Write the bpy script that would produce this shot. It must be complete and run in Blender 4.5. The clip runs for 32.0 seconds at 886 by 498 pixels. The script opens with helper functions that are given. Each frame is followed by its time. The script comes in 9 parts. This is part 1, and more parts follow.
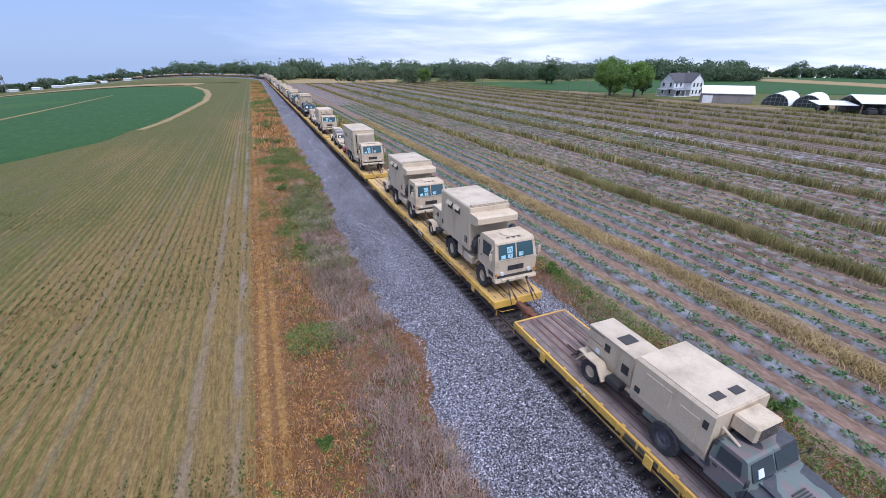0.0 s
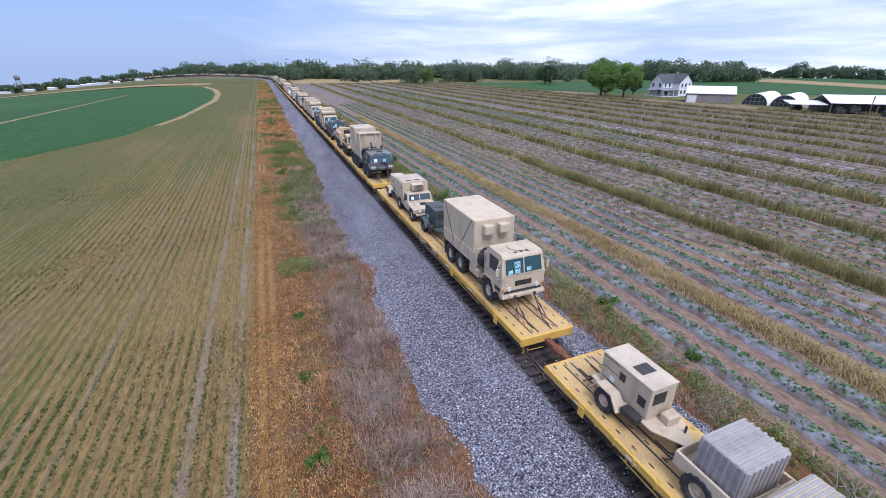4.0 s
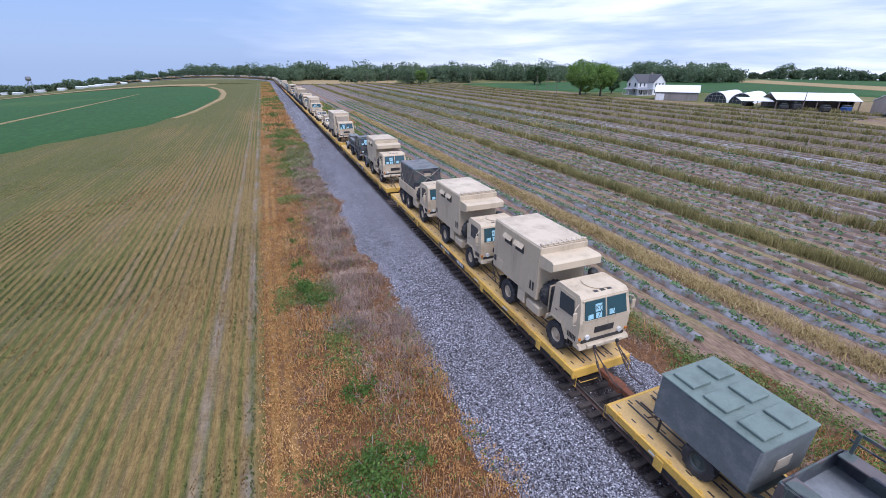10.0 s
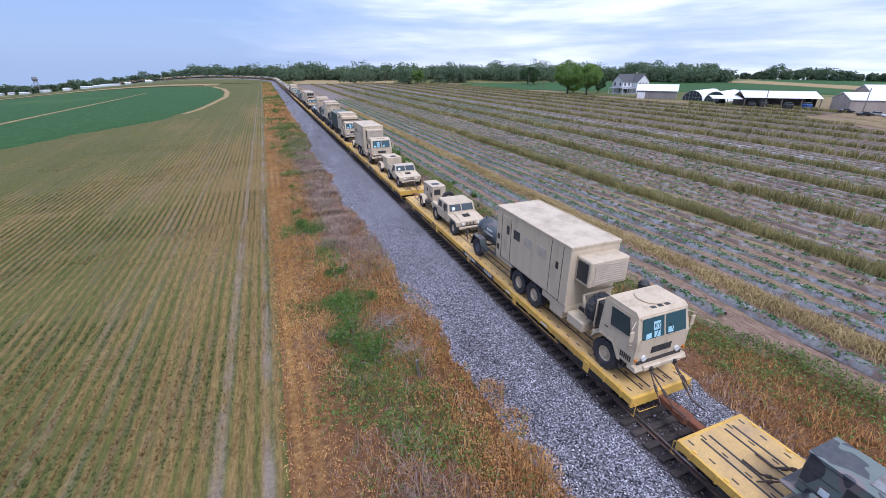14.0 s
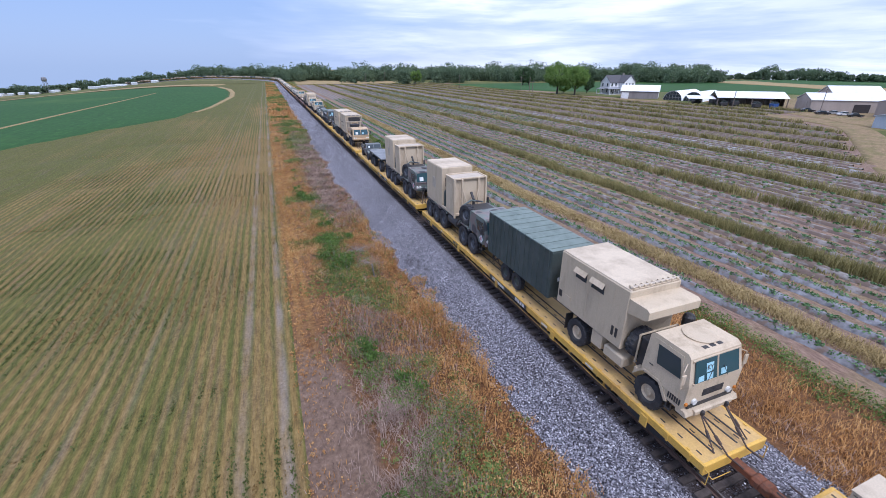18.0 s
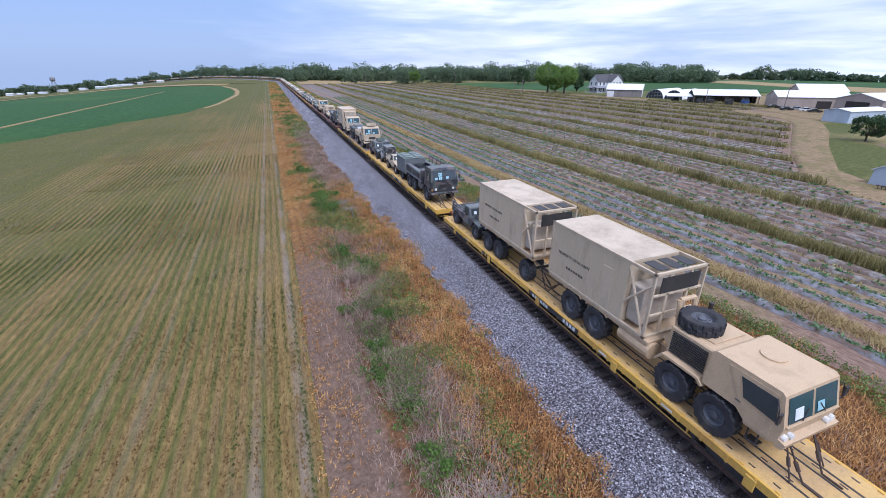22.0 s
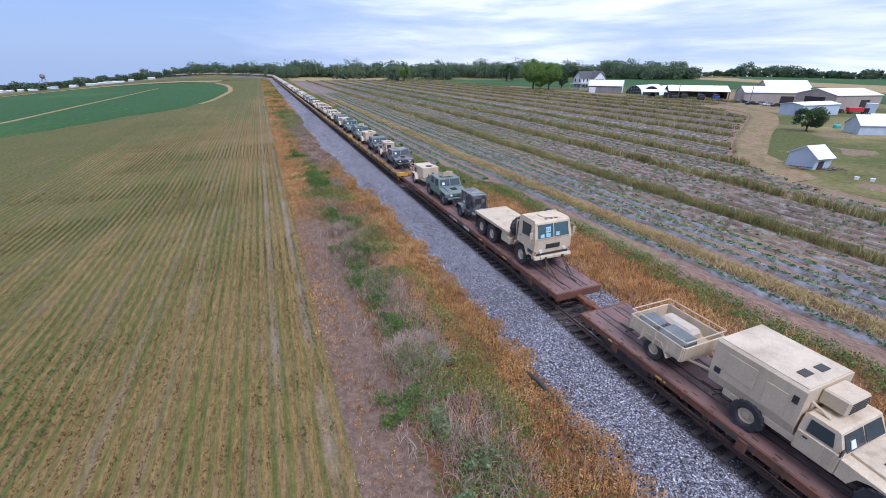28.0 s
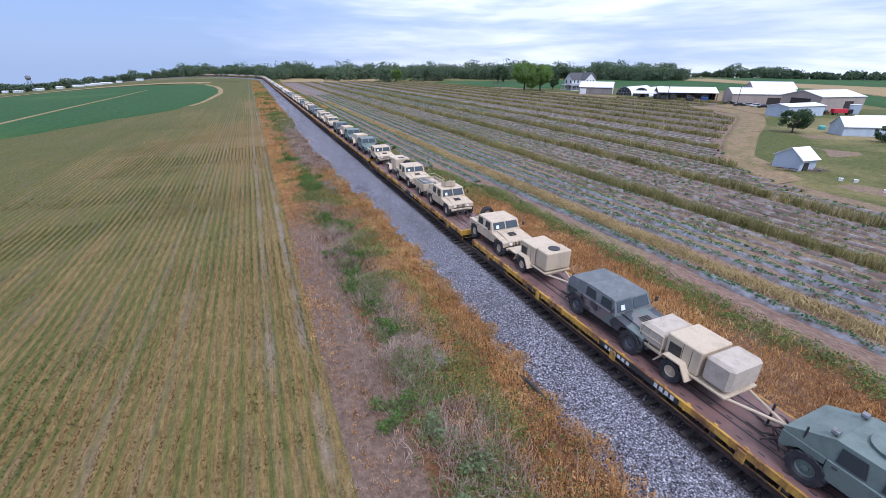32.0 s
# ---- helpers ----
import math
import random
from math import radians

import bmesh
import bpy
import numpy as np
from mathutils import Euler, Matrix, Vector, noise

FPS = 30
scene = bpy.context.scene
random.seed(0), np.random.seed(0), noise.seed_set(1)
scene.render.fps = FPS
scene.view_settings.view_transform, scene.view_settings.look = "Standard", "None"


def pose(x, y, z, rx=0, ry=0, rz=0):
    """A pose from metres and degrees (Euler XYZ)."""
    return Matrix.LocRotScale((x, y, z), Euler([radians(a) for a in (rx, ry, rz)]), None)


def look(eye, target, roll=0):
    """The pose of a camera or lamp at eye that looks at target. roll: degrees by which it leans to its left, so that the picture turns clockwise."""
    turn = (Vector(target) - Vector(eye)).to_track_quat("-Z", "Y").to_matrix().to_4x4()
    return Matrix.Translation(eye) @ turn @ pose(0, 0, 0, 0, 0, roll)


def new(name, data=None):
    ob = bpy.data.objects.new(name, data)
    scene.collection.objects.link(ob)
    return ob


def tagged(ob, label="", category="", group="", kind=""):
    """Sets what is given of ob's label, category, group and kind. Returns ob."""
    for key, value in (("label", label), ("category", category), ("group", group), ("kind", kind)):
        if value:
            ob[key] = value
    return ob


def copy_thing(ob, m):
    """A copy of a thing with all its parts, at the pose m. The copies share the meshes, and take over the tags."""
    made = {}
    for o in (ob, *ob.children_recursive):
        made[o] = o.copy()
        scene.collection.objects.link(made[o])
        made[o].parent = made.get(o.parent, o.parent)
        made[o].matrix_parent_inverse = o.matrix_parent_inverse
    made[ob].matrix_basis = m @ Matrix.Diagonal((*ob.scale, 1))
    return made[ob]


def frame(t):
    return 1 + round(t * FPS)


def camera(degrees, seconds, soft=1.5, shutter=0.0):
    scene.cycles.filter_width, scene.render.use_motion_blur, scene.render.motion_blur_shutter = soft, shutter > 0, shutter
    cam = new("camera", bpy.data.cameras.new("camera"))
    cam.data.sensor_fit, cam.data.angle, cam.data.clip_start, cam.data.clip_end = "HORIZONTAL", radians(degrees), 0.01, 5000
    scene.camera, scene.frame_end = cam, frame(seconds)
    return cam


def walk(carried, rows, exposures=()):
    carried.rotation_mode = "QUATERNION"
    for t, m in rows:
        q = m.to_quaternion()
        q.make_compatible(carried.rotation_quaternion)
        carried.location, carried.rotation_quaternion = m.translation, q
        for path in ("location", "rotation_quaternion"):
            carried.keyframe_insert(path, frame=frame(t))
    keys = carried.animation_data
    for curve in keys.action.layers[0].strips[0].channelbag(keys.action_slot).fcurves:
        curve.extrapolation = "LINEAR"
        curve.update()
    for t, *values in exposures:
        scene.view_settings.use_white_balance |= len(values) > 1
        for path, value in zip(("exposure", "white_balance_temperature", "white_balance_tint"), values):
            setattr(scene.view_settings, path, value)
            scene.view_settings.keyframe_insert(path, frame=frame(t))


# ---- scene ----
cam = camera(93.7, 32.0, 0.75)
PATH = [
    (0, (-10.694, 2.321, 11.922), (-9.98, 4.004, 11.11), 0.0),
    (3, (-10.293, -4.767, 12.312), (-9.6, -3.076, 11.5), 0.0),
    (6, (-10.543, -12.527, 12.052), (-9.857, -10.83, 11.245), 0.0),
    (9, (-10.783, -20.498, 11.868), (-10.096, -18.8, 11.065), 0.0),
    (11, (-10.943, -25.961, 11.85), (-10.262, -24.261, 11.046), 0.0),
    (13, (-11.451, -31.374, 11.479), (-10.766, -29.675, 10.678), 0.0),
    (17, (-11.718, -42.548, 12.233), (-11.047, -40.843, 11.432), 0.0),
    (19, (-12.375, -48.239, 12.167), (-11.697, -46.536, 11.367), 0.0),
    (21, (-12.436, -53.983, 11.714), (-11.771, -52.274, 10.916), 0.0),
    (23, (-12.95, -59.485, 11.75), (-12.28, -57.778, 10.952), 0.0),
    (25, (-13.56, -63.381, 11.747), (-12.891, -61.676, 10.944), 0.0),
    (28, (-13.664, -65.182, 11.754), (-12.97, -63.49, 10.945), 0.0),
    (30, (-13.713, -65.316, 12.154), (-13.009, -63.628, 11.344), 0.0),
    (32, (-13.747, -65.283, 12.062), (-13.021, -63.602, 11.256), 0.0),
]
walk(cam, [(t, look(eye, target, roll)) for t, eye, target, roll in PATH], [(0, 0.08, 5580, 19), (32, 0.08, 5580, 19)])

# ---- daylight under a broken overcast sky ----
SUN_ELEV, SUN_AZ = 58.0, 188.0   # degrees; azimuth from +y towards +x


def node(nt, kind):
    return nt.nodes.new(kind)


def link(nt, a, b):
    nt.links.new(a, b)


def ramp(nt, fac, stops, mode="LINEAR"):
    n = nt.nodes.new("ShaderNodeValToRGB")
    n.color_ramp.interpolation = mode
    while len(n.color_ramp.elements) < len(stops):
        n.color_ramp.elements.new(0.5)
    for e, (p, c) in zip(n.color_ramp.elements, stops):
        e.position = p
        e.color = (*c, 1) if len(c) == 3 else c
    link(nt, fac, n.inputs[0])
    return n.outputs[0]


def noise_tex(nt, vec, scale, detail=4, rough=0.55, dist=0.0):
    n = nt.nodes.new("ShaderNodeTexNoise")
    n.inputs["Scale"].default_value = scale
    n.inputs["Detail"].default_value = detail
    n.inputs["Roughness"].default_value = rough
    n.inputs["Distortion"].default_value = dist
    if vec is not None:
        link(nt, vec, n.inputs["Vector"])
    return n.outputs["Fac"]


def mix(nt, fac, a, b, kind="MIX"):
    n = nt.nodes.new("ShaderNodeMix")
    n.data_type = "RGBA"
    n.blend_type = kind
    for socket, value in ((n.inputs[0], fac), (n.inputs[6], a), (n.inputs[7], b)):
        if isinstance(value, (int, float)):
            socket.default_value = value
        elif isinstance(value, tuple):
            socket.default_value = (*value, 1)
        else:
            link(nt, value, socket)
    return n.outputs[2]


def maths(nt, op, a, b=None, clamp=False):
    n = nt.nodes.new("ShaderNodeMath")
    n.operation = op
    n.use_clamp = clamp
    for socket, value in zip(n.inputs, (a, b)):
        if value is None:
            continue
        if isinstance(value, (int, float)):
            socket.default_value = value
        else:
            link(nt, value, socket)
    return n.outputs[0]


def stretched(nt, vec, sx, sy, sz):
    n = nt.nodes.new("ShaderNodeMapping")
    n.inputs["Scale"].default_value = (sx, sy, sz)
    link(nt, vec, n.inputs["Vector"])
    return n.outputs[0]


world = bpy.data.worlds.new("sky")
scene.world = world
world.use_nodes = True
wt = world.node_tree
sky = node(wt, "ShaderNodeTexSky")
sky.sky_type, sky.sun_disc = "NISHITA", False
sky.sun_elevation, sky.sun_rotation = radians(SUN_ELEV), radians(SUN_AZ)
sky.air_density, sky.dust_density = 1.0, 1.5
way = node(wt, "ShaderNodeTexCoord").outputs["Generated"]
shift = node(wt, "ShaderNodeMapping")
shift.inputs["Location"].default_value = (2.3, 0.4, 0.0)
shift.inputs["Scale"].default_value = (1.0, 1.0, 5.5)
link(wt, way, shift.inputs["Vector"])
cloud = noise_tex(wt, shift.outputs[0], 1.3, 6, 0.55, 0.3)
axes = node(wt, "ShaderNodeSeparateXYZ")
link(wt, way, axes.inputs[0])
# the cloud bank thickens to the east and overhead and thins out over the western plain
bank = maths(wt, "ADD", maths(wt, "MULTIPLY", axes.outputs[0], 0.3), maths(wt, "MULTIPLY", axes.outputs[2], 0.55))
cover = ramp(wt, maths(wt, "ADD", cloud, bank), [(0.4, (0, 0, 0)), (0.84, (1, 1, 1))])
wisps = noise_tex(wt, stretched(wt, way, 1.5, 1.5, 14.0), 2.4, 6, 0.55, 0.25)
cloud_colour = ramp(wt, wisps, [(0.25, (5.4, 6.8, 9.4)), (0.44, (8.2, 9.0, 10.3)), (0.6, (12.0, 12.1, 12.3))])
haze = ramp(wt, axes.outputs[2], [(0.0, (4.5, 5.8, 7.8)), (0.12, (3.9, 5.4, 8.0)), (0.4, (3.0, 4.6, 7.8))])
blue = mix(wt, 0.8, sky.outputs[0], haze)
both = mix(wt, cover, blue, cloud_colour)
back = wt.nodes["Background"]
link(wt, both, back.inputs[0])
back.inputs[1].default_value = 0.1

sun = new("sun", bpy.data.lights.new("sun", "SUN"))
sun.data.energy, sun.data.angle, sun.data.color = 2.4, radians(22), (1.0, 0.97, 0.93)
a, e = radians(SUN_AZ), radians(SUN_ELEV)
sun.matrix_basis = look((0, 0, 0), (-math.sin(a) * math.cos(e), -math.cos(a) * math.cos(e), -math.sin(e)))


# ---- materials ----
def principled(name):
    m = bpy.data.materials.new(name)
    m.use_nodes = True
    nt = m.node_tree
    return m, nt, nt.nodes["Principled BSDF"]


def bumped(nt, p, height, strength, distance=0.02):
    b = nt.nodes.new("ShaderNodeBump")
    b.inputs["Strength"].default_value = strength
    b.inputs["Distance"].default_value = distance
    link(nt, height, b.inputs["Height"])
    link(nt, b.outputs[0], p.inputs["Normal"])


def surface(name, col, worn=None, rough=0.6, metal=0.0, scale=1.5, fine=25.0, low=0.45, high=0.7, bump=0.15, streak=1.0, vary=0.0, spec=0.5):
    """Paint, metal, cloth or wood: a base colour, wear in patches (stretched downwards by streak) and fine grain."""
    m, nt, p = principled(name)
    tc = node(nt, "ShaderNodeTexCoord").outputs["Object"]
    worn = worn or tuple(c * 0.72 for c in col)
    patches = noise_tex(nt, stretched(nt, tc, 1, 1, 1 / streak), scale, 6, 0.62)
    grain = noise_tex(nt, tc, fine, 3, 0.6)
    c = mix(nt, ramp(nt, patches, [(low, (0, 0, 0)), (high, (1, 1, 1))]), col, worn)
    c = mix(nt, 0.35, c, ramp(nt, grain, [(0.3, (0.55, 0.55, 0.55)), (0.7, (1.15, 1.15, 1.15))]), "MULTIPLY")
    if vary:
        info = node(nt, "ShaderNodeObjectInfo").outputs["Random"]
        c = mix(nt, 1.0, c, ramp(nt, info, [(0, (1 - vary,) * 3), (1, (1 + vary,) * 3)]), "MULTIPLY")
    link(nt, c, p.inputs["Base Color"])
    link(nt, ramp(nt, patches, [(0.3, (rough * 0.85,) * 3), (0.75, (min(1, rough * 1.2),) * 3)]), p.inputs["Roughness"])
    p.inputs["Metallic"].default_value = metal
    p.inputs["Specular IOR Level"].default_value = spec
    if bump:
        bumped(nt, p, grain, bump, 0.01)
    return m


def camouflage(name, cols, scale=0.8, rough=0.7):
    m, nt, p = principled(name)
    tc = node(nt, "ShaderNodeTexCoord").outputs["Object"]
    spots = noise_tex(nt, tc, scale, 1.5, 0.45, 0.4)
    c = ramp(nt, spots, [(0.0, cols[0]), (0.43, cols[1]), (0.52, cols[2]), (0.6, cols[0])], "CONSTANT")
    dust = noise_tex(nt, tc, 6.0, 5, 0.65)
    c = mix(nt, ramp(nt, dust, [(0.42, (0, 0, 0)), (0.8, (0.22, 0.22, 0.22))]), c, (0.24, 0.22, 0.2))
    link(nt, c, p.inputs["Base Color"])
    p.inputs["Roughness"].default_value = rough
    bumped(nt, p, noise_tex(nt, tc, 30, 3), 0.1, 0.01)
    return m


def glass(name, col, rough=0.08):
    m, nt, p = principled(name)
    p.inputs["Base Color"].default_value = (*col, 1)
    p.inputs["Roughness"].default_value = rough
    p.inputs["Specular IOR Level"].default_value = 0.8
    tc = node(nt, "ShaderNodeTexCoord").outputs["Object"]
    link(nt, ramp(nt, noise_tex(nt, tc, 5, 4), [(0.35, (0.05,) * 3), (0.8, (0.3,) * 3)]), p.inputs["Roughness"])
    return m


def leaves(name, cols, rough=0.65, patch=0.25, back=0.3, wide=None):
    """Foliage: a colour for each blade or leaf, shifted in broad patches."""
    m, nt, p = principled(name)
    geo = node(nt, "ShaderNodeNewGeometry")
    rnd = geo.outputs["Random Per Island"]
    stops = [(i / (len(cols) - 1), c) for i, c in enumerate(cols)]
    tc = node(nt, "ShaderNodeTexCoord").outputs["Object"]
    broad = noise_tex(nt, tc, patch, 3, 0.6)
    clump = noise_tex(nt, tc, patch * 6.0, 3, 0.6)
    tone = maths(nt, "ADD", maths(nt, "MULTIPLY", broad, 1.0), maths(nt, "MULTIPLY", clump, 1.1))
    fac = maths(nt, "ADD", maths(nt, "MULTIPLY", rnd, 0.55), maths(nt, "SUBTRACT", tone, 0.85), True)
    c = ramp(nt, fac, stops)
    link(nt, c, p.inputs["Base Color"])
    p.inputs["Roughness"].default_value = rough
    p.inputs["Specular IOR Level"].default_value = 0.25
    if back:
        out = nt.nodes["Material Output"]
        tr = node(nt, "ShaderNodeBsdfTranslucent")
        link(nt, c, tr.inputs[0])
        ms = node(nt, "ShaderNodeMixShader")
        ms.inputs[0].default_value = back
        link(nt, p.outputs[0], ms.inputs[1])
        link(nt, tr.outputs[0], ms.inputs[2])
        link(nt, ms.outputs[0], out.inputs[0])
    return m


TAN = surface("tan_paint", (0.56, 0.455, 0.325), (0.36, 0.28, 0.19), 0.62, scale=2.2, low=0.48, high=0.78, streak=2.5, vary=0.06)
TAN_PALE = surface("pale_tan_paint", (0.57, 0.465, 0.33), (0.4, 0.315, 0.22), 0.6, scale=1.6, low=0.5, high=0.8, streak=3.5, vary=0.05)
TAN_ROOF = surface("tan_roof_paint", (0.57, 0.475, 0.355), (0.36, 0.29, 0.215), 0.65, scale=0.9, low=0.42, high=0.72, vary=0.05)
TAN_WARM = surface("warm_tan_paint", (0.55, 0.4, 0.25), (0.41, 0.3, 0.19), 0.62, scale=1.4, low=0.5, high=0.8, streak=2.0)
CAMO = camouflage("woodland_camouflage", [(0.026, 0.03, 0.042), (0.065, 0.085, 0.082), (0.11, 0.09, 0.09)], 0.9, 0.36)
# faded paint, its colours lightened further for the sky's sheen on roofs
CAMO_GREY = camouflage("faded_sky_sheen_camouflage", [(0.04, 0.044, 0.055), (0.125, 0.155, 0.145), (0.17, 0.14, 0.14)], 0.85, 0.36)
DARK_GREEN = surface("dark_green_paint", (0.052, 0.07, 0.066), (0.085, 0.1, 0.095), 0.6, scale=1.3, vary=0.08)
GREEN = surface("grey_green_paint", (0.155, 0.2, 0.18), (0.11, 0.145, 0.13), 0.5, scale=1.6)
SLATE = surface("slate_canvas", (0.13, 0.145, 0.148), (0.2, 0.21, 0.215), 0.8, scale=2.5, bump=0.4)
GREY_BOX = surface("grey_ribbed_metal", (0.36, 0.335, 0.32), (0.26, 0.24, 0.225), 0.55, scale=2.0)
CANVAS = surface("tan_canvas", (0.5, 0.43, 0.35), (0.4, 0.34, 0.27), 0.9, scale=3.0, bump=0.4)
HUB = surface("grey_hub_paint", (0.11, 0.12, 0.14), (0.06, 0.06, 0.07), 0.5, scale=6)
RUBBER = surface("tyre_rubber", (0.025, 0.025, 0.03), (0.065, 0.062, 0.06), 0.85, scale=2.5, bump=0.4)
BLACK = surface("black_steel", (0.03, 0.03, 0.032), (0.06, 0.05, 0.045), 0.55, scale=3)
CHAIN = surface("rusty_chain", (0.055, 0.04, 0.035), (0.11, 0.06, 0.04), 0.7, scale=8)
STEEL = surface("bare_steel", (0.32, 0.32, 0.33), (0.2, 0.17, 0.15), 0.4, 0.7, scale=5)
ALU = surface("aluminium_deck", (0.27, 0.285, 0.305), (0.16, 0.168, 0.182), 0.55, 0.25, scale=1.1, fine=14.0, low=0.38, high=0.66, bump=0.3)
GLASS = glass("dark_window_glass", (0.035, 0.05, 0.06))
GLASS_TEAL = glass("tinted_windscreen", (0.028, 0.075, 0.09))
PAPER = surface("white_placard", (0.72, 0.76, 0.78), rough=0.8, bump=0)
PAPER_BLUE = surface("pale_blue_placard", (0.35, 0.6, 0.68), rough=0.8, bump=0)
LAMP = surface("lamp_glass", (0.75, 0.75, 0.72), rough=0.2, bump=0)
AMBER = surface("amber_lens", (0.6, 0.2, 0.02), rough=0.3, bump=0)
RED = surface("red_plastic", (0.62, 0.03, 0.05), (0.5, 0.03, 0.05), 0.45)
YELLOW = surface("yellow_car_paint", (0.66, 0.4, 0.075), (0.4, 0.22, 0.06), 0.6, scale=0.7, fine=18, low=0.46, high=0.78, streak=2.2, vary=0.1)
YELLOW_DECK = surface("scuffed_yellow_deck", (0.6, 0.39, 0.14), (0.4, 0.27, 0.15), 0.65, scale=0.8, fine=14, low=0.42, high=0.75, vary=0.08)
YELLOW_RUST = surface("rusting_yellow_paint", (0.6, 0.34, 0.05), (0.17, 0.075, 0.04), 0.7, scale=1.1, low=0.44, high=0.6, streak=2)
BROWN_DECK = surface("brown_steel_deck", (0.2, 0.12, 0.105), (0.13, 0.085, 0.08), 0.7, scale=0.9, low=0.4, high=0.7, vary=0.1)
RED_DECK = surface("red_oxide_deck", (0.2, 0.11, 0.095), (0.12, 0.072, 0.066), 0.55, scale=0.8, low=0.4, high=0.7, vary=0.08)
BROWN = surface("oxide_brown_paint", (0.15, 0.06, 0.035), (0.09, 0.045, 0.03), 0.75, scale=1.2)
RUST = surface("coupler_rust", (0.19, 0.065, 0.03), (0.1, 0.05, 0.035), 0.85, scale=4)
WOOD_DECK = surface("weathered_deck_plank", (0.2, 0.155, 0.14), (0.12, 0.095, 0.09), 0.85, scale=2.0, fine=30, vary=0.25)
SLEEPER = surface("tarred_sleeper", (0.055, 0.042, 0.037), (0.105, 0.085, 0.078), 0.9, scale=5, vary=0.3, bump=0.4)
RAIL = surface("rail_steel", (0.16, 0.1, 0.075), (0.09, 0.055, 0.045), 0.6, 0.4, scale=4)
RAIL_TOP = surface("worn_rail_top", (0.5, 0.49, 0.48), (0.38, 0.36, 0.34), 0.3, 0.9, scale=6)
WHITE = surface("white_paint", (0.78, 0.78, 0.77), (0.66, 0.65, 0.63), 0.6, scale=0.8)
LETTER = surface("white_lettering", (0.72, 0.72, 0.7), (0.5, 0.48, 0.46), 0.7, scale=5)
LETTER_DARK = surface("dark_lettering", (0.08, 0.07, 0.06), rough=0.7)
MAROON = surface("faded_red_paint", (0.35, 0.09, 0.08), rough=0.7)


# ---- mesh building ----
class Form:
    """Vertices and faces of one mesh, gathered shape by shape."""

    def __init__(self):
        self.v, self.f = [], []

    def add(self, verts, faces):
        n = len(self.v)
        self.v += [tuple(p) for p in verts]
        self.f += [tuple(n + i for i in face) for face in faces]
        return self

    def box(self, x0, x1, y0, y1, z0, z1, b=0.0):
        """A box; b: the width of its chamfer."""
        if b <= 0:
            v = [(x, y, z) for x in (x0, x1) for y in (y0, y1) for z in (z0, z1)]
            return self.add(v, [(0, 1, 3, 2), (4, 6, 7, 5), (0, 4, 5, 1), (2, 3, 7, 6), (0, 2, 6, 4), (1, 5, 7, 3)])
        b = min(b, (x1 - x0) * 0.45, (y1 - y0) * 0.45, (z1 - z0) * 0.45)
        v, at = [], {}
        for i, x in enumerate((x0, x1)):
            for j, y in enumerate((y0, y1)):
                for k, z in enumerate((z0, z1)):
                    sx, sy, sz = (b, -b)[i], (b, -b)[j], (b, -b)[k]
                    for ax, p in enumerate(((x, y + sy, z + sz), (x + sx, y, z + sz), (x + sx, y + sy, z))):
                        at[i, j, k, ax] = len(v)
                        v.append(p)
        f = []
        for i in (0, 1):
            f.append((at[i, 0, 0, 0], at[i, 0, 1, 0], at[i, 1, 1, 0], at[i, 1, 0, 0])[:: 1 if i == 0 else -1])
            f.append((at[0, i, 0, 1], at[1, i, 0, 1], at[1, i, 1, 1], at[0, i, 1, 1])[:: 1 if i == 0 else -1])
            f.append((at[0, 0, i, 2], at[0, 1, i, 2], at[1, 1, i, 2], at[1, 0, i, 2])[:: 1 if i == 0 else -1])
        for i in (0, 1):
            for j in (0, 1):
                f.append((at[i, j, 0, 0], at[i, j, 1, 0], at[i, j, 1, 1], at[i, j, 0, 1])[:: -1 if i == j else 1])
                f.append((at[i, 0, j, 0], at[i, 1, j, 0], at[i, 1, j, 2], at[i, 0, j, 2])[:: 1 if i == j else -1])
                f.append((at[0, i, j, 1], at[1, i, j, 1], at[1, i, j, 2], at[0, i, j, 2])[:: -1 if i == j else 1])
                for k in (0, 1):
                    f.append((at[i, j, k, 0], at[i, j, k, 1], at[i, j, k, 2])[:: 1 if (i + j + k) % 2 == 0 else -1])
        return self.add(v, f)

    def prism(self, profile, x0, x1, taper=None):
        """A profile of (y, z), drawn across from x0 to x1; taper(z) scales x about 0."""
        s = taper or (lambda z: 1.0)
        n = len(profile)
        v = [(x0 * s(z), y, z) for y, z in profile] + [(x1 * s(z), y, z) for y, z in profile]
        f = [tuple(range(n - 1, -1, -1)), tuple(range(n, 2 * n))]
        f += [(i, (i + 1) % n, n + (i + 1) % n, n + i) for i in range(n)]
        return self.add(v, f)

    def prism_y(self, profile, y0, y1):
        """A profile of (x, z), drawn along y."""
        n = len(profile)
        v = [(x, y0, z) for x, z in profile] + [(x, y1, z) for x, z in profile]
        f = [tuple(range(n)), tuple(range(2 * n - 1, n - 1, -1))]
        f += [(i, n + i, n + (i + 1) % n, (i + 1) % n) for i in range(n)]
        return self.add(v, f)

    def rod(self, a, b, r, n=8, r2=None):
        a, b = Vector(a), Vector(b)
        q = (b - a).to_track_quat("Z", "Y")
        v = []
        for end, rad in ((a, r), (b, r if r2 is None else r2)):
            for i in range(n):
                t = 2 * math.pi * i / n
                v.append(end + q @ Vector((math.cos(t) * rad, math.sin(t) * rad, 0)))
        f = [tuple(range(n - 1, -1, -1)), tuple(range(n, 2 * n))]
        f += [(i, (i + 1) % n, n + (i + 1) % n, n + i) for i in range(n)]
        return self.add(v, f)

    def pipe(self, points, r, n=6):
        for a, b in zip(points, points[1:]):
            self.rod(a, b, r, n)
        return self

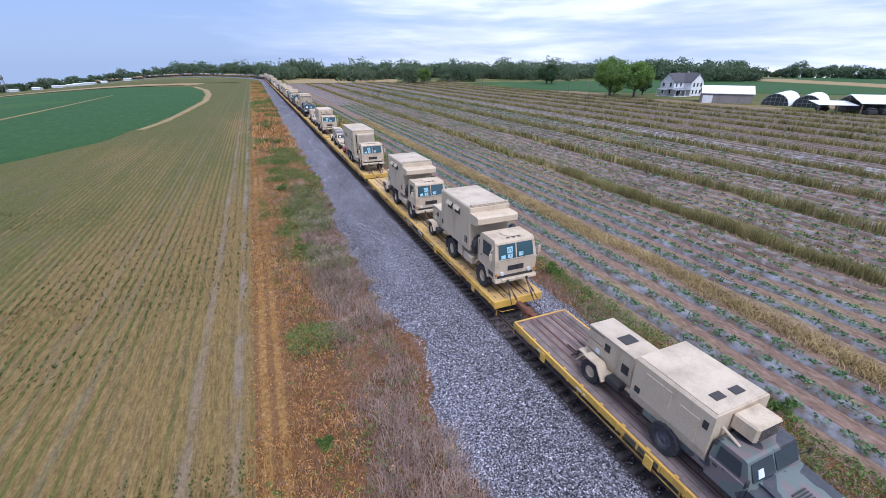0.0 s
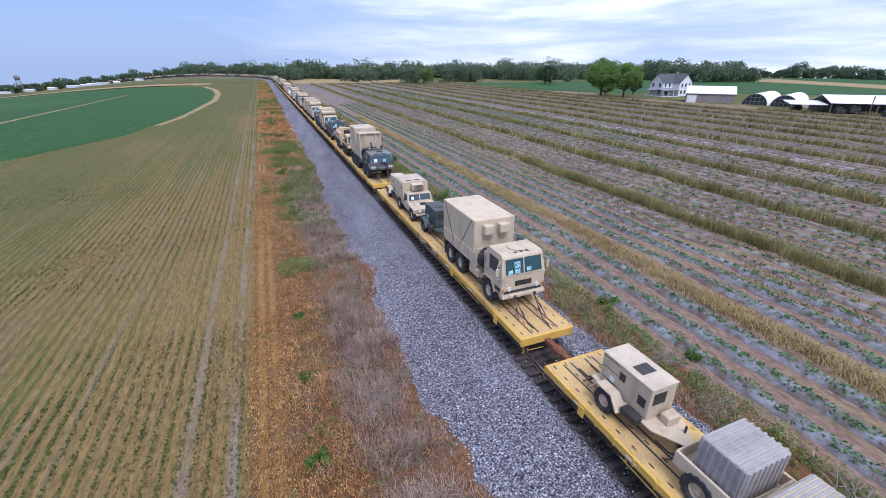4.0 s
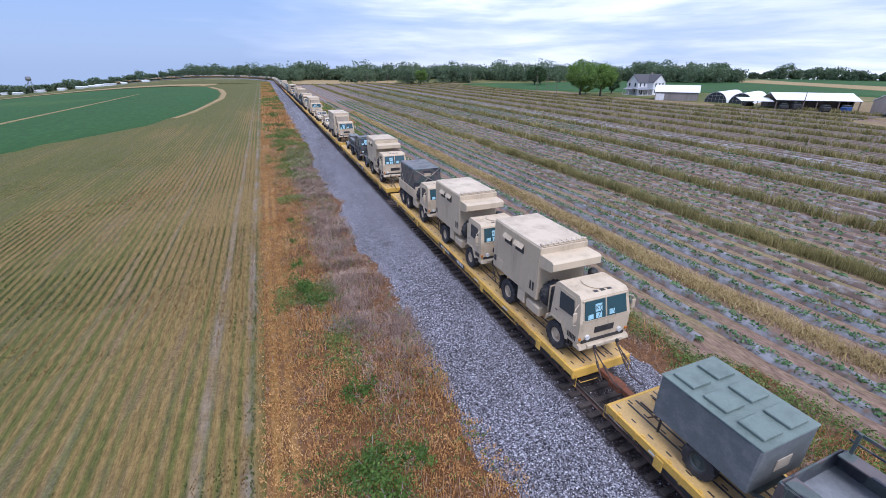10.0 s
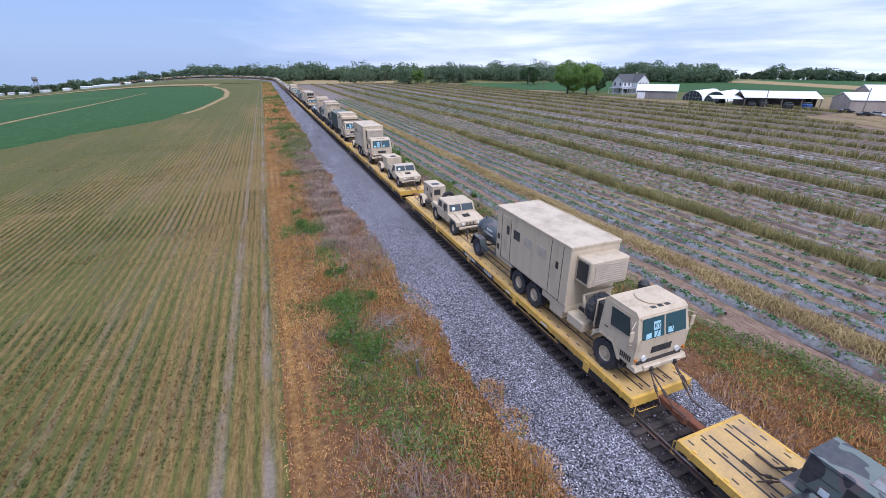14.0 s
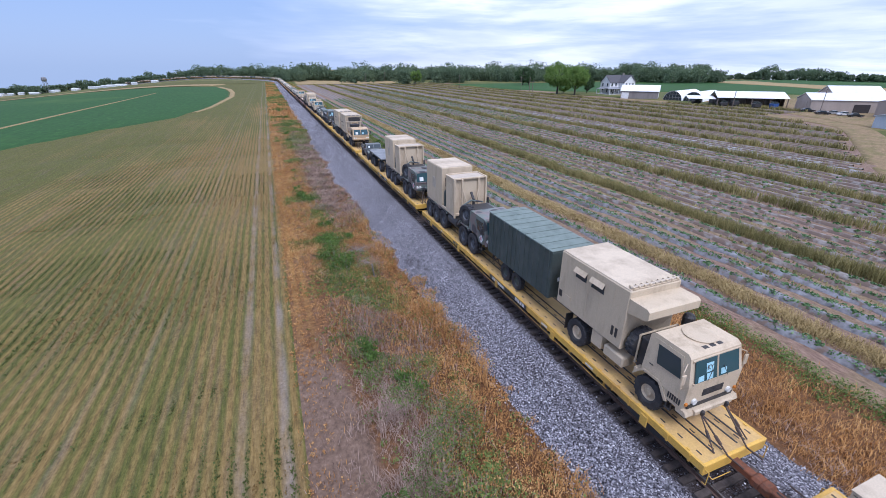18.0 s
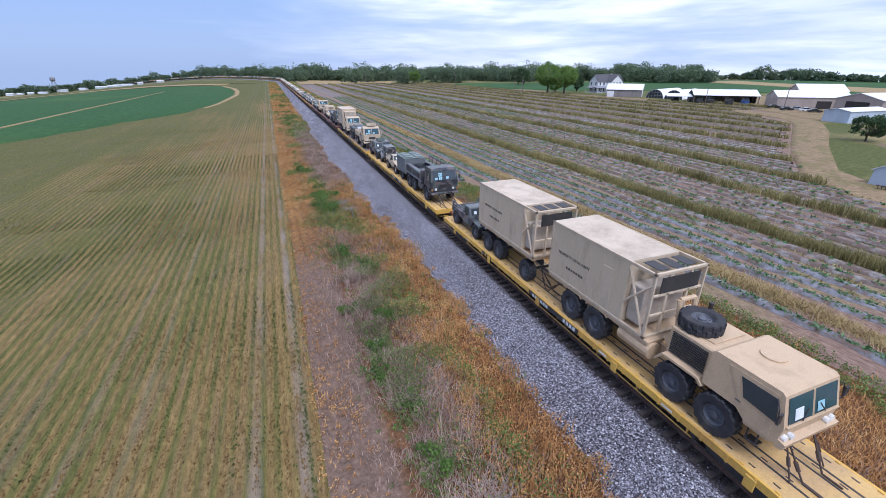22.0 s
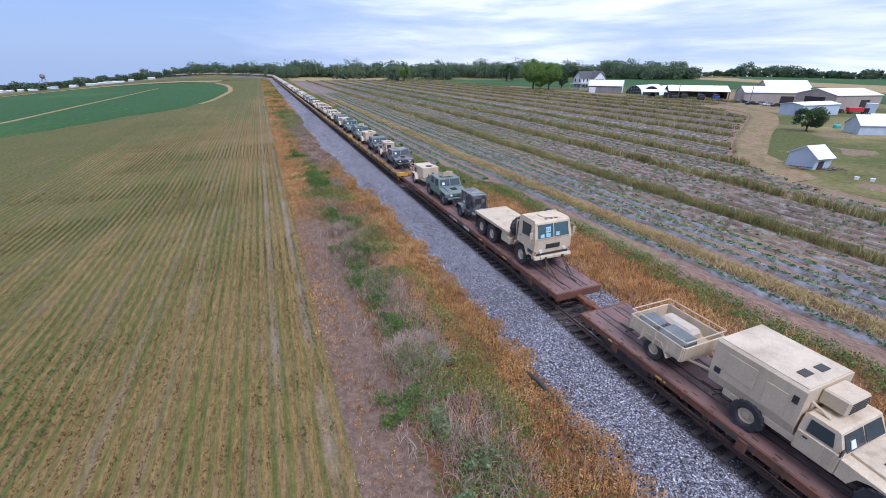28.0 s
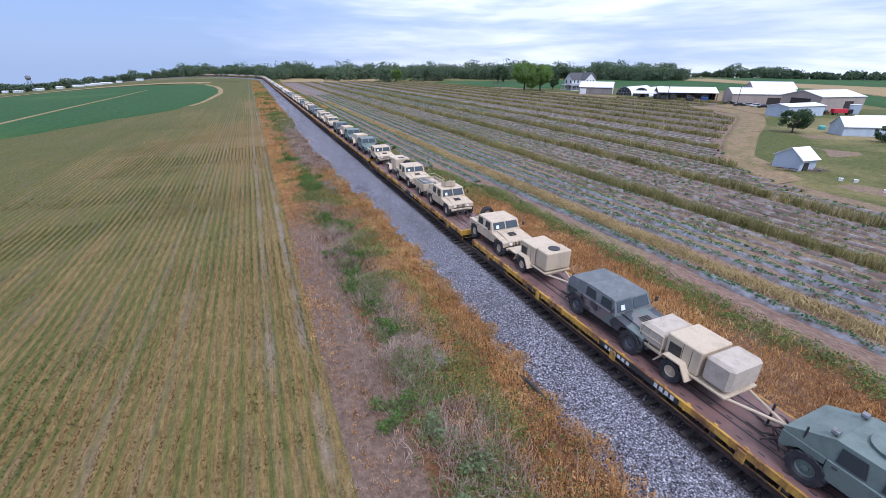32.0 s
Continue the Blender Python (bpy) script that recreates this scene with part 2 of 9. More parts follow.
    def lathe(self, profile, centre, axis="x", n=20, lug=0.0):
        """A profile of (radius, along) turned round an axis; lug: depth of the tread's notches on the outermost ring."""
        rmax = max(r for r, _ in profile)
        v = []
        for r, h in profile:
            for i in range(n):
                t = 2 * math.pi * i / n
                rr = r - lug if (lug and r >= rmax - 1e-6 and i % 2) else r
                c, s = math.cos(t) * rr, math.sin(t) * rr
                p = {"x": (h, c, s), "y": (c, h, s), "z": (c, s, h)}[axis]
                v.append((p[0] + centre[0], p[1] + centre[1], p[2] + centre[2]))
        m = len(profile)
        f = [(j * n + i, j * n + (i + 1) % n, (j + 1) * n + (i + 1) % n, (j + 1) * n + i) for j in range(m - 1) for i in range(n)]
        if profile[0][0] > 1e-4:
            f.append(tuple(range(n - 1, -1, -1)))
        if profile[-1][0] > 1e-4:
            f.append(tuple((m - 1) * n + i for i in range(n)))
        return self.add(v, f)

    def quad(self, a, b, c, d, depth=0.012):
        """A thin plate on four corners, with thickness along its normal."""
        a, b, c, d = map(Vector, (a, b, c, d))
        nrm = (b - a).cross(d - a).normalized() * depth
        v = [a, b, c, d, a + nrm, b + nrm, c + nrm, d + nrm]
        return self.add(v, [(3, 2, 1, 0), (4, 5, 6, 7), (0, 1, 5, 4), (1, 2, 6, 5), (2, 3, 7, 6), (3, 0, 4, 7)])

    def mesh(self, name, material, smooth=False):
        me = bpy.data.meshes.new(name)
        me.from_pydata(self.v, [], self.f)
        if material:
            me.materials.append(material)
        bm = bmesh.new()
        bm.from_mesh(me)
        bmesh.ops.recalc_face_normals(bm, faces=bm.faces)
        bm.to_mesh(me)
        bm.free()
        if smooth:
            me.polygons.foreach_set("use_smooth", [True] * len(me.polygons))
        return me


def thing(name, label="", category="", group="", kind=""):
    return tagged(new(name), label, category, group, kind)


def part(name, form, material, parent, label="", smooth=False):
    """Links a form (or a ready mesh) as one mesh object under a thing or a part."""
    me = form if isinstance(form, bpy.types.Mesh) else form.mesh(name, material, smooth)
    ob = new(name, me)
    ob.parent = parent
    return tagged(ob, label)


def solid(name, form, material, label="", category="", group="", kind="", smooth=False):
    """A thing of a single mesh."""
    return tagged(new(name, form.mesh(name, material, smooth)), label, category, group, kind)


def fast_mesh(name, verts, faces, material):
    """A mesh of triangles or quads from arrays."""
    me = bpy.data.meshes.new(name)
    k = faces.shape[1]
    me.vertices.add(len(verts))
    me.vertices.foreach_set("co", np.ascontiguousarray(verts, dtype=np.float32).ravel())
    me.loops.add(faces.size)
    me.loops.foreach_set("vertex_index", np.ascontiguousarray(faces, dtype=np.int32).ravel())
    me.polygons.add(len(faces))
    me.polygons.foreach_set("loop_start", np.arange(0, faces.size, k, dtype=np.int32))
    me.update(calc_edges=True)
    me.validate()
    me.materials.append(material)
    return me


rng = np.random.default_rng(7)


def smooth_step(v, a, b):
    q = np.clip((np.asarray(v, float) - a) / (b - a), 0, 1)
    return q * q * (3 - 2 * q)


def land(x, y):
    """The height of the ground."""
    x, y = np.asarray(x, float), np.asarray(y, float)
    return -0.7 - 16 * smooth_step(-x, 60, 300) * smooth_step(y, -200, 200) - 0.1 * np.maximum(0, -x - 290) - 0.035 * np.maximum(0, x - 560)


def value_noise(x, y, size, seed=0):
    """Smooth noise between 0 and 1 on a plane."""
    g = np.random.default_rng(seed).random((64, 64))
    u, v = np.asarray(x) / size, np.asarray(y) / size
    i, j = np.floor(u).astype(int), np.floor(v).astype(int)
    fu, fv = u - i, v - j
    fu, fv = fu * fu * (3 - 2 * fu), fv * fv * (3 - 2 * fv)
    a, b = g[i % 64, j % 64], g[(i + 1) % 64, j % 64]
    c, d = g[i % 64, (j + 1) % 64], g[(i + 1) % 64, (j + 1) % 64]
    return (a * (1 - fu) + b * fu) * (1 - fv) + (c * (1 - fu) + d * fu) * fv


def blades(x, y, z, height, width, count, spread=0.12, lean=0.5):
    """Tufts of bent blades, count to a tuft: arrays of vertices and triangles."""
    n = len(x)
    bx = np.repeat(x, count) + rng.normal(0, spread, n * count)
    by = np.repeat(y, count) + rng.normal(0, spread, n * count)
    bz = np.repeat(z, count)
    h = np.repeat(height, count) * rng.uniform(0.55, 1.25, n * count)
    w = np.repeat(width, count) * rng.uniform(0.6, 1.4, n * count) * 0.5
    t = rng.uniform(0, 2 * np.pi, n * count)
    l = rng.uniform(0.1, 1, n * count) * lean * h
    dx, dy = np.cos(t), np.sin(t)
    px, py = -dy * w, dx * w
    v = np.empty((n * count, 5, 3))
    v[:, 0] = np.c_[bx - px, by - py, bz - 0.03]
    v[:, 1] = np.c_[bx + px, by + py, bz - 0.03]
    v[:, 2] = np.c_[bx - px * 0.8 + dx * l * 0.35, by - py * 0.8 + dy * l * 0.35, bz + h * 0.6]
    v[:, 3] = np.c_[bx + px * 0.8 + dx * l * 0.35, by + py * 0.8 + dy * l * 0.35, bz + h * 0.6]
    v[:, 4] = np.c_[bx + dx * l, by + dy * l, bz + h]
    base = (np.arange(n * count) * 5)[:, None, None]
    f = base + np.array([[0, 1, 3], [0, 3, 2], [2, 3, 4]])[None]
    return v.reshape(-1, 3), f.reshape(-1, 3)


def leaf_cloud(cx, cy, cz, radius, count, size, flat=0.8):
    """Leaves strewn through round clumps: vertices and triangles (two to a leaf)."""
    n = len(cx)
    d = rng.normal(size=(n * count, 3))
    d /= np.linalg.norm(d, axis=1)[:, None]
    r = np.repeat(radius, count) * rng.uniform(0.35, 1.05, n * count) ** 0.6
    p = np.c_[np.repeat(cx, count), np.repeat(cy, count), np.repeat(cz, count)] + d * r[:, None] * np.array([1, 1, flat])
    a = rng.normal(size=(n * count, 3))
    a /= np.linalg.norm(a, axis=1)[:, None]
    b = np.cross(a, d + rng.normal(0, 0.5, d.shape))
    b /= np.linalg.norm(b, axis=1)[:, None] + 1e-6
    s = (np.repeat(size, count) if np.ndim(size) else size) * rng.uniform(0.6, 1.3, n * count)
    a, b = a * s[:, None] * 0.5, b * s[:, None] * 0.32
    v = np.stack([p - a, p + b, p + a, p - b], 1).reshape(-1, 3)
    f = (np.arange(n * count) * 4)[:, None, None] + np.array([[0, 1, 2], [0, 2, 3]])[None]
    return v, f.reshape(-1, 3)


def stuff(name, pieces, material, label, category, parent=None):
    """Joins (verts, faces) arrays into one uncountable thing."""
    vs, fs, n = [], [], 0
    for v, f in pieces:
        vs.append(v)
        fs.append(f + n)
        n += len(v)
    ob = new(name, fast_mesh(name, np.concatenate(vs), np.concatenate(fs), material))
    return tagged(ob, label, category, kind="stuff")


# ---- ground ----
def ground_material(name, build):
    m, nt, p = principled(name)
    tc = node(nt, "ShaderNodeTexCoord").outputs["Object"]
    xyz = node(nt, "ShaderNodeSeparateXYZ")
    link(nt, tc, xyz.inputs[0])
    colour, height, strength, rough = build(nt, tc, xyz.outputs[0], xyz.outputs[1])
    link(nt, colour, p.inputs["Base Color"])
    p.inputs["Roughness"].default_value = rough
    p.inputs["Specular IOR Level"].default_value = 0.2
    if height is not None:
        bumped(nt, p, height, strength, 0.05)
    return m


def drill_rows(nt, tc, x, period, wander=0.25):
    """A wave across the drill rows, which wander a little."""
    off = maths(nt, "MULTIPLY", noise_tex(nt, stretched(nt, tc, 0.3, 0.05, 1), 1.0, 3), wander)
    ang = maths(nt, "MULTIPLY", maths(nt, "ADD", x, off), 2 * math.pi / period)
    return maths(nt, "ADD", maths(nt, "MULTIPLY", maths(nt, "SINE", ang), 0.5), 0.5)


def stubble_nodes(nt, tc, x, y):
    rows = drill_rows(nt, tc, x, 0.5, 0.12)
    fine = noise_tex(nt, stretched(nt, tc, 11, 1.6, 1), 1.0, 5, 0.7)
    grit = noise_tex(nt, tc, 8.0, 5, 0.75)
    broad = noise_tex(nt, stretched(nt, tc, 1.0, 0.3, 1), 0.07, 5, 0.6)
    lanes = noise_tex(nt, stretched(nt, tc, 1.0, 0.012, 1), 0.55, 4, 0.65)
    thin = noise_tex(nt, stretched(nt, tc, 1.0, 0.02, 1), 2.6, 3, 0.6)
    straw = ramp(nt, fine, [(0.3, (0.103, 0.069, 0.027)), (0.5, (0.19, 0.129, 0.047)), (0.75, (0.284, 0.199, 0.081))])
    green = ramp(nt, fine, [(0.3, (0.052, 0.056, 0.016)), (0.55, (0.104, 0.104, 0.027)), (0.8, (0.168, 0.158, 0.044))])
    # greener away from the line, towards the far end and down the western slope
    away = maths(nt, "MULTIPLY", maths(nt, "SUBTRACT", maths(nt, "MULTIPLY", x, -1.0), 15.0), 0.017, True)
    along = maths(nt, "MULTIPLY", maths(nt, "SUBTRACT", y, 40.0), 0.004, True)
    share = maths(nt, "ADD", maths(nt, "MULTIPLY", broad, 1.5), maths(nt, "MULTIPLY", lanes, 0.8))
    share = maths(nt, "ADD", share, maths(nt, "MULTIPLY", thin, 0.7))
    share = maths(nt, "SUBTRACT", share, maths(nt, "ADD", maths(nt, "ADD", away, along), 1.13))
    share = maths(nt, "ADD", share, maths(nt, "MULTIPLY", maths(nt, "SUBTRACT", rows, 0.5), 0.38))
    c = mix(nt, ramp(nt, share, [(0.0, (0, 0, 0)), (0.42, (1, 1, 1))]), green, straw)
    soil = noise_tex(nt, stretched(nt, tc, 2.2, 0.22, 1), 0.9, 5, 0.7)
    dirt = ramp(nt, grit, [(0.35, (0.095, 0.067, 0.046)), (0.7, (0.205, 0.153, 0.108))])
    c = mix(nt, ramp(nt, soil, [(0.5, (0, 0, 0)), (0.68, (0.42, 0.42, 0.42))]), c, dirt)
    c = mix(nt, 0.45, c, ramp(nt, grit, [(0.3, (0.45, 0.45, 0.45)), (0.7, (1.4, 1.4, 1.4))]), "MULTIPLY")
    patchy = noise_tex(nt, stretched(nt, tc, 0.6, 0.22, 1), 1.0, 4, 0.65)
    # wheel tracks of the sprayer beside the verge, and fainter ones further in
    for track, width, most in ((-13.3, 0.2, 0.7), (-14.9, 0.22, 0.5), (-19.3, 0.18, 0.2), (-21.0, 0.18, 0.2)):
        near = maths(nt, "ABSOLUTE", maths(nt, "SUBTRACT", maths(nt, "ADD", x, maths(nt, "MULTIPLY", noise_tex(nt, stretched(nt, tc, 0.2, 0.06, 1), 1, 3), 0.5)), track + 0.25))
        on = maths(nt, "MULTIPLY", ramp(nt, near, [(width * 0.5, (1, 1, 1)), (width * 1.4, (0, 0, 0))]), ramp(nt, patchy, [(0.4, (0.05, 0.05, 0.05)), (0.62, (most, most, most))]))
        c = mix(nt, on, c, ramp(nt, grit, [(0.3, (0.15, 0.122, 0.105)), (0.7, (0.3, 0.255, 0.225))]))
    return c, fine, 0.8, 0.95


def verge_nodes(nt, tc, x, y):
    fine = noise_tex(nt, tc, 5.0, 7, 0.72)
    broad = noise_tex(nt, stretched(nt, tc, 1, 0.5, 1), 0.3, 5, 0.6)
    soil = ramp(nt, fine, [(0.3, (0.075, 0.05, 0.037)), (0.55, (0.17, 0.114, 0.084)), (0.75, (0.28, 0.2, 0.152))])
    litter = ramp(nt, fine, [(0.3, (0.06, 0.03, 0.017)), (0.55, (0.16, 0.08, 0.036)), (0.75, (0.3, 0.165, 0.078))])
    # bare grey soil between the stubble and the weeds on the southern stretch
    west = maths(nt, "SUBTRACT", 1.7, maths(nt, "ABSOLUTE", maths(nt, "ADD", x, maths(nt, "ADD", maths(nt, "MULTIPLY", broad, 1.6), 10.9))), True)
    south = maths(nt, "MULTIPLY", maths(nt, "SUBTRACT", -22.0, y), 0.08, True)
    share = maths(nt, "ADD", broad, maths(nt, "MULTIPLY", maths(nt, "MULTIPLY", west, south), 0.4))
    c = mix(nt, ramp(nt, share, [(0.56, (0, 0, 0)), (0.72, (1, 1, 1))]), litter, soil)
    # golden rows of cut straw along the edge of the stubble, further north
    rows = drill_rows(nt, tc, x, 0.62, 0.15)
    gold = ramp(nt, fine, [(0.3, (0.12, 0.06, 0.02)), (0.55, (0.29, 0.165, 0.055)), (0.75, (0.45, 0.29, 0.115))])
    strip = maths(nt, "MULTIPLY", maths(nt, "SUBTRACT", -10.6, maths(nt, "ADD", x, broad)), 1.4, True)
    strip = maths(nt, "MULTIPLY", strip, maths(nt, "MULTIPLY", maths(nt, "ADD", y, 30.0), 0.07, True))
    on = maths(nt, "MULTIPLY", strip, ramp(nt, rows, [(0.25, (0.25, 0.25, 0.25)), (0.7, (1, 1, 1))]))
    return mix(nt, on, c, gold), fine, 0.8, 0.95


def bare_soil_nodes(nt, tc, x, y):
    fine = noise_tex(nt, stretched(nt, tc, 4, 1.2, 1), 2.0, 6, 0.7)
    broad = noise_tex(nt, tc, 0.06, 5, 0.6)
    soil = ramp(nt, fine, [(0.3, (0.098, 0.064, 0.048)), (0.52, (0.208, 0.138, 0.106)), (0.75, (0.351, 0.246, 0.193))])
    weedy = ramp(nt, fine, [(0.3, (0.106, 0.084, 0.046)), (0.52, (0.219, 0.174, 0.09)), (0.75, (0.356, 0.288, 0.161))])
    streaks = noise_tex(nt, stretched(nt, tc, 1.4, 0.08, 1), 0.8, 5, 0.65)
    share = maths(nt, "ADD", maths(nt, "MULTIPLY", broad, 0.6), maths(nt, "MULTIPLY", streaks, 0.4))
    c = mix(nt, ramp(nt, share, [(0.48, (0, 0, 0)), (0.62, (1, 1, 1))]), soil, weedy)
    return c, fine, 0.9, 0.95


def grass_nodes(nt, tc, x, y):
    fine = noise_tex(nt, tc, 1.5, 7, 0.7)
    broad = noise_tex(nt, tc, 0.03, 5, 0.6)
    c = ramp(nt, fine, [(0.3, (0.042, 0.055, 0.014)), (0.55, (0.09, 0.1, 0.025)), (0.75, (0.155, 0.155, 0.05))])
    dry = ramp(nt, fine, [(0.3, (0.17, 0.14, 0.06)), (0.7, (0.31, 0.24, 0.11))])
    c = mix(nt, ramp(nt, broad, [(0.5, (0, 0, 0)), (0.66, (1, 1, 1))]), c, dry)
    return c, fine, 0.5, 0.9


def bean_nodes(nt, tc, x, y):
    fine = noise_tex(nt, stretched(nt, tc, 1.6, 0.5, 1), 0.7, 6, 0.65)
    broad = noise_tex(nt, tc, 0.012, 4, 0.6)
    c = ramp(nt, fine, [(0.3, (0.02, 0.06, 0.016)), (0.6, (0.03, 0.088, 0.022)), (0.85, (0.07, 0.14, 0.032))])
    c = mix(nt, ramp(nt, broad, [(0.55, (0, 0, 0)), (0.72, (0.55, 0.55, 0.55))]), c, (0.1, 0.16, 0.034))
    return c, fine, 0.3, 0.9


def straw_nodes(nt, tc, x, y):
    fine = noise_tex(nt, tc, 0.9, 7, 0.7)
    c = ramp(nt, fine, [(0.3, (0.2, 0.145, 0.07)), (0.6, (0.33, 0.25, 0.125)), (0.8, (0.43, 0.34, 0.19))])
    return c, fine, 0.4, 0.95


def lane_nodes(nt, tc, x, y):
    fine = noise_tex(nt, tc, 2.2, 7, 0.7)
    c = ramp(nt, fine, [(0.3, (0.14, 0.1, 0.06)), (0.55, (0.25, 0.178, 0.1)), (0.75, (0.36, 0.265, 0.155))])
    worn = noise_tex(nt, tc, 0.35, 5, 0.65)
    thin = ramp(nt, fine, [(0.3, (0.085, 0.082, 0.03)), (0.7, (0.21, 0.175, 0.072))])
    c = mix(nt, ramp(nt, worn, [(0.47, (0, 0, 0)), (0.6, (0.75, 0.75, 0.75))]), c, thin)
    return c, fine, 0.4, 0.95


def gravel_nodes(nt, tc, x, y):
    vor = node(nt, "ShaderNodeTexVoronoi")
    vor.inputs["Scale"].default_value = 22.0
    link(nt, tc, vor.inputs["Vector"])
    sep = node(nt, "ShaderNodeSeparateColor")
    link(nt, vor.outputs["Color"], sep.inputs[0])
    c = ramp(nt, sep.outputs[0], [(0.0, (0.026, 0.025, 0.03)), (0.4, (0.108, 0.104, 0.121)), (0.78, (0.262, 0.257, 0.292)), (1.0, (0.56, 0.555, 0.61))])
    broad = noise_tex(nt, stretched(nt, tc, 1, 0.25, 1), 0.5, 5, 0.6)
    c = mix(nt, 1.0, c, ramp(nt, broad, [(0.3, (0.68, 0.66, 0.65)), (0.7, (1.15, 1.15, 1.17))]), "MULTIPLY")
    # oil, rust and brake dust along the rails, darkened further as the train's shade
    middle = maths(nt, "SUBTRACT", 1.0, maths(nt, "MULTIPLY", maths(nt, "SUBTRACT", maths(nt, "ABSOLUTE", x), 1.25), 2.6), True)
    c = mix(nt, maths(nt, "MULTIPLY", middle, 0.8), c, ramp(nt, broad, [(0.3, (0.028, 0.02, 0.018)), (0.7, (0.07, 0.05, 0.043))]))
    return c, vor.outputs["Distance"], 1.0, 0.9


STUBBLE = ground_material("stubble_field", stubble_nodes)
VERGE = ground_material("verge_litter", verge_nodes)
SOIL = ground_material("tilled_soil", bare_soil_nodes)
GRASS = ground_material("mown_grass", grass_nodes)
BEANS = ground_material("bean_field", bean_nodes)
STRAW = ground_material("ripe_grain_field", straw_nodes)
LANE = ground_material("dirt_lane", lane_nodes)
GRAVEL = ground_material("ballast_gravel", gravel_nodes)


def steps(stops):
    """Grid lines from (start, spacing) pairs; the last start ends them."""
    out = []
    for (a, d), (b, _) in zip(stops, stops[1:]):
        n = max(1, round((b - a) / d))
        out += [a + (b - a) * i / n for i in range(n)]
    return np.array(out + [stops[-1][0]])


def sheet(name, xs, ys, lift=0.0, rough=0.0):
    """A grid over the land: vertices and quads."""
    gx, gy = np.meshgrid(xs, ys)
    gz = land(gx, gy) + lift
    if rough:
        gz = gz + (value_noise(gx, gy, 0.9, 3) - 0.5) * rough * (np.abs(gx) < 40) + (value_noise(gx, gy, 6.0, 4) - 0.5) * rough * 1.5
    n = len(xs)
    i = (np.arange(len(ys) - 1)[:, None] * n + np.arange(n - 1)[None]).ravel()
    return np.c_[gx.ravel(), gy.ravel(), gz.ravel()], np.c_[i, i + 1, i + n + 1, i + n]


gxs = steps([(-3000, 500), (-1000, 90), (-400, 25), (-60, 4), (-12.7, 0.6), (-4.5, 1.5), (4.5, 0.7), (9.4, 2.5), (80, 6), (140, 15), (400, 100), (1000, 500), (3000, 1)])
gys = steps([(-1200, 300), (-300, 40), (-90, 1.2), (90, 8), (420, 60), (1200, 400), (3200, 1)])
gv, gf = sheet("ground", gxs, gys, 0.0, 0.12)
gm = fast_mesh("ground", gv, gf, STUBBLE)
for m in (VERGE, SOIL, GRASS):
    gm.materials.append(m)
mid = gv[gf].mean(1)
soil_from = np.interp(mid[:, 1], [-26, -25, -15, -14], [9.4, 8.1, 8.1, 6.2])
slot = np.where(mid[:, 0] < -12.7, 0, np.where(mid[:, 0] < soil_from, 1, np.where((mid[:, 0] < 140) & (mid[:, 1] < 330), 2, 3)))
slot[(mid[:, 1] > 420) & (mid[:, 0] < 60)] = 3
gm.polygons.foreach_set("material_index", slot.astype(np.int32))
gm.polygons.foreach_set("use_smooth", np.ones(len(gf), bool))
ground = tagged(new("ground", gm), "flat farmland of stubble, tilled soil and rough verges", "ground", kind="structure")


def patch(name, rows, material, label, lift=0.05, across=14):
    """A field or lane laid over the land between two edges: rows of (y, x_left, x_right)."""
    rows = np.array(rows, float)
    ys = np.arange(rows[0, 0], rows[-1, 0] + 0.01, (rows[-1, 0] - rows[0, 0]) / max(20, int((rows[-1, 0] - rows[0, 0]) / 4)))
    xl, xr = np.interp(ys, rows[:, 0], rows[:, 1]), np.interp(ys, rows[:, 0], rows[:, 2])
    wob = (value_noise(ys, ys * 0 + 3, 5.0, 5) - 0.5) * min(1.5, 0.2 * float(np.min(xr - xl)))
    k = np.concatenate([[0], np.linspace(0.003, 0.997, across - 2), [1]])
    gx = xl[:, None] + wob[:, None] + (xr - xl)[:, None] * k[None]
    gy = np.repeat(ys[:, None], across, 1)
    edge = np.where((k == 0) | (k == 1), -0.05, lift)[None]
    v = np.c_[gx.ravel(), gy.ravel(), (land(gx, gy) + edge).ravel()]
    i = (np.arange(len(ys) - 1)[:, None] * across + np.arange(across - 1)[None]).ravel()
    me = fast_mesh(name, v, np.c_[i, i + 1, i + across + 1, i + across], material)
    return tagged(new(name, me), label, name.replace("_", " "), kind="structure")


patch("bean_field", [(-140, -420, -190), (-40, -420, -112), (20, -420, -73), (41, -420, -60), (50, -420, -55), (69, -420, -48.5), (97, -420, -37),
                     (125, -420, -32.5), (152, -420, -31), (190, -420, -29.5), (230, -420, -31.5), (270, -420, -36), (316, -420, -46), (332, -420, -80)],
      BEANS, "dark green bean field with a curved edge", 0.12, 30)
patch("field_margin", [(110, -34.8, -33.5), (125, -32.5, -31), (152, -31, -29.3), (190, -29.5, -27.3), (230, -31.5, -29), (270, -36, -33), (316, -46, -43)], STRAW, "worn tan margin along the bean field", 0.1, 5)
patch("grass_strip", [(30, -76, -74.5), (70, -71.2, -70), (118, -71, -69.9), (180, -69.8, -69.1), (240, -69.3, -68.9)], STRAW, "narrow straw-coloured strip through the beans", 0.2, 4)
patch("grain_field", [(338, -300, -52), (352, -320, -46), (372, -320, -44)], STRAW, "pale ripe grain strip", 0.3, 20)
patch("green_meadow", [(378, -420, -20), (430, -420, -14), (470, -420, -14)], STUBBLE, "olive stubble field in front of the woods", 0.25, 20)
patch("ripe_field", [(335, 12, 88), (360, 12, 100), (420, 14, 120), (470, 16, 150)], STRAW, "pale ripe grain field below the woods", 0.25, 16)
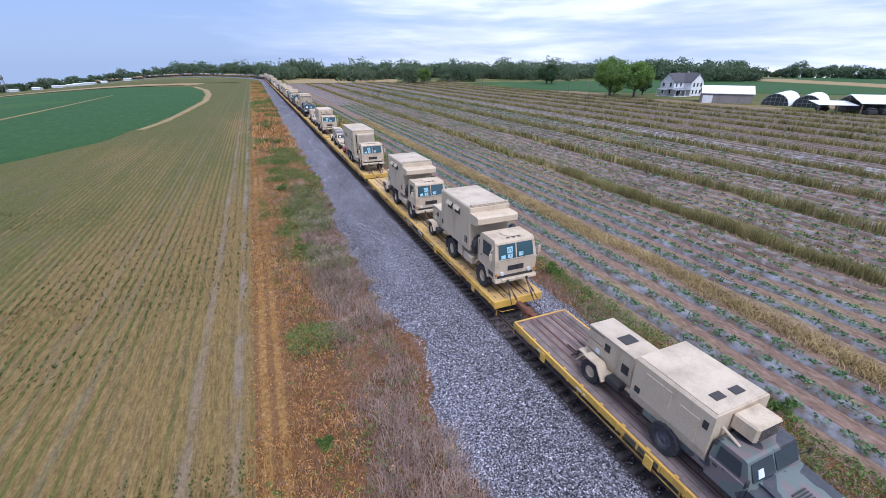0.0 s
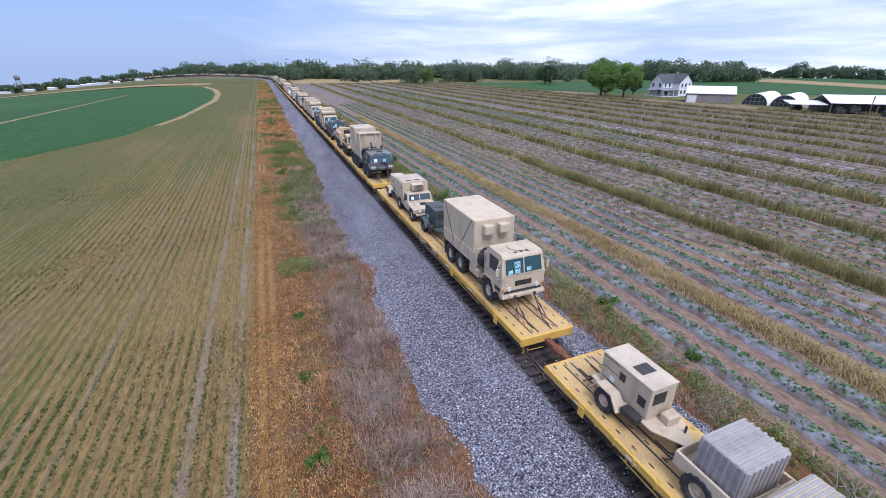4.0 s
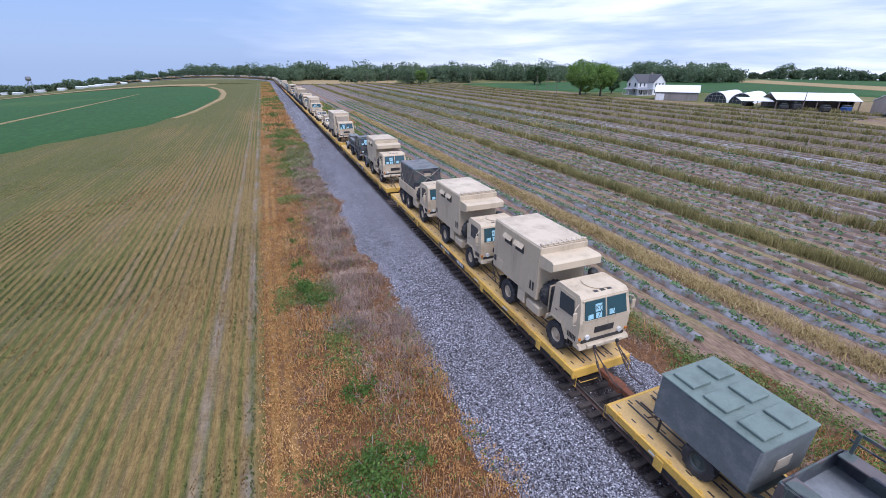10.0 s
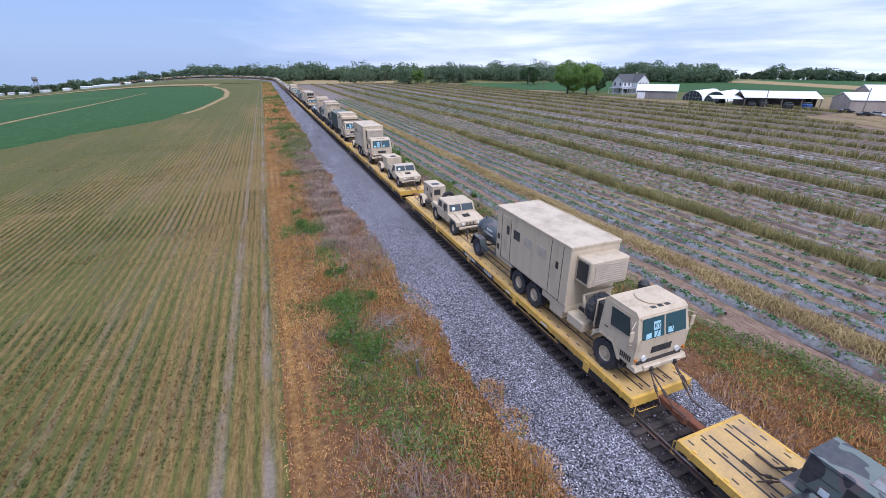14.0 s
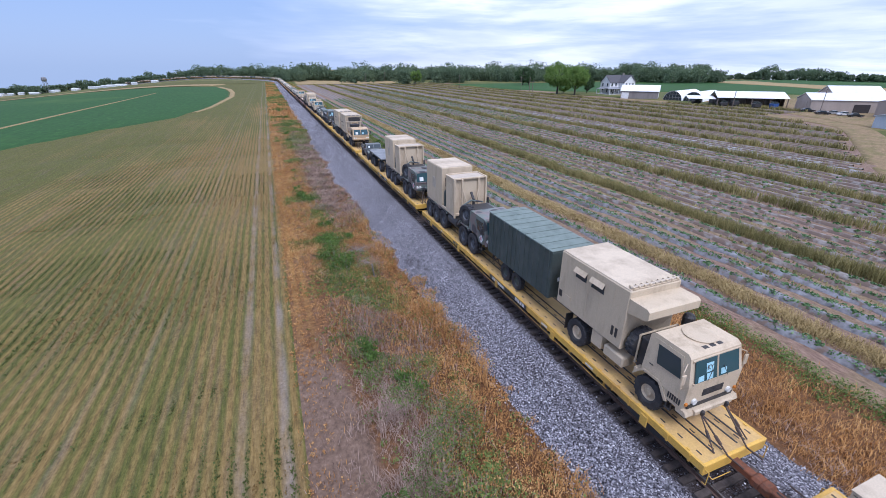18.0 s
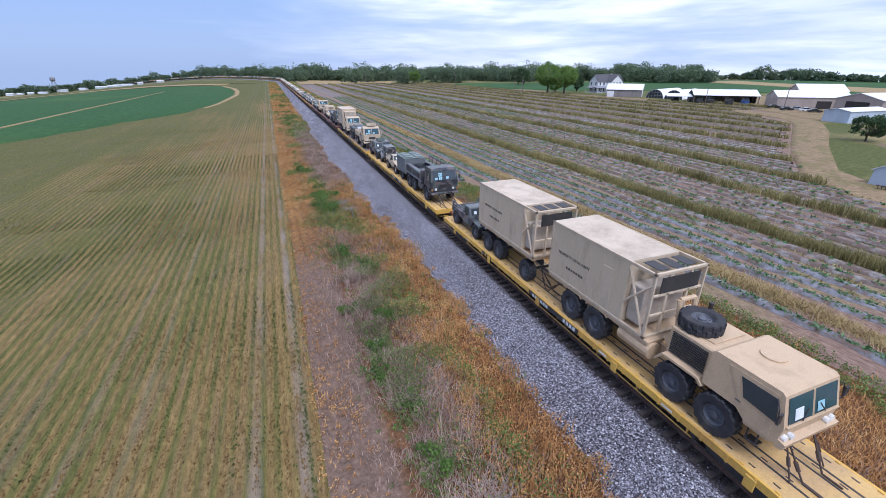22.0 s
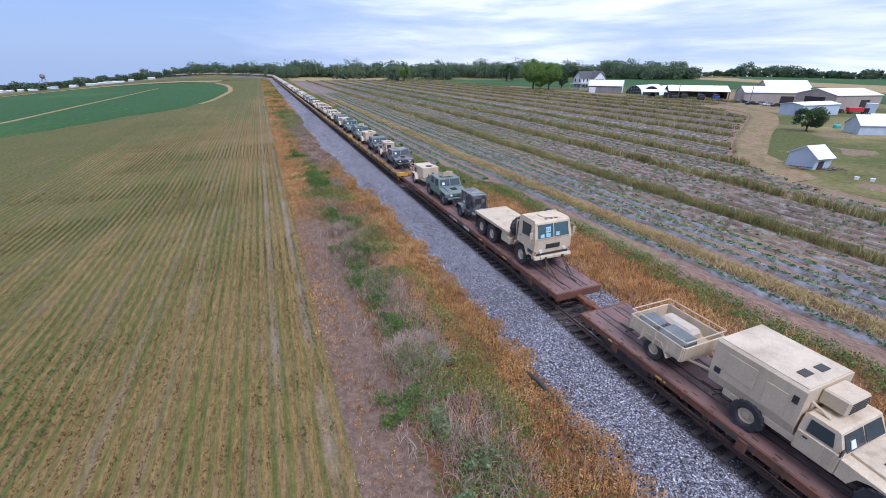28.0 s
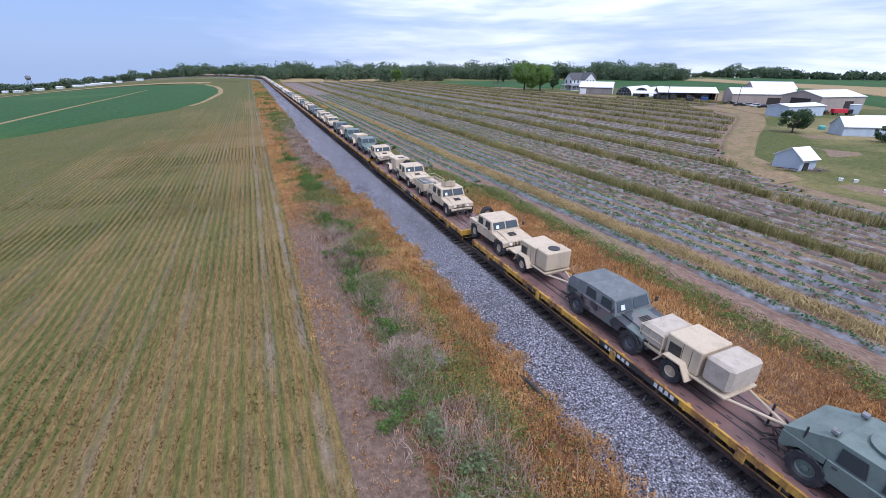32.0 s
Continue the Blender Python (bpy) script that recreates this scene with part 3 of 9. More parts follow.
patch("young_crop", [(-62, 159.3, 620.0), (-29, 159.3, 620.0), (4, 172.4, 620.0), (37, 206.0, 620.0), (70, 237.0, 620.0), (103, 244.2, 620.0), (136, 209.6, 620.0), (169, 153.6, 613.1), (201, 132.3, 598.9), (234, 129.7, 577.2), (267, 128.4, 544.0), (300, 130.0, 470.0)], BEANS, "green crop field behind the farm", 0.25, 30)
patch("far_grain", [(-62, 132.7, 280.3), (-36, 154.5, 299.9), (-11, 182.1, 317.1), (15, 215.5, 329.9), (40, 247.7, 340.1), (66, 273.9, 349.3), (91, 294.3, 357.8), (117, 308.2, 366.0), (142, 325.2, 374.9), (168, 340.0, 386.6), (193, 351.4, 401.4), (219, 361.0, 414.6), (244, 369.5, 433.0), (270, 378.0, 450.0)], STRAW, "tan grain field beyond the green crop", 0.45, 24)
patch("farm_lane", [(-37, 39.8, 46.9), (-25, 48.9, 56.5), (-13, 66.0, 76.5), (-1, 86.0, 98.5), (9, 104.0, 115.0), (16, 112.5, 123.0), (22, 116.0, 126.5), (27, 118.0, 127.5), (35, 120.1, 127.0), (47, 124.8, 130.8), (59, 129.0, 135.2), (71, 132.7, 139.1), (84, 135.3, 142.0), (96, 135.0, 142.1), (108, 132.7, 140.3), (120, 125.4, 133.1), (132, 114.5, 121.6), (144, 97.4, 105.5), (156, 59.7, 70.6)],
      LANE, "bare tan dirt lane round the field", 0.06, 8)
patch("farm_yard", [(9, 116.8, 155.9), (22, 124.2, 167.8), (34, 131.8, 180.5), (47, 139.5, 190.9), (59, 146.9, 199.3), (72, 152.5, 205.9), (84, 155.0, 208.8), (97, 156.4, 210.4)], LANE, "pale gravel farmyard", 0.09, 16)
patch("lawn", [(-107, 39.6, 280.3), (-97, 39.6, 280.3), (-88, 39.8, 280.3), (-78, 40.0, 280.3), (-68, 40.2, 280.3), (-58, 40.7, 280.3), (-48, 41.9, 280.3), (-38, 43.3, 280.3), (-29, 51.1, 280.3), (-19, 64.1, 280.3), (-9, 82.4, 280.3), (1, 100.0, 174.9), (11, 110.7, 176.7)], GRASS, "mown green lawn", 0.05, 24)
patch("house_lawn", [(94, 145.7, 229.6), (104, 145.9, 230.5), (113, 144.7, 229.6), (122, 141.5, 226.5), (131, 137.2, 223.0), (140, 131.9, 219.2), (149, 126.6, 215.4), (158, 120.0, 205.0)], GRASS, "grass round the farmhouse", 0.12, 14)

# ---- railway ----
railway = thing("railway_track", "single railway line on grey crushed stone", "railway", kind="structure")


CURVE_Y, CURVE_R, CURVE_END = 400.0, 300.0, 1.3   # where the line bends away, its radius, its angle


def line_at(s):
    """The line's place and heading (radians, to the left) s metres along it."""
    if s <= CURVE_Y:
        return 0.0, s, 0.0
    a = min((s - CURVE_Y) / CURVE_R, CURVE_END)
    over = s - CURVE_Y - a * CURVE_R
    x, y = -CURVE_R * (1 - math.cos(a)), CURVE_Y + CURVE_R * math.sin(a)
    return x - math.sin(a) * over, y + math.cos(a) * over, a


def bed_drop(x, y):
    """How far the line goes down with the land on the plain."""
    return float(land(x, y)) + 0.7 if x < -1 else 0.0


def along_line(profile, s0, s1, step):
    """A strip of (across, height) points drawn along the line."""
    v, n = [], len(profile)
    ss = np.arange(s0, s1 + 0.1, step)
    for s in ss:
        x, y, a = line_at(float(s))
        v += [(x + math.cos(a) * q, y + math.sin(a) * q, z + bed_drop(x, y)) for q, z in profile]
    f = [(r * n + i, r * n + i + 1, (r + 1) * n + i + 1, (r + 1) * n + i) for r in range(len(ss) - 1) for i in range(n - 1)]
    return Form().add(v, f)


def shoulder(y):
    """Where the crushed stone ends beside the field."""
    return np.interp(y, [-400, -60, -50, -33, -25, -18, -10, -4, 6, 40, 120, 900], [-4.2, -4.3, -4.2, -4.4, -4.6, -5.1, -5.6, -6.0, -6.3, -6.1, -5.4, -5.0])


bys = steps([(-320, 4), (-75, 0.5), (75, 2.5), (CURVE_Y, 1)])
prof = [(0.0, -0.72), (0.25, -0.6), (0.72, -0.36), (0.9, -0.28), (1.0, -0.27)]
cols = []
for k, z in prof:
    edge = shoulder(bys) - 0.25 + (value_noise(bys, bys * 0, 1.3, 8) - 0.5) * 0.9
    cols.append((edge + (-1.55 - edge) * k, np.full(len(bys), z)))
for xx, z in ((-1.3, -0.29), (0.0, -0.3), (1.3, -0.29), (1.55, -0.27), (2.1, -0.3), (3.3, -0.62), (3.8, -0.72)):
    cols.append((np.full(len(bys), xx) + (value_noise(bys, bys * 0, 1.3, 9) - 0.5) * (0.5 if xx > 3 else 0), np.full(len(bys), z)))
bx = np.stack([c[0] for c in cols], 1)
bz = np.stack([c[1] for c in cols], 1) + rng.normal(0, 0.012, bx.shape)
by = np.repeat(bys[:, None], bx.shape[1], 1)
w = bx.shape[1]
i = (np.arange(len(bys) - 1)[:, None] * w + np.arange(w - 1)[None]).ravel()
part("ballast_bed", fast_mesh("ballast_bed", np.c_[bx.ravel(), by.ravel(), bz.ravel()], np.c_[i, i + 1, i + w + 1, i + w], GRAVEL), None, railway, "grey crushed-stone ballast")

sy = np.concatenate([rng.uniform(-70, 20, 68000), 20 + 110 * rng.random(17000) ** 1.5])
side = rng.random(len(sy))
sx = np.where(side < 0.72, shoulder(sy) - 0.35 + rng.random(len(sy)) ** 0.9 * (-1.2 - shoulder(sy)), 1.3 + rng.random(len(sy)) * 2.5)
mid_gap = rng.random(len(sy)) < 0.1
sx = np.where(mid_gap, rng.uniform(-1.3, 1.3, len(sy)), sx)
fr = (sx - shoulder(sy) + 0.25) / (-1.3 - shoulder(sy))
sz = np.where(sx < 0, np.interp(fr, [0, 0.25, 0.72, 0.9, 1.0], [-0.72, -0.6, -0.36, -0.28, -0.28]), np.interp(sx, [1.55, 2.1, 3.3, 3.8], [-0.27, -0.3, -0.62, -0.72]))
rad = rng.uniform(0.018, 0.045, (len(sy), 1, 1)) * np.interp(sy, [10, 60, 130], [1.0, 1.5, 2.0])[:, None, None]
octa = np.array([[1, 0, 0], [0, 1, 0], [-1, 0, 0], [0, -1, 0], [0, 0, 0.75], [0, 0, -0.6]], float)[None] * rad * rng.uniform(0.6, 1.35, (len(sy), 6, 1))
turn = rng.uniform(0, np.pi, len(sy))[:, None]
ox = octa[:, :, 0] * np.cos(turn) - octa[:, :, 1] * np.sin(turn)
oy = octa[:, :, 0] * np.sin(turn) + octa[:, :, 1] * np.cos(turn)
sv = np.stack([ox + sx[:, None], oy + sy[:, None], octa[:, :, 2] + sz[:, None] + 0.012], 2).reshape(-1, 3)
sf = ((np.arange(len(sy)) * 6)[:, None, None] + np.array([[0, 1, 4], [1, 2, 4], [2, 3, 4], [3, 0, 4]])[None]).reshape(-1, 3)


def stone_material():
    m, nt, p = principled("loose_stone")
    rnd = node(nt, "ShaderNodeNewGeometry").outputs["Random Per Island"]
    c = ramp(nt, rnd, [(0.0, (0.055, 0.054, 0.065)), (0.5, (0.195, 0.191, 0.216)), (0.82, (0.37, 0.365, 0.405)), (1.0, (0.66, 0.655, 0.7))])
    link(nt, c, p.inputs["Base Color"])
    p.inputs["Roughness"].default_value = 0.85
    return m


stuff("ballast_stones", [(sv, sf)], stone_material(), "loose grey crushed stones beside the track", "gravel")

for s in (-0.755, 0.755):
    f = Form().prism_y([(s - 0.07, -0.19), (s + 0.07, -0.19), (s + 0.07, -0.17), (s + 0.012, -0.14), (s + 0.012, -0.045), (s + 0.034, -0.035), (s + 0.034, -0.004), (s - 0.034, -0.004), (s - 0.034, -0.035), (s - 0.012, -0.045), (s - 0.012, -0.14), (s - 0.07, -0.17)], -320, CURVE_Y)
    rail = part("rail", f, RAIL, railway, "rusty brown steel rail")
    part("rail_head", Form().box(s - 0.03, s + 0.03, -320, CURVE_Y, -0.004, 0.0), RAIL_TOP, rail, "bright worn top of the rail")

part("ballast_bed", along_line([(-5.0, -0.75), (-2.2, -0.34), (-1.55, -0.2), (1.55, -0.2), (2.1, -0.3), (3.8, -0.75)], CURVE_Y, 1000, 10), GRAVEL, railway, "grey crushed-stone ballast")
for s in (-0.755, 0.755):
    part("rail", along_line([(s - 0.07, -0.19), (s - 0.034, -0.004), (s + 0.034, -0.004), (s + 0.07, -0.19)], CURVE_Y, 1000, 10), RAIL, railway, "rusty brown steel rail")

# ---- verges: dry grass, weeds and brush ----
DRY_ORANGE = leaves("rusty_dry_grass", [(0.21, 0.102, 0.042), (0.41, 0.21, 0.076), (0.58, 0.33, 0.125), (0.72, 0.49, 0.23)], 0.8, 0.22, 0.2)
DRY_GREY = leaves("bleached_dry_grass", [(0.146, 0.097, 0.076), (0.274, 0.19, 0.156), (0.414, 0.308, 0.254), (0.549, 0.432, 0.366)], 0.85, 0.3, 0.2)
WEED = leaves("green_weeds", [(0.057, 0.092, 0.026), (0.115, 0.178, 0.046), (0.184, 0.259, 0.068), (0.276, 0.345, 0.121)], 0.6, 0.4, 0.3)
PALE_WEED = leaves("pale_green_weeds", [(0.12, 0.16, 0.07), (0.2, 0.25, 0.12), (0.3, 0.34, 0.2)], 0.6, 0.5, 0.3)
RYE = leaves("ripening_rye", [(0.13, 0.127, 0.05), (0.225, 0.208, 0.082), (0.345, 0.3, 0.126), (0.5, 0.432, 0.21)], 0.8, 0.12, 0.3)
RYE_FLAT = leaves("yellow_straw", [(0.24, 0.18, 0.08), (0.4, 0.305, 0.14), (0.55, 0.44, 0.23)], 0.85, 0.2, 0.2)
GOLD_STRAW = leaves("golden_straw", [(0.24, 0.14, 0.05), (0.4, 0.25, 0.09), (0.55, 0.38, 0.16)], 0.85, 0.2, 0.2)
CROP = leaves("crop_leaves", [(0.046, 0.103, 0.04), (0.092, 0.178, 0.068), (0.155, 0.259, 0.11), (0.23, 0.333, 0.165)], 0.5, 0.5, 0.25)
SEEDLING = leaves("seedling_leaves", [(0.085, 0.105, 0.032), (0.115, 0.14, 0.042), (0.155, 0.18, 0.058)], 0.6, 0.3, 0.4)
STUBS = leaves("straw_stubs", [(0.17, 0.107, 0.039), (0.235, 0.151, 0.055), (0.315, 0.213, 0.085)], 0.85, 0.3, 0.3)
FURROW = leaves("furrow_weed_leaves", [(0.128, 0.12, 0.054), (0.215, 0.205, 0.084), (0.312, 0.282, 0.13), (0.4, 0.345, 0.19)], 0.8, 0.2, 0.2)
BUSH = leaves("bush_leaves", [(0.045, 0.09, 0.022), (0.09, 0.165, 0.036), (0.145, 0.24, 0.052), (0.22, 0.32, 0.085)], 0.55, 0.5, 0.4)
TWIG = leaves("dead_twigs", [(0.2, 0.16, 0.14), (0.3, 0.26, 0.23), (0.38, 0.34, 0.3)], 0.9, 0.5, 0.0)


def strewn(n, x0, x1, y0, y1):
    return rng.uniform(x0, x1, n), rng.uniform(y0, y1, n)


def left_zones(x, y):
    """Shares of rusty grass, bleached grass and green weeds on the strip between the field and the stone."""
    u = (x - (-13.2)) / (shoulder(y) + 13.2)
    near = smooth_step(-y, 8, 34)          # the green, weedy stretch
    pale = smooth_step(y, -13, -3) * (1 - smooth_step(y, 30, 60))
    n1, n2 = value_noise(x, y, 2.6, 11), value_noise(x, y, 1.4, 12)
    orange = smooth_step(u, 0.45, 0.8) * (near * 1.0 + (1 - near) * 0.75) * (1 - pale * 0.9) * (0.5 + n1)
    orange += (1 - near) * (1 - smooth_step(u, 0.5, 0.7)) * (0.55 + 0.6 * n2) * (1 - 0.3 * pale)
    orange += near * smooth_step(u, 0.84, 0.92) * 1.4
    orange += near * smooth_step(u, 0.0, 0.05) * (1 - smooth_step(u, 0.12, 0.3)) * 0.35 * n1 * 1.4
    bleached = pale * smooth_step(u, 0.5, 0.7) * (0.9 + 0.6 * n2) + near * smooth_step(u, 0.26, 0.45) * (0.3 + 0.6 * n2) + 0.12
    green = near * smooth_step(u, 0.3, 0.45) * (1 - smooth_step(u, 0.72, 0.84)) * smooth_step(0.6 * n1 + 0.4 * n2, 0.35, 0.53) * 1.15
    green += (1 - near) * smooth_step(u, 0.1, 0.25) * (1 - smooth_step(u, 0.5, 0.68)) * smooth_step(n1, 0.5, 0.72) * 0.75
    green += 0.06 * smooth_step(u, 0.2, 0.4)
    orange *= 1 - 0.3 * (1 - near) * smooth_step(n2, 0.3, 0.6)
    green += 0.16 * (1 - near) * smooth_step(u, 0.3, 0.42) * (1 - smooth_step(u, 0.6, 0.75)) * smooth_step(n1, 0.4, 0.6)
    distant = smooth_step(y, 12, 45)
    orange *= 1 - 0.55 * distant
    green += distant * smooth_step(u, 0.3, 0.5) * smooth_step(n1, 0.35, 0.65) * 0.8
    return np.clip(orange, 0, 1), np.clip(bleached, 0, 1), np.clip(green, 0, 1)


x, y = strewn(82000, -12.9, -3.9, -72, 75)
keep = x < shoulder(y) + 0.15 + (value_noise(x, y, 0.9, 13) - 0.5) * 1.1 + (value_noise(x, y, 3.5, 15) - 0.5) * 0.7
x, y = x[keep], y[keep]
o, b, g = left_zones(x, y)
r = rng.random(len(x))
zz = np.maximum(land(x, y), -0.7 + 0.3 * (x - shoulder(y)))
pick = r < o * 0.95
# mounds of tangled growth with low gaps between them
tall = np.clip(1.5 * value_noise(x, y, 1.1, 14) + 0.7 * value_noise(x, y, 2.7, 16) - 0.55, 0, 1.3)
tall = tall * smooth_step(x, -12.2, -9.6)
half = pick & (rng.random(len(x)) < 0.4)
dry = [blades(x[half], y[half], zz[half], 0.12 + 0.4 * tall[half], np.full(half.sum(), 0.025), 5, 0.15, 1.0)]
half = pick & ~half
dry.append(leaf_cloud(x[half], y[half], zz[half] + 0.05 + 0.26 * tall[half], 0.1 + 0.2 * tall[half], 10, 0.075, 0.75))
pick2 = (~pick) & (rng.random(len(x)) < b * 0.85)
grey = [blades(x[pick2], y[pick2], zz[pick2], 0.12 + 0.42 * tall[pick2], np.full(pick2.sum(), 0.021), 6, 0.16, 1.5)]
pick3 = (rng.random(len(x)) < g)
weeds = [leaf_cloud(x[pick3], y[pick3], zz[pick3] + 0.06 + 0.24 * tall[pick3], 0.12 + 0.22 * tall[pick3], 10, 0.095, 0.8)]
# golden cut straw in rows along the field's edge
gold = []
for rx in np.arange(-12.55, -10.9, 0.31):
    gy = rng.uniform(-24, 70, 900)
    gy = gy[rng.random(len(gy)) < smooth_step(gy, -26, -12)]
    gx = rx + rng.normal(0, 0.06, len(gy))
    gold.append(blades(gx, gy, land(gx, gy), 0.05 + 0.06 * rng.random(len(gy)), np.full(len(gy), 0.03), 4, 0.1, 1.6))
stuff("straw_rows", gold, GOLD_STRAW, "golden rows of cut straw beside the stubble", "straw")
# the far side of the line
x, y = strewn(42000, 3.2, 10.0, -72, 110)
keep = x < np.interp(y, [-26, -22, -16, -12], [10.0, 8.2, 8.0, 6.3])
x, y = x[keep], y[keep]
zz = land(x, y)
inner = smooth_step(x, 3.3, 4.2)
near = smooth_step(-y, 20, 34)
n1, n2 = value_noise(x, y, 2.4, 21), value_noise(x, y, 1.3, 22)
ora = inner * (near * 1.0 + (1 - near) * 0.22 * smooth_step(n2, 0.5, 0.7)) * (1 - smooth_step(x + 1.6 * n1, 7.6, 9.2) * 0.85)
grn = inner * (1 - near * 0.8) * smooth_step(x + 2.5 * n1, 4.9, 6.3) + near * smooth_step(x + 1.6 * n1, 8.0, 9.4) * 0.8
ple = inner * (1 - 0.6 * near) * smooth_step(n2, 0.2, 0.5) * (1 - smooth_step(x, 4.6, 5.8))
pick = rng.random(len(x)) < ora
dry.append(blades(x[pick], y[pick], zz[pick], 0.1 + 0.4 * n1[pick] * n2[pick] + 0.1 * n2[pick], np.full(pick.sum(), 0.026), 7, 0.22, 1.3))
pick3 = (~pick) & (rng.random(len(x)) < grn)
weeds.append(leaf_cloud(x[pick3], y[pick3], zz[pick3] + 0.1 + 0.2 * n2[pick3], 0.15 + 0.2 * n2[pick3], 9, 0.1, 0.8))
pick2 = rng.random(len(x)) < ple * 0.8
grey.append(blades(x[pick2], y[pick2], zz[pick2], 0.15 + 0.3 * n1[pick2], np.full(pick2.sum(), 0.018), 7, 0.2, 1.7))
# thinner growth beside the line farther off
for x0, x1 in ((-12.5, -5.6), (3.8, 9.0)):
    x, y = strewn(5200, x0, x1, 75, 400)
    zz = land(x, y)
    kind = value_noise(x, y, 5, 31) + rng.normal(0, 0.15, len(x))
    for sel, into, hgt in ((kind < 0.5, dry, 0.5), (kind > 0.62, weeds, 0.6)):
        into.append(blades(x[sel], y[sel], zz[sel], np.full(sel.sum(), hgt), np.full(sel.sum(), 0.12), 4, 0.3, 0.8))
stuff("dry_grass", dry, DRY_ORANGE, "rusty orange dry grass along the railway", "dry grass")
stuff("bleached_grass", grey, DRY_GREY, "flattened bleached grey-brown grass beside the ballast", "dry grass")
stuff("green_weeds", weeds, WEED, "patches of low green weeds on the verge", "weeds")

# stubble and seedlings in drill rows: short leaning pieces of standing straw and leaf
def row_pieces(x, y, length, height, lean):
    """Leaning slips of growth along a row: vertices and triangles."""
    n = len(x)
    z = land(x, y)
    l = length * rng.uniform(0.6, 1.3, n) * 0.5
    h = height * rng.uniform(0.5, 1.4, n)
    a = rng.normal(0, 0.22, n)
    dx, dy = np.sin(a) * l, np.cos(a) * l
    s = rng.choice([-1, 1], n) * rng.uniform(0.5, 1.0, n) * lean * h
    v = np.empty((n, 5, 3))
    v[:, 0] = np.c_[x - dx, y - dy, z - 0.03]
    v[:, 1] = np.c_[x + dx, y + dy, z - 0.03]
    v[:, 2] = np.c_[x + dx * 0.9 + s, y + dy * 0.9, z + h * rng.uniform(0.4, 1.0, n)]
    v[:, 3] = np.c_[x + s * 1.2, y + rng.normal(0, 0.3, n) * l, z + h]
    v[:, 4] = np.c_[x - dx * 0.9 + s, y - dy * 0.9, z + h * rng.uniform(0.4, 1.0, n)]
    f = (np.arange(n) * 5)[:, None, None] + np.array([[0, 1, 2], [0, 2, 3], [0, 3, 4]])[None]
    return v.reshape(-1, 3), f.reshape(-1, 3)


straws, sprouts = [], []
for q, rx in enumerate(np.arange(-12.9, -46, -0.5)):
    close = rx > -34
    for y0, y1, per, length in ((-72, 20, 22.0 if close else 8.0, 0.075 if close else 0.16), (20, 70, 5.0, 0.2)):
        k = int((y1 - y0) * per)
        for into, off, most, hgt in ((straws, 0.0, 0.85, 0.03), (sprouts, 0.25, 0.95, 0.034)):
            y = rng.uniform(y0, y1, k)
            x = rx - off + rng.normal(0, 0.05, k) + (value_noise(y, y * 0, 17, 43) - 0.5) * 0.12
            rich = value_noise(x, y, 9, 41) + 0.5 * (value_noise(x, y, 2.2, 42) - 0.5) + 0.35 * ((q * 0.618) % 1 - 0.5)
            rich = rich - 0.012 * np.maximum(0, -x - 16)
            most = most * (1 - smooth_step(y, 25, 68)) * (1 - smooth_step(-x, 30, 45))
            keep = rng.random(k) < most * (smooth_step(rich, 0.25, 0.7) if into is straws else 1 - smooth_step(rich, 0.35, 0.85))
            into.append(row_pieces(x[keep], y[keep], length, hgt, 1.6))
stuff("seedlings", sprouts, SEEDLING, "thin rows of green seedlings in the stubble", "crop seedlings")
stuff("straw_stubble", straws, STUBS, "cut straw stubble standing in rows", "stubble")


def bush(name, x, y, size, count, leaf, material, label, tall=0.8, stems=6):
    """A shrub: stems and clumps of leaves."""
    th = thing(name, label, "bush")
    th.location = (x, y, float(land(x, y)))
    f = Form()
    tips = []
    for k in range(stems):
        t, l = rng.uniform(0, 2 * np.pi), rng.uniform(0.3, 0.9) * size
        tip = (math.cos(t) * l, math.sin(t) * l, rng.uniform(0.4, 1.0) * size * tall)
        f.rod((0, 0, -0.05), tip, 0.02 * size, 5, 0.006 * size)
        tips.append(tip)
    part("stem", f, TWIG, th)
    k = max(8, count // 40)
    c = np.array([tips[q % stems] for q in range(k)]) * rng.uniform(0.5, 1.05, (k, 1)) + rng.normal(0, 0.12 * size, (k, 3))
    c[:, 2] = np.maximum(c[:, 2], 0.1 * size)
    v, fc = leaf_cloud(c[:, 0], c[:, 1], c[:, 2], np.full(k, 0.3 * size), 40, leaf)
    v[:, 2] = np.maximum(v[:, 2], 0.0)
    part("foliage", fast_mesh("foliage", v, fc, material), None, th)
    return th


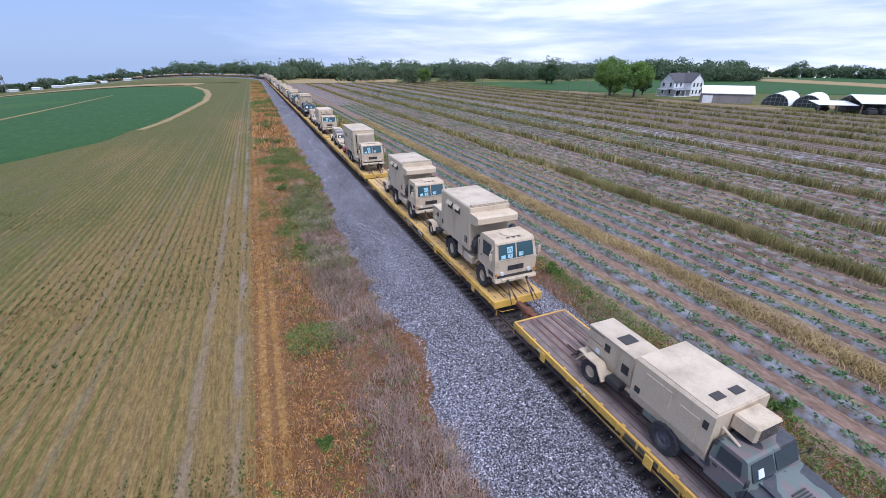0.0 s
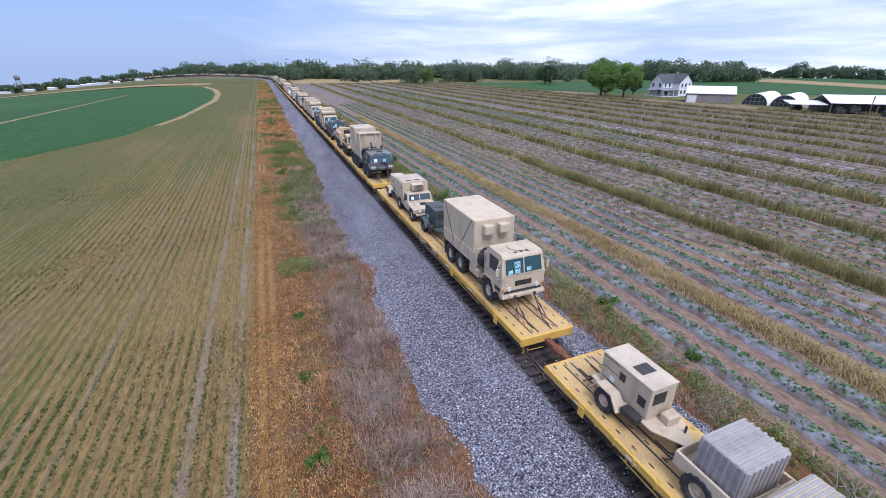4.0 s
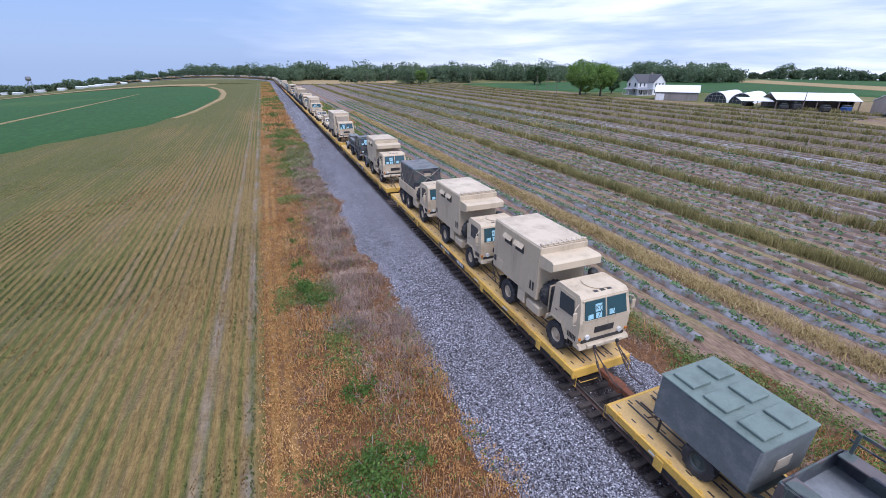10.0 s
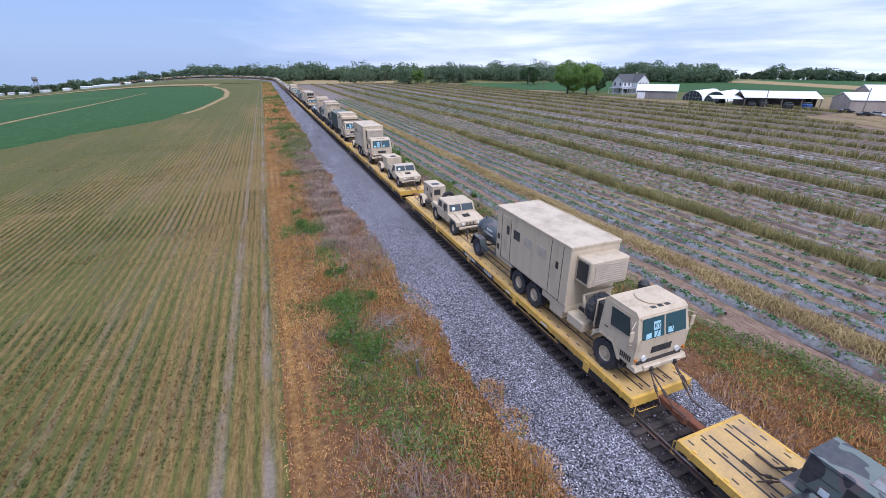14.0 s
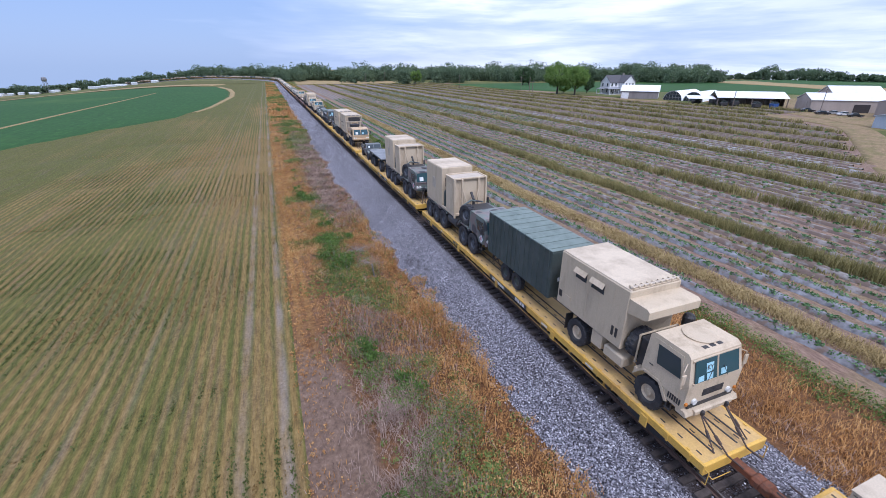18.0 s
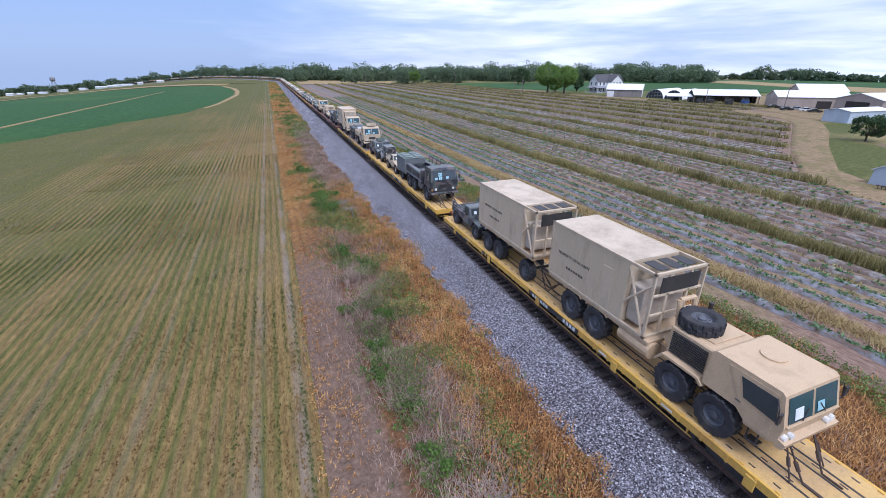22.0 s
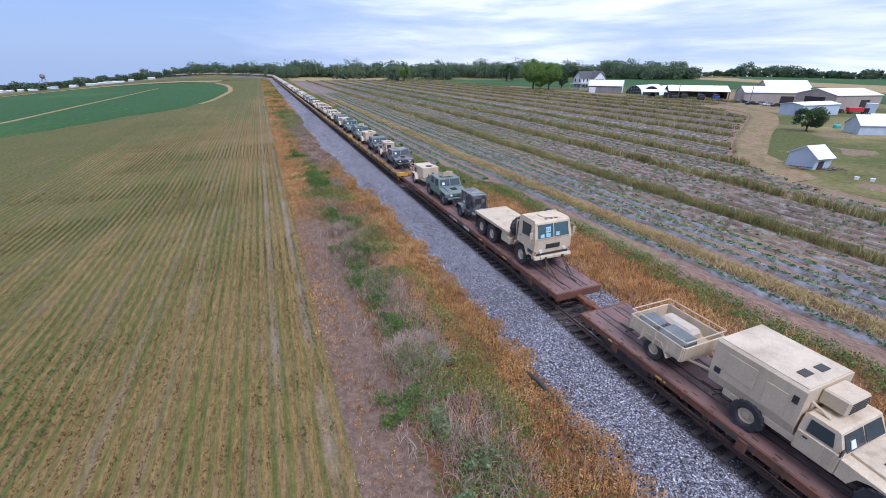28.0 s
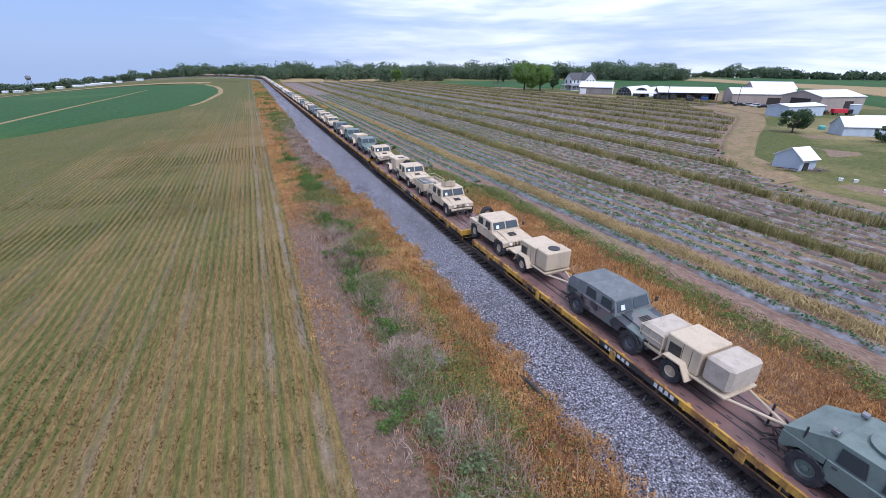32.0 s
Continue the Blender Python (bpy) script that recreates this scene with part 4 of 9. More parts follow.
for x, y, s, lab in ((-9.3, 32.0, 0.9, "round dark green bush on the dry verge"), (-10.2, 0.6, 1.2, "leafy green bush beside the stubble"), (-9.8, -1.6, 1.1, "leafy green bush beside the stubble"),
                     (-10.6, 4.2, 0.55, "small green weed clump in rusty grass"), (-10.5, 8.5, 0.45, "small green weed clump in rusty grass"), (-10.4, 14.0, 0.4, "small green weed clump in rusty grass"),
                     (-9.1, -9.5, 0.8, "tall green weed on the rusty verge"), (-9.4, -13.2, 1.3, "spreading green bush on the verge"), (-9.1, -15.2, 1.4, "spreading green bush on the verge"), (-9.3, -17.3, 1.5, "spreading green bush on the verge"), (-8.7, -19.0, 1.4, "spreading green bush on the verge"),
                     (-8.0, -13.5, 0.8, "green weed among rusty grass"), (-10.7, -53.2, 1.0, "dense bright green bush by the bare soil"), (-9.4, 50, 1.0, "green shrub beside the line"), (-9.0, 62, 1.2, "green shrub beside the line"),
                     (-8.8, 80, 1.2, "green shrub beside the line"), (-9.2, 101, 1.4, "green shrub beside the line"), (-8.8, 125, 1.3, "green shrub beside the line"),
                     (-10.2, -36.5, 0.6, "low green weed clump"), (-9.5, -40.5, 0.7, "low green weed clump"), (-9.9, -42.4, 0.8, "low green weed clump"), (-9.2, -44.5, 0.6, "low green weed clump"), (-8.6, -38.0, 0.7, "low green weed clump"), (-9.0, -28.5, 0.9, "low green weed clump"), (-8.2, -31.5, 0.9, "low green weed clump"), (-9.2, -47.5, 0.8, "low green weed clump"),
                     (5.4, 27.0, 1.1, "green shrub across the track"), (5.8, 31.0, 1.3, "green shrub across the track"), (5.6, 22.0, 0.8, "green shrub across the track"), (5.9, 40.0, 1.1, "green shrub across the track"),
                     (6.0, 52, 1.2, "green shrub across the track"), (6.4, 8.5, 0.7, "green shrub across the track"), (6.8, 3.0, 0.6, "green shrub across the track")):
    bush("bush", x, y, s, int(760 * s), 0.12, BUSH, lab)
for x, y, s in ((-9.2, -54.6, 0.8), (-8.7, -56.4, 0.7), (-10.0, -57.5, 0.6)):
    bush("leafy_weed", x, y, s, 240, 0.14, PALE_WEED, "tall pale green leafy weed on the verge", 1.2, 8)


def dead_brush(x, y, size, label):
    th = thing("dead_brush", label, "brush")
    th.location = (x, y, float(land(x, y)))
    f = Form()
    for k in range(70):
        t, l = rng.uniform(0, 2 * np.pi), rng.uniform(0.3, 1.0) * size
        a = (rng.normal(0, 0.25 * size), rng.normal(0, 0.25 * size), rng.uniform(0, 0.25))
        b = (a[0] + math.cos(t) * l, a[1] + math.sin(t) * l, rng.uniform(0.05, 0.6) * size)
        f.rod(a, b, 0.012, 4, 0.004)
    tagged(part("brushwood", f, TWIG, th), kind="stuff")


for x, y, s in ((-8.1, -49.2, 1.3), (-8.9, -4.4, 1.3), (-7.6, -50.8, 0.9), (5.4, -4.0, 1.2), (5.2, 0.5, 1.0), (5.6, 3.5, 1.1), (5.0, 12.0, 0.9), (-7.5, 6.0, 0.8), (-7.6, -16.0, 1.2), (-7.1, -18.6, 1.1)):
    dead_brush(x, y, s, "tangle of dead grey twigs")
f = Form()
f.pipe([(-4.75, -53.0, -0.56), (-4.66, -53.9, -0.52), (-4.6, -54.8, -0.55)], 0.08, 8)
solid("drain_pipe", f, BLACK, "black corrugated drain pipe at the foot of the ballast", "pipe")
f = Form().rod((-7.2, -20.5, -0.7), (-7.3, -20.5, 0.25), 0.06, 7, 0.05)
solid("marker_post", f, STEEL, "short weathered grey post in rusty grass", "post")
f = Form().rod((-7.0, 8.6, -0.7), (-6.95, 8.62, 0.05), 0.035, 6)
solid("marker_post", f, STEEL, "short weathered grey post beside the ballast", "post")

# ---- vegetable field: beds under plastic, rows of plants, rye windbreaks ----
def mulch_material(name, low, high, bare=0.46):
    m, nt, p = principled(name)
    tc = node(nt, "ShaderNodeTexCoord").outputs["Object"]
    dirt = noise_tex(nt, stretched(nt, tc, 1.2, 1.0, 1), 1.3, 5, 0.65)
    c = ramp(nt, dirt, [(bare, (0.13, 0.093, 0.074)), (bare + 0.07, low), (bare + 0.28, high)])
    link(nt, c, p.inputs["Base Color"])
    p.inputs["Roughness"].default_value = 0.62
    p.inputs["Specular IOR Level"].default_value = 0.3
    bumped(nt, p, noise_tex(nt, tc, 12, 4), 0.5, 0.03)
    return m


MULCH = mulch_material("plastic_mulch", (0.18, 0.158, 0.142), (0.315, 0.295, 0.285), 0.48)
RIDGE = mulch_material("bare_ridged_soil", (0.145, 0.112, 0.088), (0.255, 0.205, 0.172), 0.46)
MULCH_NEAR = mulch_material("unbroken_plastic_mulch", (0.14, 0.135, 0.142), (0.25, 0.255, 0.28), 0.4)
MULCH_WHITE = mulch_material("dusty_white_mulch", (0.2, 0.19, 0.185), (0.46, 0.46, 0.48))
beds = thing("vegetable_beds", "long vegetable beds under grey plastic mulch", "crop beds", kind="structure")
# one windbreak, then five beds, over and over; the first strip has been mown flat
BED, STRAW_X = 1.83, 12.8
WINDBREAKS = [STRAW_X + 6 * BED * k for k in range(1, 13)]
bed_x = [STRAW_X + BED * k for k in range(-3, 72) if k % 6]
cy0 = np.arange(-74, 60, 2.0)
cy1 = np.arange(60, 331, 9.0)
bed_y = np.concatenate([cy0, cy1])


def row_x(x0, y):
    """The nearest rows swing out a little towards the southern end."""
    return x0 + 0.024 * np.maximum(0, -y - 5) * (1 - smooth_step(x0, 12.8, 30))


def field_start(x):
    """Where the beds begin, past the verge, the lane and the lawn."""
    if x < 10:
        return -13.0 if x < 8 else -23.0
    return float(np.interp(x, [10.0, 34.9, 40.0, 46.0, 56.0, 66.0, 86.0, 104.0, 124.0], [-76.0, -76.0, -41.0, -28.5, -19.5, -12.5, -0.5, 10.0, 40.0]))


def field_end(x):
    """Where they end, short of the field barn."""
    return float(np.interp(x, [125.9, 127.9, 136.2], [331, 111.8, 69.6]))


plants = []
furrow = []
for q, x0 in enumerate(bed_x):
    ys = bed_y[(bed_y >= field_start(x0)) & (bed_y < field_end(x0))]
    if len(ys) < 4:
        continue
    z = land(x0, ys)
    wide = 0.26 if x0 < 24 else 0.22
    across = np.array([-wide - 0.16, -wide, wide, wide + 0.16])
    up = np.array([-0.12, 0.13, 0.13, -0.12])
    jig = rng.normal(0, 0.03, (len(ys), 1))
    v = np.stack([row_x(x0, ys)[:, None] + across[None] + jig, np.repeat(ys[:, None], 4, 1), z[:, None] + up[None] + 0.07], 2).reshape(-1, 3)
    i = (np.arange(len(ys) - 1)[:, None] * 4 + np.arange(3)[None]).ravel()
    part("mulch_strip", fast_mesh("mulch_strip", v, np.c_[i, i + 1, i + 5, i + 4], MULCH_NEAR if x0 < 19 else MULCH_WHITE if 57 < x0 < 63 else MULCH if x0 < 66 else RIDGE), None, beds)
    far = x0 > 28
    step = 0.4 if not far else (0.7 if x0 < 60 else 1.6)
    py = np.arange(ys[0], min(ys[-1], 150 if not far else 230), step)
    py = py + rng.normal(0, 0.12, len(py))
    vigour = value_noise(np.full(len(py), x0), py, 14, 51)
    alive = rng.random(len(py)) < ((0.95 if x0 < 20 else 0.25 + 0.5 * vigour) if x0 < 57 else 0.25 * vigour)
    py = py[alive]
    pz = land(x0, py) + 0.22
    rad = (0.38 if x0 < 17 else 0.26) * rng.uniform(0.55, 1.25, len(py))
    if x0 > 15:
        k = int((min(ys[-1], 160) - ys[0]) * (4.5 if x0 < 60 else 3.0))
        wy = rng.uniform(ys[0], min(ys[-1], 160), k)
        wx = row_x(x0, wy) + BED / 2 + rng.normal(0, 0.2, k)
        ok = value_noise(wx, wy, 6, 55) + rng.normal(0, 0.2, k) > 0.5
        wx, wy = wx[ok], wy[ok]
        furrow.append(blades(wx, wy, land(wx, wy), np.full(len(wx), 0.2), np.full(len(wx), 0.09 if x0 < 40 else 0.16), 4, 0.2, 1.1))
    plants.append(leaf_cloud(row_x(x0, py) + rng.normal(0, 0.06, len(py)), py, pz, rad, 28 if x0 < 30 else 9, 0.17 if x0 < 30 else 0.34, 0.45))
stuff("furrow_weeds", furrow, FURROW, "thin dry weeds in the furrows between beds", "weeds")
stuff("crop_plants", plants, CROP, "rows of low green vine crop on plastic beds", "crop plants")
rye = []
for q, wx in enumerate(WINDBREAKS):
    near = wx < 30
    y0, y1 = field_start(wx), min(330, field_end(wx))
    cut = max(y0 + 5, min(45, y1))
    for ya, yb, per, wide in ((y0, cut, 84 if near else 26 if wx < 60 else 12, 0.03 if near else 0.055 if wx < 60 else 0.11), (cut, y1, 13 if near else 10, 0.1 if near else 0.14)):
        k = int(max(0, yb - ya) * per)
        py = rng.uniform(ya, yb, k)
        px = row_x(wx, py) + rng.uniform(-0.62, 0.62, k) + (value_noise(py, py * 0, 12, 60 + q) - 0.5) * 0.8
        rye.append(blades(px, py, land(px, py), (0.5 if near else 0.7) + 0.45 * value_noise(px, py, 3, 61), np.full(k, wide), 5 if near else 4, 0.15, 0.45))
stuff("rye_windbreak", rye, RYE, "tall yellow-green rye strips between the beds", "rye")
k = 19000
py = rng.uniform(-74, 110, k)
px = row_x(STRAW_X, py) + np.clip(rng.normal(0, 0.45, k), -0.8, 0.8) + (value_noise(py, py * 0, 7, 63) - 0.5) * 0.5
stuff("flattened_rye", [blades(px, py, land(px, py) + 0.03, 0.12 + 0.22 * rng.random(k), np.full(k, 0.03), 6, 0.2, 1.6)], RYE_FLAT, "strip of flattened yellow straw", "straw")


# ---- rolling stock ----
def text_mesh(words, size, material):
    """Words as a thin mesh, centred, standing in the xy plane."""
    cu = bpy.data.curves.new("words", "FONT")
    cu.body, cu.size, cu.extrude, cu.align_x, cu.align_y = words, size, 0.004, "CENTER", "CENTER"
    cu.resolution_u = 2
    ob = bpy.data.objects.new("words", cu)
    scene.collection.objects.link(ob)
    me = bpy.data.meshes.new_from_object(ob.evaluated_get(bpy.context.evaluated_depsgraph_get()))
    bpy.data.objects.remove(ob)
    me.materials.clear()
    me.materials.append(material)
    return me


def side_words(words, size, material, parent, x, y, z, label):
    """Words on a side that faces -x."""
    ob = part("lettering", text_mesh(words, size, material), None, parent, label)
    ob.matrix_basis = Matrix(((0, 0, -1, x), (-1, 0, 0, y), (0, 1, 0, z), (0, 0, 0, 1)))
    return ob


def rail_wheelset():
    f = Form()
    for s in (-1, 1):
        f.lathe([(0.1, s * 0.68), (0.46, s * 0.68), (0.49, s * 0.7), (0.43, s * 0.73), (0.42, s * 0.82), (0.3, s * 0.82), (0.12, s * 0.8)], (0, 0, 0), "x", 20)
    f.rod((-0.95, 0, 0), (0.95, 0, 0), 0.08, 8)
    return f.mesh("wheelset", RAIL)


WHEELSET = rail_wheelset()


def flatcar(name, deck, side, planks, label, full=True, length=26.35):
    """A long flat wagon: y = 0 at the end that leads, z = 0 on the rails."""
    th = thing(name, label, "flatcar", "flatcars of the train")
    L = length
    f = Form().box(-1.40, 1.40, 0.03, L - 0.03, 1.02, 1.125, 0.015)
    dk = part("deck", f, deck, th)
    if planks:
        for k, px in enumerate((-1.2, -0.95, -0.2, 0.2, 0.95, 1.2)):
            part("plank", Form().box(px - 0.11, px + 0.11, 0.3, L - 0.3, 1.125, 1.15, 0.01), WOOD_DECK, dk)
        for px in (-0.62, 0.62):
            part("deck_board", Form().box(px - 0.16, px + 0.16, 0.3, L - 0.3, 1.125, 1.145, 0.01), WOOD_DECK, dk)
    for px in (-0.7, -0.35, 0.35, 0.7) if full else ():
        part("chain_channel", Form().box(px - 0.035, px + 0.035, 0.25, L - 0.25, 1.12, 1.155 if planks else 1.14, 0.008), BLACK if not planks else BROWN, th, "dark chain tie-down channel")
    if full:
        f = Form()
        for q in range(38):
            yy = 0.35 + q * (L - 0.7) / 37
            for px in (-1.12, -0.58, 0.58, 1.12):
                f.box(px - 0.025, px + 0.025, yy, yy + 0.2, 1.123, 1.132)
        part("chain_slots", f, BLACK, dk, "dark slots cut in the deck")
        f = Form()
        for q in range(26):
            yy = 0.6 + q * (L - 1.2) / 25
            f.box(-1.36, -1.28, yy, yy + 0.14, 1.12, 1.165, 0.015).box(1.28, 1.36, yy, yy + 0.14, 1.12, 1.165, 0.015)
        part("stake_pockets", f, side, dk)
    for s in (-1, 1):
        x0, x1 = sorted((s * 1.34, s * 1.43))
        prof = Form().prism([(0.02, 1.13), (0.02, 0.86), (L - 0.02, 0.86), (L - 0.02, 1.13)], x0, x1)
        rx0, rx1 = sorted((s * 1.42, s * 1.455))
        for q in range(31):
            yy = 0.5 + q * (L - 1.0) / 30
            prof.box(rx0, rx1, yy - 0.035, yy + 0.035, 0.84, 1.1)
        ss = part("side_sill", prof, side, th)
        if full:
            x0, x1 = sorted((s * 1.3, s * 1.36))
            rodf = Form().rod((s * 1.36, 4.2, 0.6), (s * 1.36, L - 4.2, 0.6), 0.022, 5)
            for q in range(9):
                yy = 4.4 + q * (L - 8.8) / 8
                rodf.box(x0, x1, yy - 0.03, yy + 0.03, 0.58, 0.87)
            part("side_rod", rodf, side, th, "thin rod hung below the side sill")
            for q in range(5):
                yy = 2.3 + q * (L - 4.6) / 4
                x0, x1 = sorted((s * 1.425, s * 1.475))
                part("stake_bracket", Form().box(x0, x1, yy - 0.16, yy + 0.16, 0.6, 1.05, 0.02), side, ss)
    if full:
        part("marking_panel", Form().box(-1.458, -1.44, 10.0, 14.0, 0.87, 1.1), BLACK, th, "black panel behind the markings")
        for y0, k, sz in ((10.2, 4, 0.34), (12.3, 6, 0.28)):
            f = Form().box(-1.4615, -1.457, y0, y0 + k * 0.24 - 0.09, 0.9, 0.91)
            for q in range(k):
                f.box(-1.464, -1.457, y0 + q * 0.24, y0 + q * 0.24 + 0.15, 0.9, 0.9 + sz * 0.55)
            part("stencil_mark", f, LETTER, th, "white painted marking bars")
        part("consolidated_stencil", Form().box(-1.438, -1.43, 18.2, 19.6, 0.89, 1.06), LETTER_DARK, th, "dark stencilled data panel")
        for yy in (5.0, 8.2, 21.5, 24.0):
            part("reflector_strip", Form().box(-1.437, -1.43, yy, yy + 0.45, 0.92, 1.0), YELLOW if side is not YELLOW else LETTER, th, "reflective side strip")
    cs = Form().box(-0.38, 0.38, 0.3, L - 0.3, 0.38, 1.02, 0.03)
    for q in range(9):
        yy = 4.2 + q * (L - 8.4) / 8
        cs.box(-1.36, 1.36, yy - 0.09, yy + 0.09, 0.66, 1.02)
    part("centre_sill", cs, BLACK, th)
    for y0, y1 in ((0.0, 0.12), (L - 0.12, L)):
        part("end_beam", Form().box(-1.4, 1.4, y0, y1, 0.72, 1.135, 0.02), side, th)
    for yb in (2.55, L - 2.55):
        f = Form().box(-0.95, 0.95, yb - 0.25, yb + 0.25, 0.62, 0.86, 0.03)
        for s in (-1, 1):
            f.prism([(yb - 1.3, 0.36), (yb - 1.3, 0.6), (yb - 0.5, 0.8), (yb + 0.5, 0.8), (yb + 1.3, 0.6), (yb + 1.3, 0.36), (yb + 0.5, 0.26), (yb - 0.5, 0.26)], *sorted((s * 0.92, s * 1.08)))
        bg = part("bogie", f, BLACK, th, "black cast bogie frame")
        for q in (-0.87, 0.87):
            w = part("wheelset", WHEELSET, None, bg, "rusty steel wheelset")
            w.location = (0, yb + q, 0.46)
    for y0, s in ((0, -1), (L, 1)):
        f = Form().box(-0.14, 0.14, *sorted((y0 - s * 0.3, y0 + s * 0.7)), 0.64, 0.88, 0.03).box(-0.24, 0.2, *sorted((y0 + s * 0.6, y0 + s * 0.95)), 0.58, 0.95, 0.08)
        part("coupler", f, RUST, th, "rust-brown knuckle coupler")
        if full:
            f = Form()
            for sx in (-1.33, 1.33):
                f.pipe([(sx, y0, 0.45), (sx, y0 + s * 0.12, 0.45), (sx, y0 + s * 0.12, 0.95), (sx, y0, 0.95)], 0.016, 5)
            f.pipe([(-1.1, y0 + s * 0.02, 0.62), (-1.1, y0 + s * 0.14, 0.6), (-0.3, y0 + s * 0.14, 0.58)], 0.014, 5)
            part("grab_irons", f, side, th)
            part("brake_hose", Form().pipe([(0.3, y0, 0.7), (0.36, y0 + s * 0.2, 0.45), (0.3, y0 + s * 0.45, 0.42)], 0.025, 6), BLACK, th)
    return th


# ---- wheels ----
_tyres, _rims = {}, {}


def wheel(th, x, y, r, w, rim_paint, front=False):
    """A chunky off-road tyre on a painted steel rim; x is the wheel's middle."""
    rim_paint = HUB if rim_paint in (CAMO, CAMO_GREY, TAN_WARM) else rim_paint
    key = (r, w)
    if key not in _tyres:
        n = 15
        rows = [(0.5, -0.36, 0), (0.62, -0.5, 0), (0.84, -0.5, 0), (0.93, -0.49, 1), (0.97, -0.4, 1), (0.97, -0.03, 1), (0.97, 0.03, 2), (0.97, 0.4, 2), (0.93, 0.49, 2), (0.84, 0.5, 0), (0.62, 0.5, 0), (0.5, 0.36, 0)]
        tread, v, m = Form(), [], n * 4
        for k in range(m):
            ang = 2 * math.pi * (k // 4 + (0.02, 0.1, 0.52, 0.6)[k % 4]) / n
            for rr, ax, side in rows:
                lug = 0 if side == 0 else (0.055 if (k % 4 in (1, 2)) == (side == 1) else 0.0)
                v.append((ax * w * (1 + lug * 0.6), math.cos(ang) * r * (rr + lug), math.sin(ang) * r * (rr + lug)))
        q = len(rows)
        tread.add(v, [(k * q + i, ((k + 1) % m) * q + i, ((k + 1) % m) * q + i + 1, k * q + i + 1) for k in range(m) for i in range(q - 1)])
        _tyres[key] = tread.mesh("tyre", RUBBER)
    key2 = (r, w, rim_paint.name)
    if key2 not in _rims:
        s = 0.52 * r
        f = Form().lathe([(0.001, -w * 0.3), (s * 0.35, -w * 0.33), (s * 0.4, -w * 0.2), (s * 0.85, -w * 0.16), (s, -w * 0.34), (s * 1.05, -w * 0.36), (s * 1.05, w * 0.36), (s, w * 0.34), (s * 0.8, w * 0.2), (s * 0.35, w * 0.25), (0.001, w * 0.25)], (0, 0, 0), "x", 18)
        for i in range(8):
            t = math.pi / 4 * i
            c, sn = math.cos(t) * s * 0.6, math.sin(t) * s * 0.6
            f.rod((-w * 0.26, c, sn), (-w * 0.14, c, sn), s * 0.07, 5).rod((w * 0.14, c, sn), (w * 0.26, c, sn), s * 0.07, 5)
        _rims[key2] = f.mesh("rim", rim_paint)
    ty = part("wheel", _tyres[key], None, th)
    ty.location = (x, y, r)
    part("rim", _rims[key2], None, ty)
    return ty


def chains(th, y, z, way, half=0.55, reach=1.1):
    """Crossed tie-down chains with ratchets, from an eye at height z down to the deck."""
    for s in (-1, 1):
        f = Form()
        a, b = (s * half, y, z), (s * (half - 0.12), y + way * reach, 0.03)
        f.rod(a, b, 0.028, 5)
        c = (s * (half + 0.2), y + way * reach * 0.8, 0.03)
        f.rod(a, c, 0.024, 5)
        m = Vector(a).lerp(Vector(b), 0.55)
        f.rod(m, m + (Vector(b) - Vector(a)) * 0.2, 0.055, 6)
        m = Vector(a).lerp(Vector(c), 0.45)
        f.rod(m, m + (Vector(c) - Vector(a)) * 0.2, 0.05, 6)
        f.rod(b, (b[0], b[1] + way * 0.5, 0.03), 0.03, 5)
        part("tie_down_chain", f, CHAIN, th, "dark tie-down chain with ratchet")


def taper_fn(z0, k):
    return lambda z: 1.0 if z <= z0 else 1.0 - (z - z0) * k


KY_WORDS = text_mesh("KY", 0.22, LETTER_DARK)


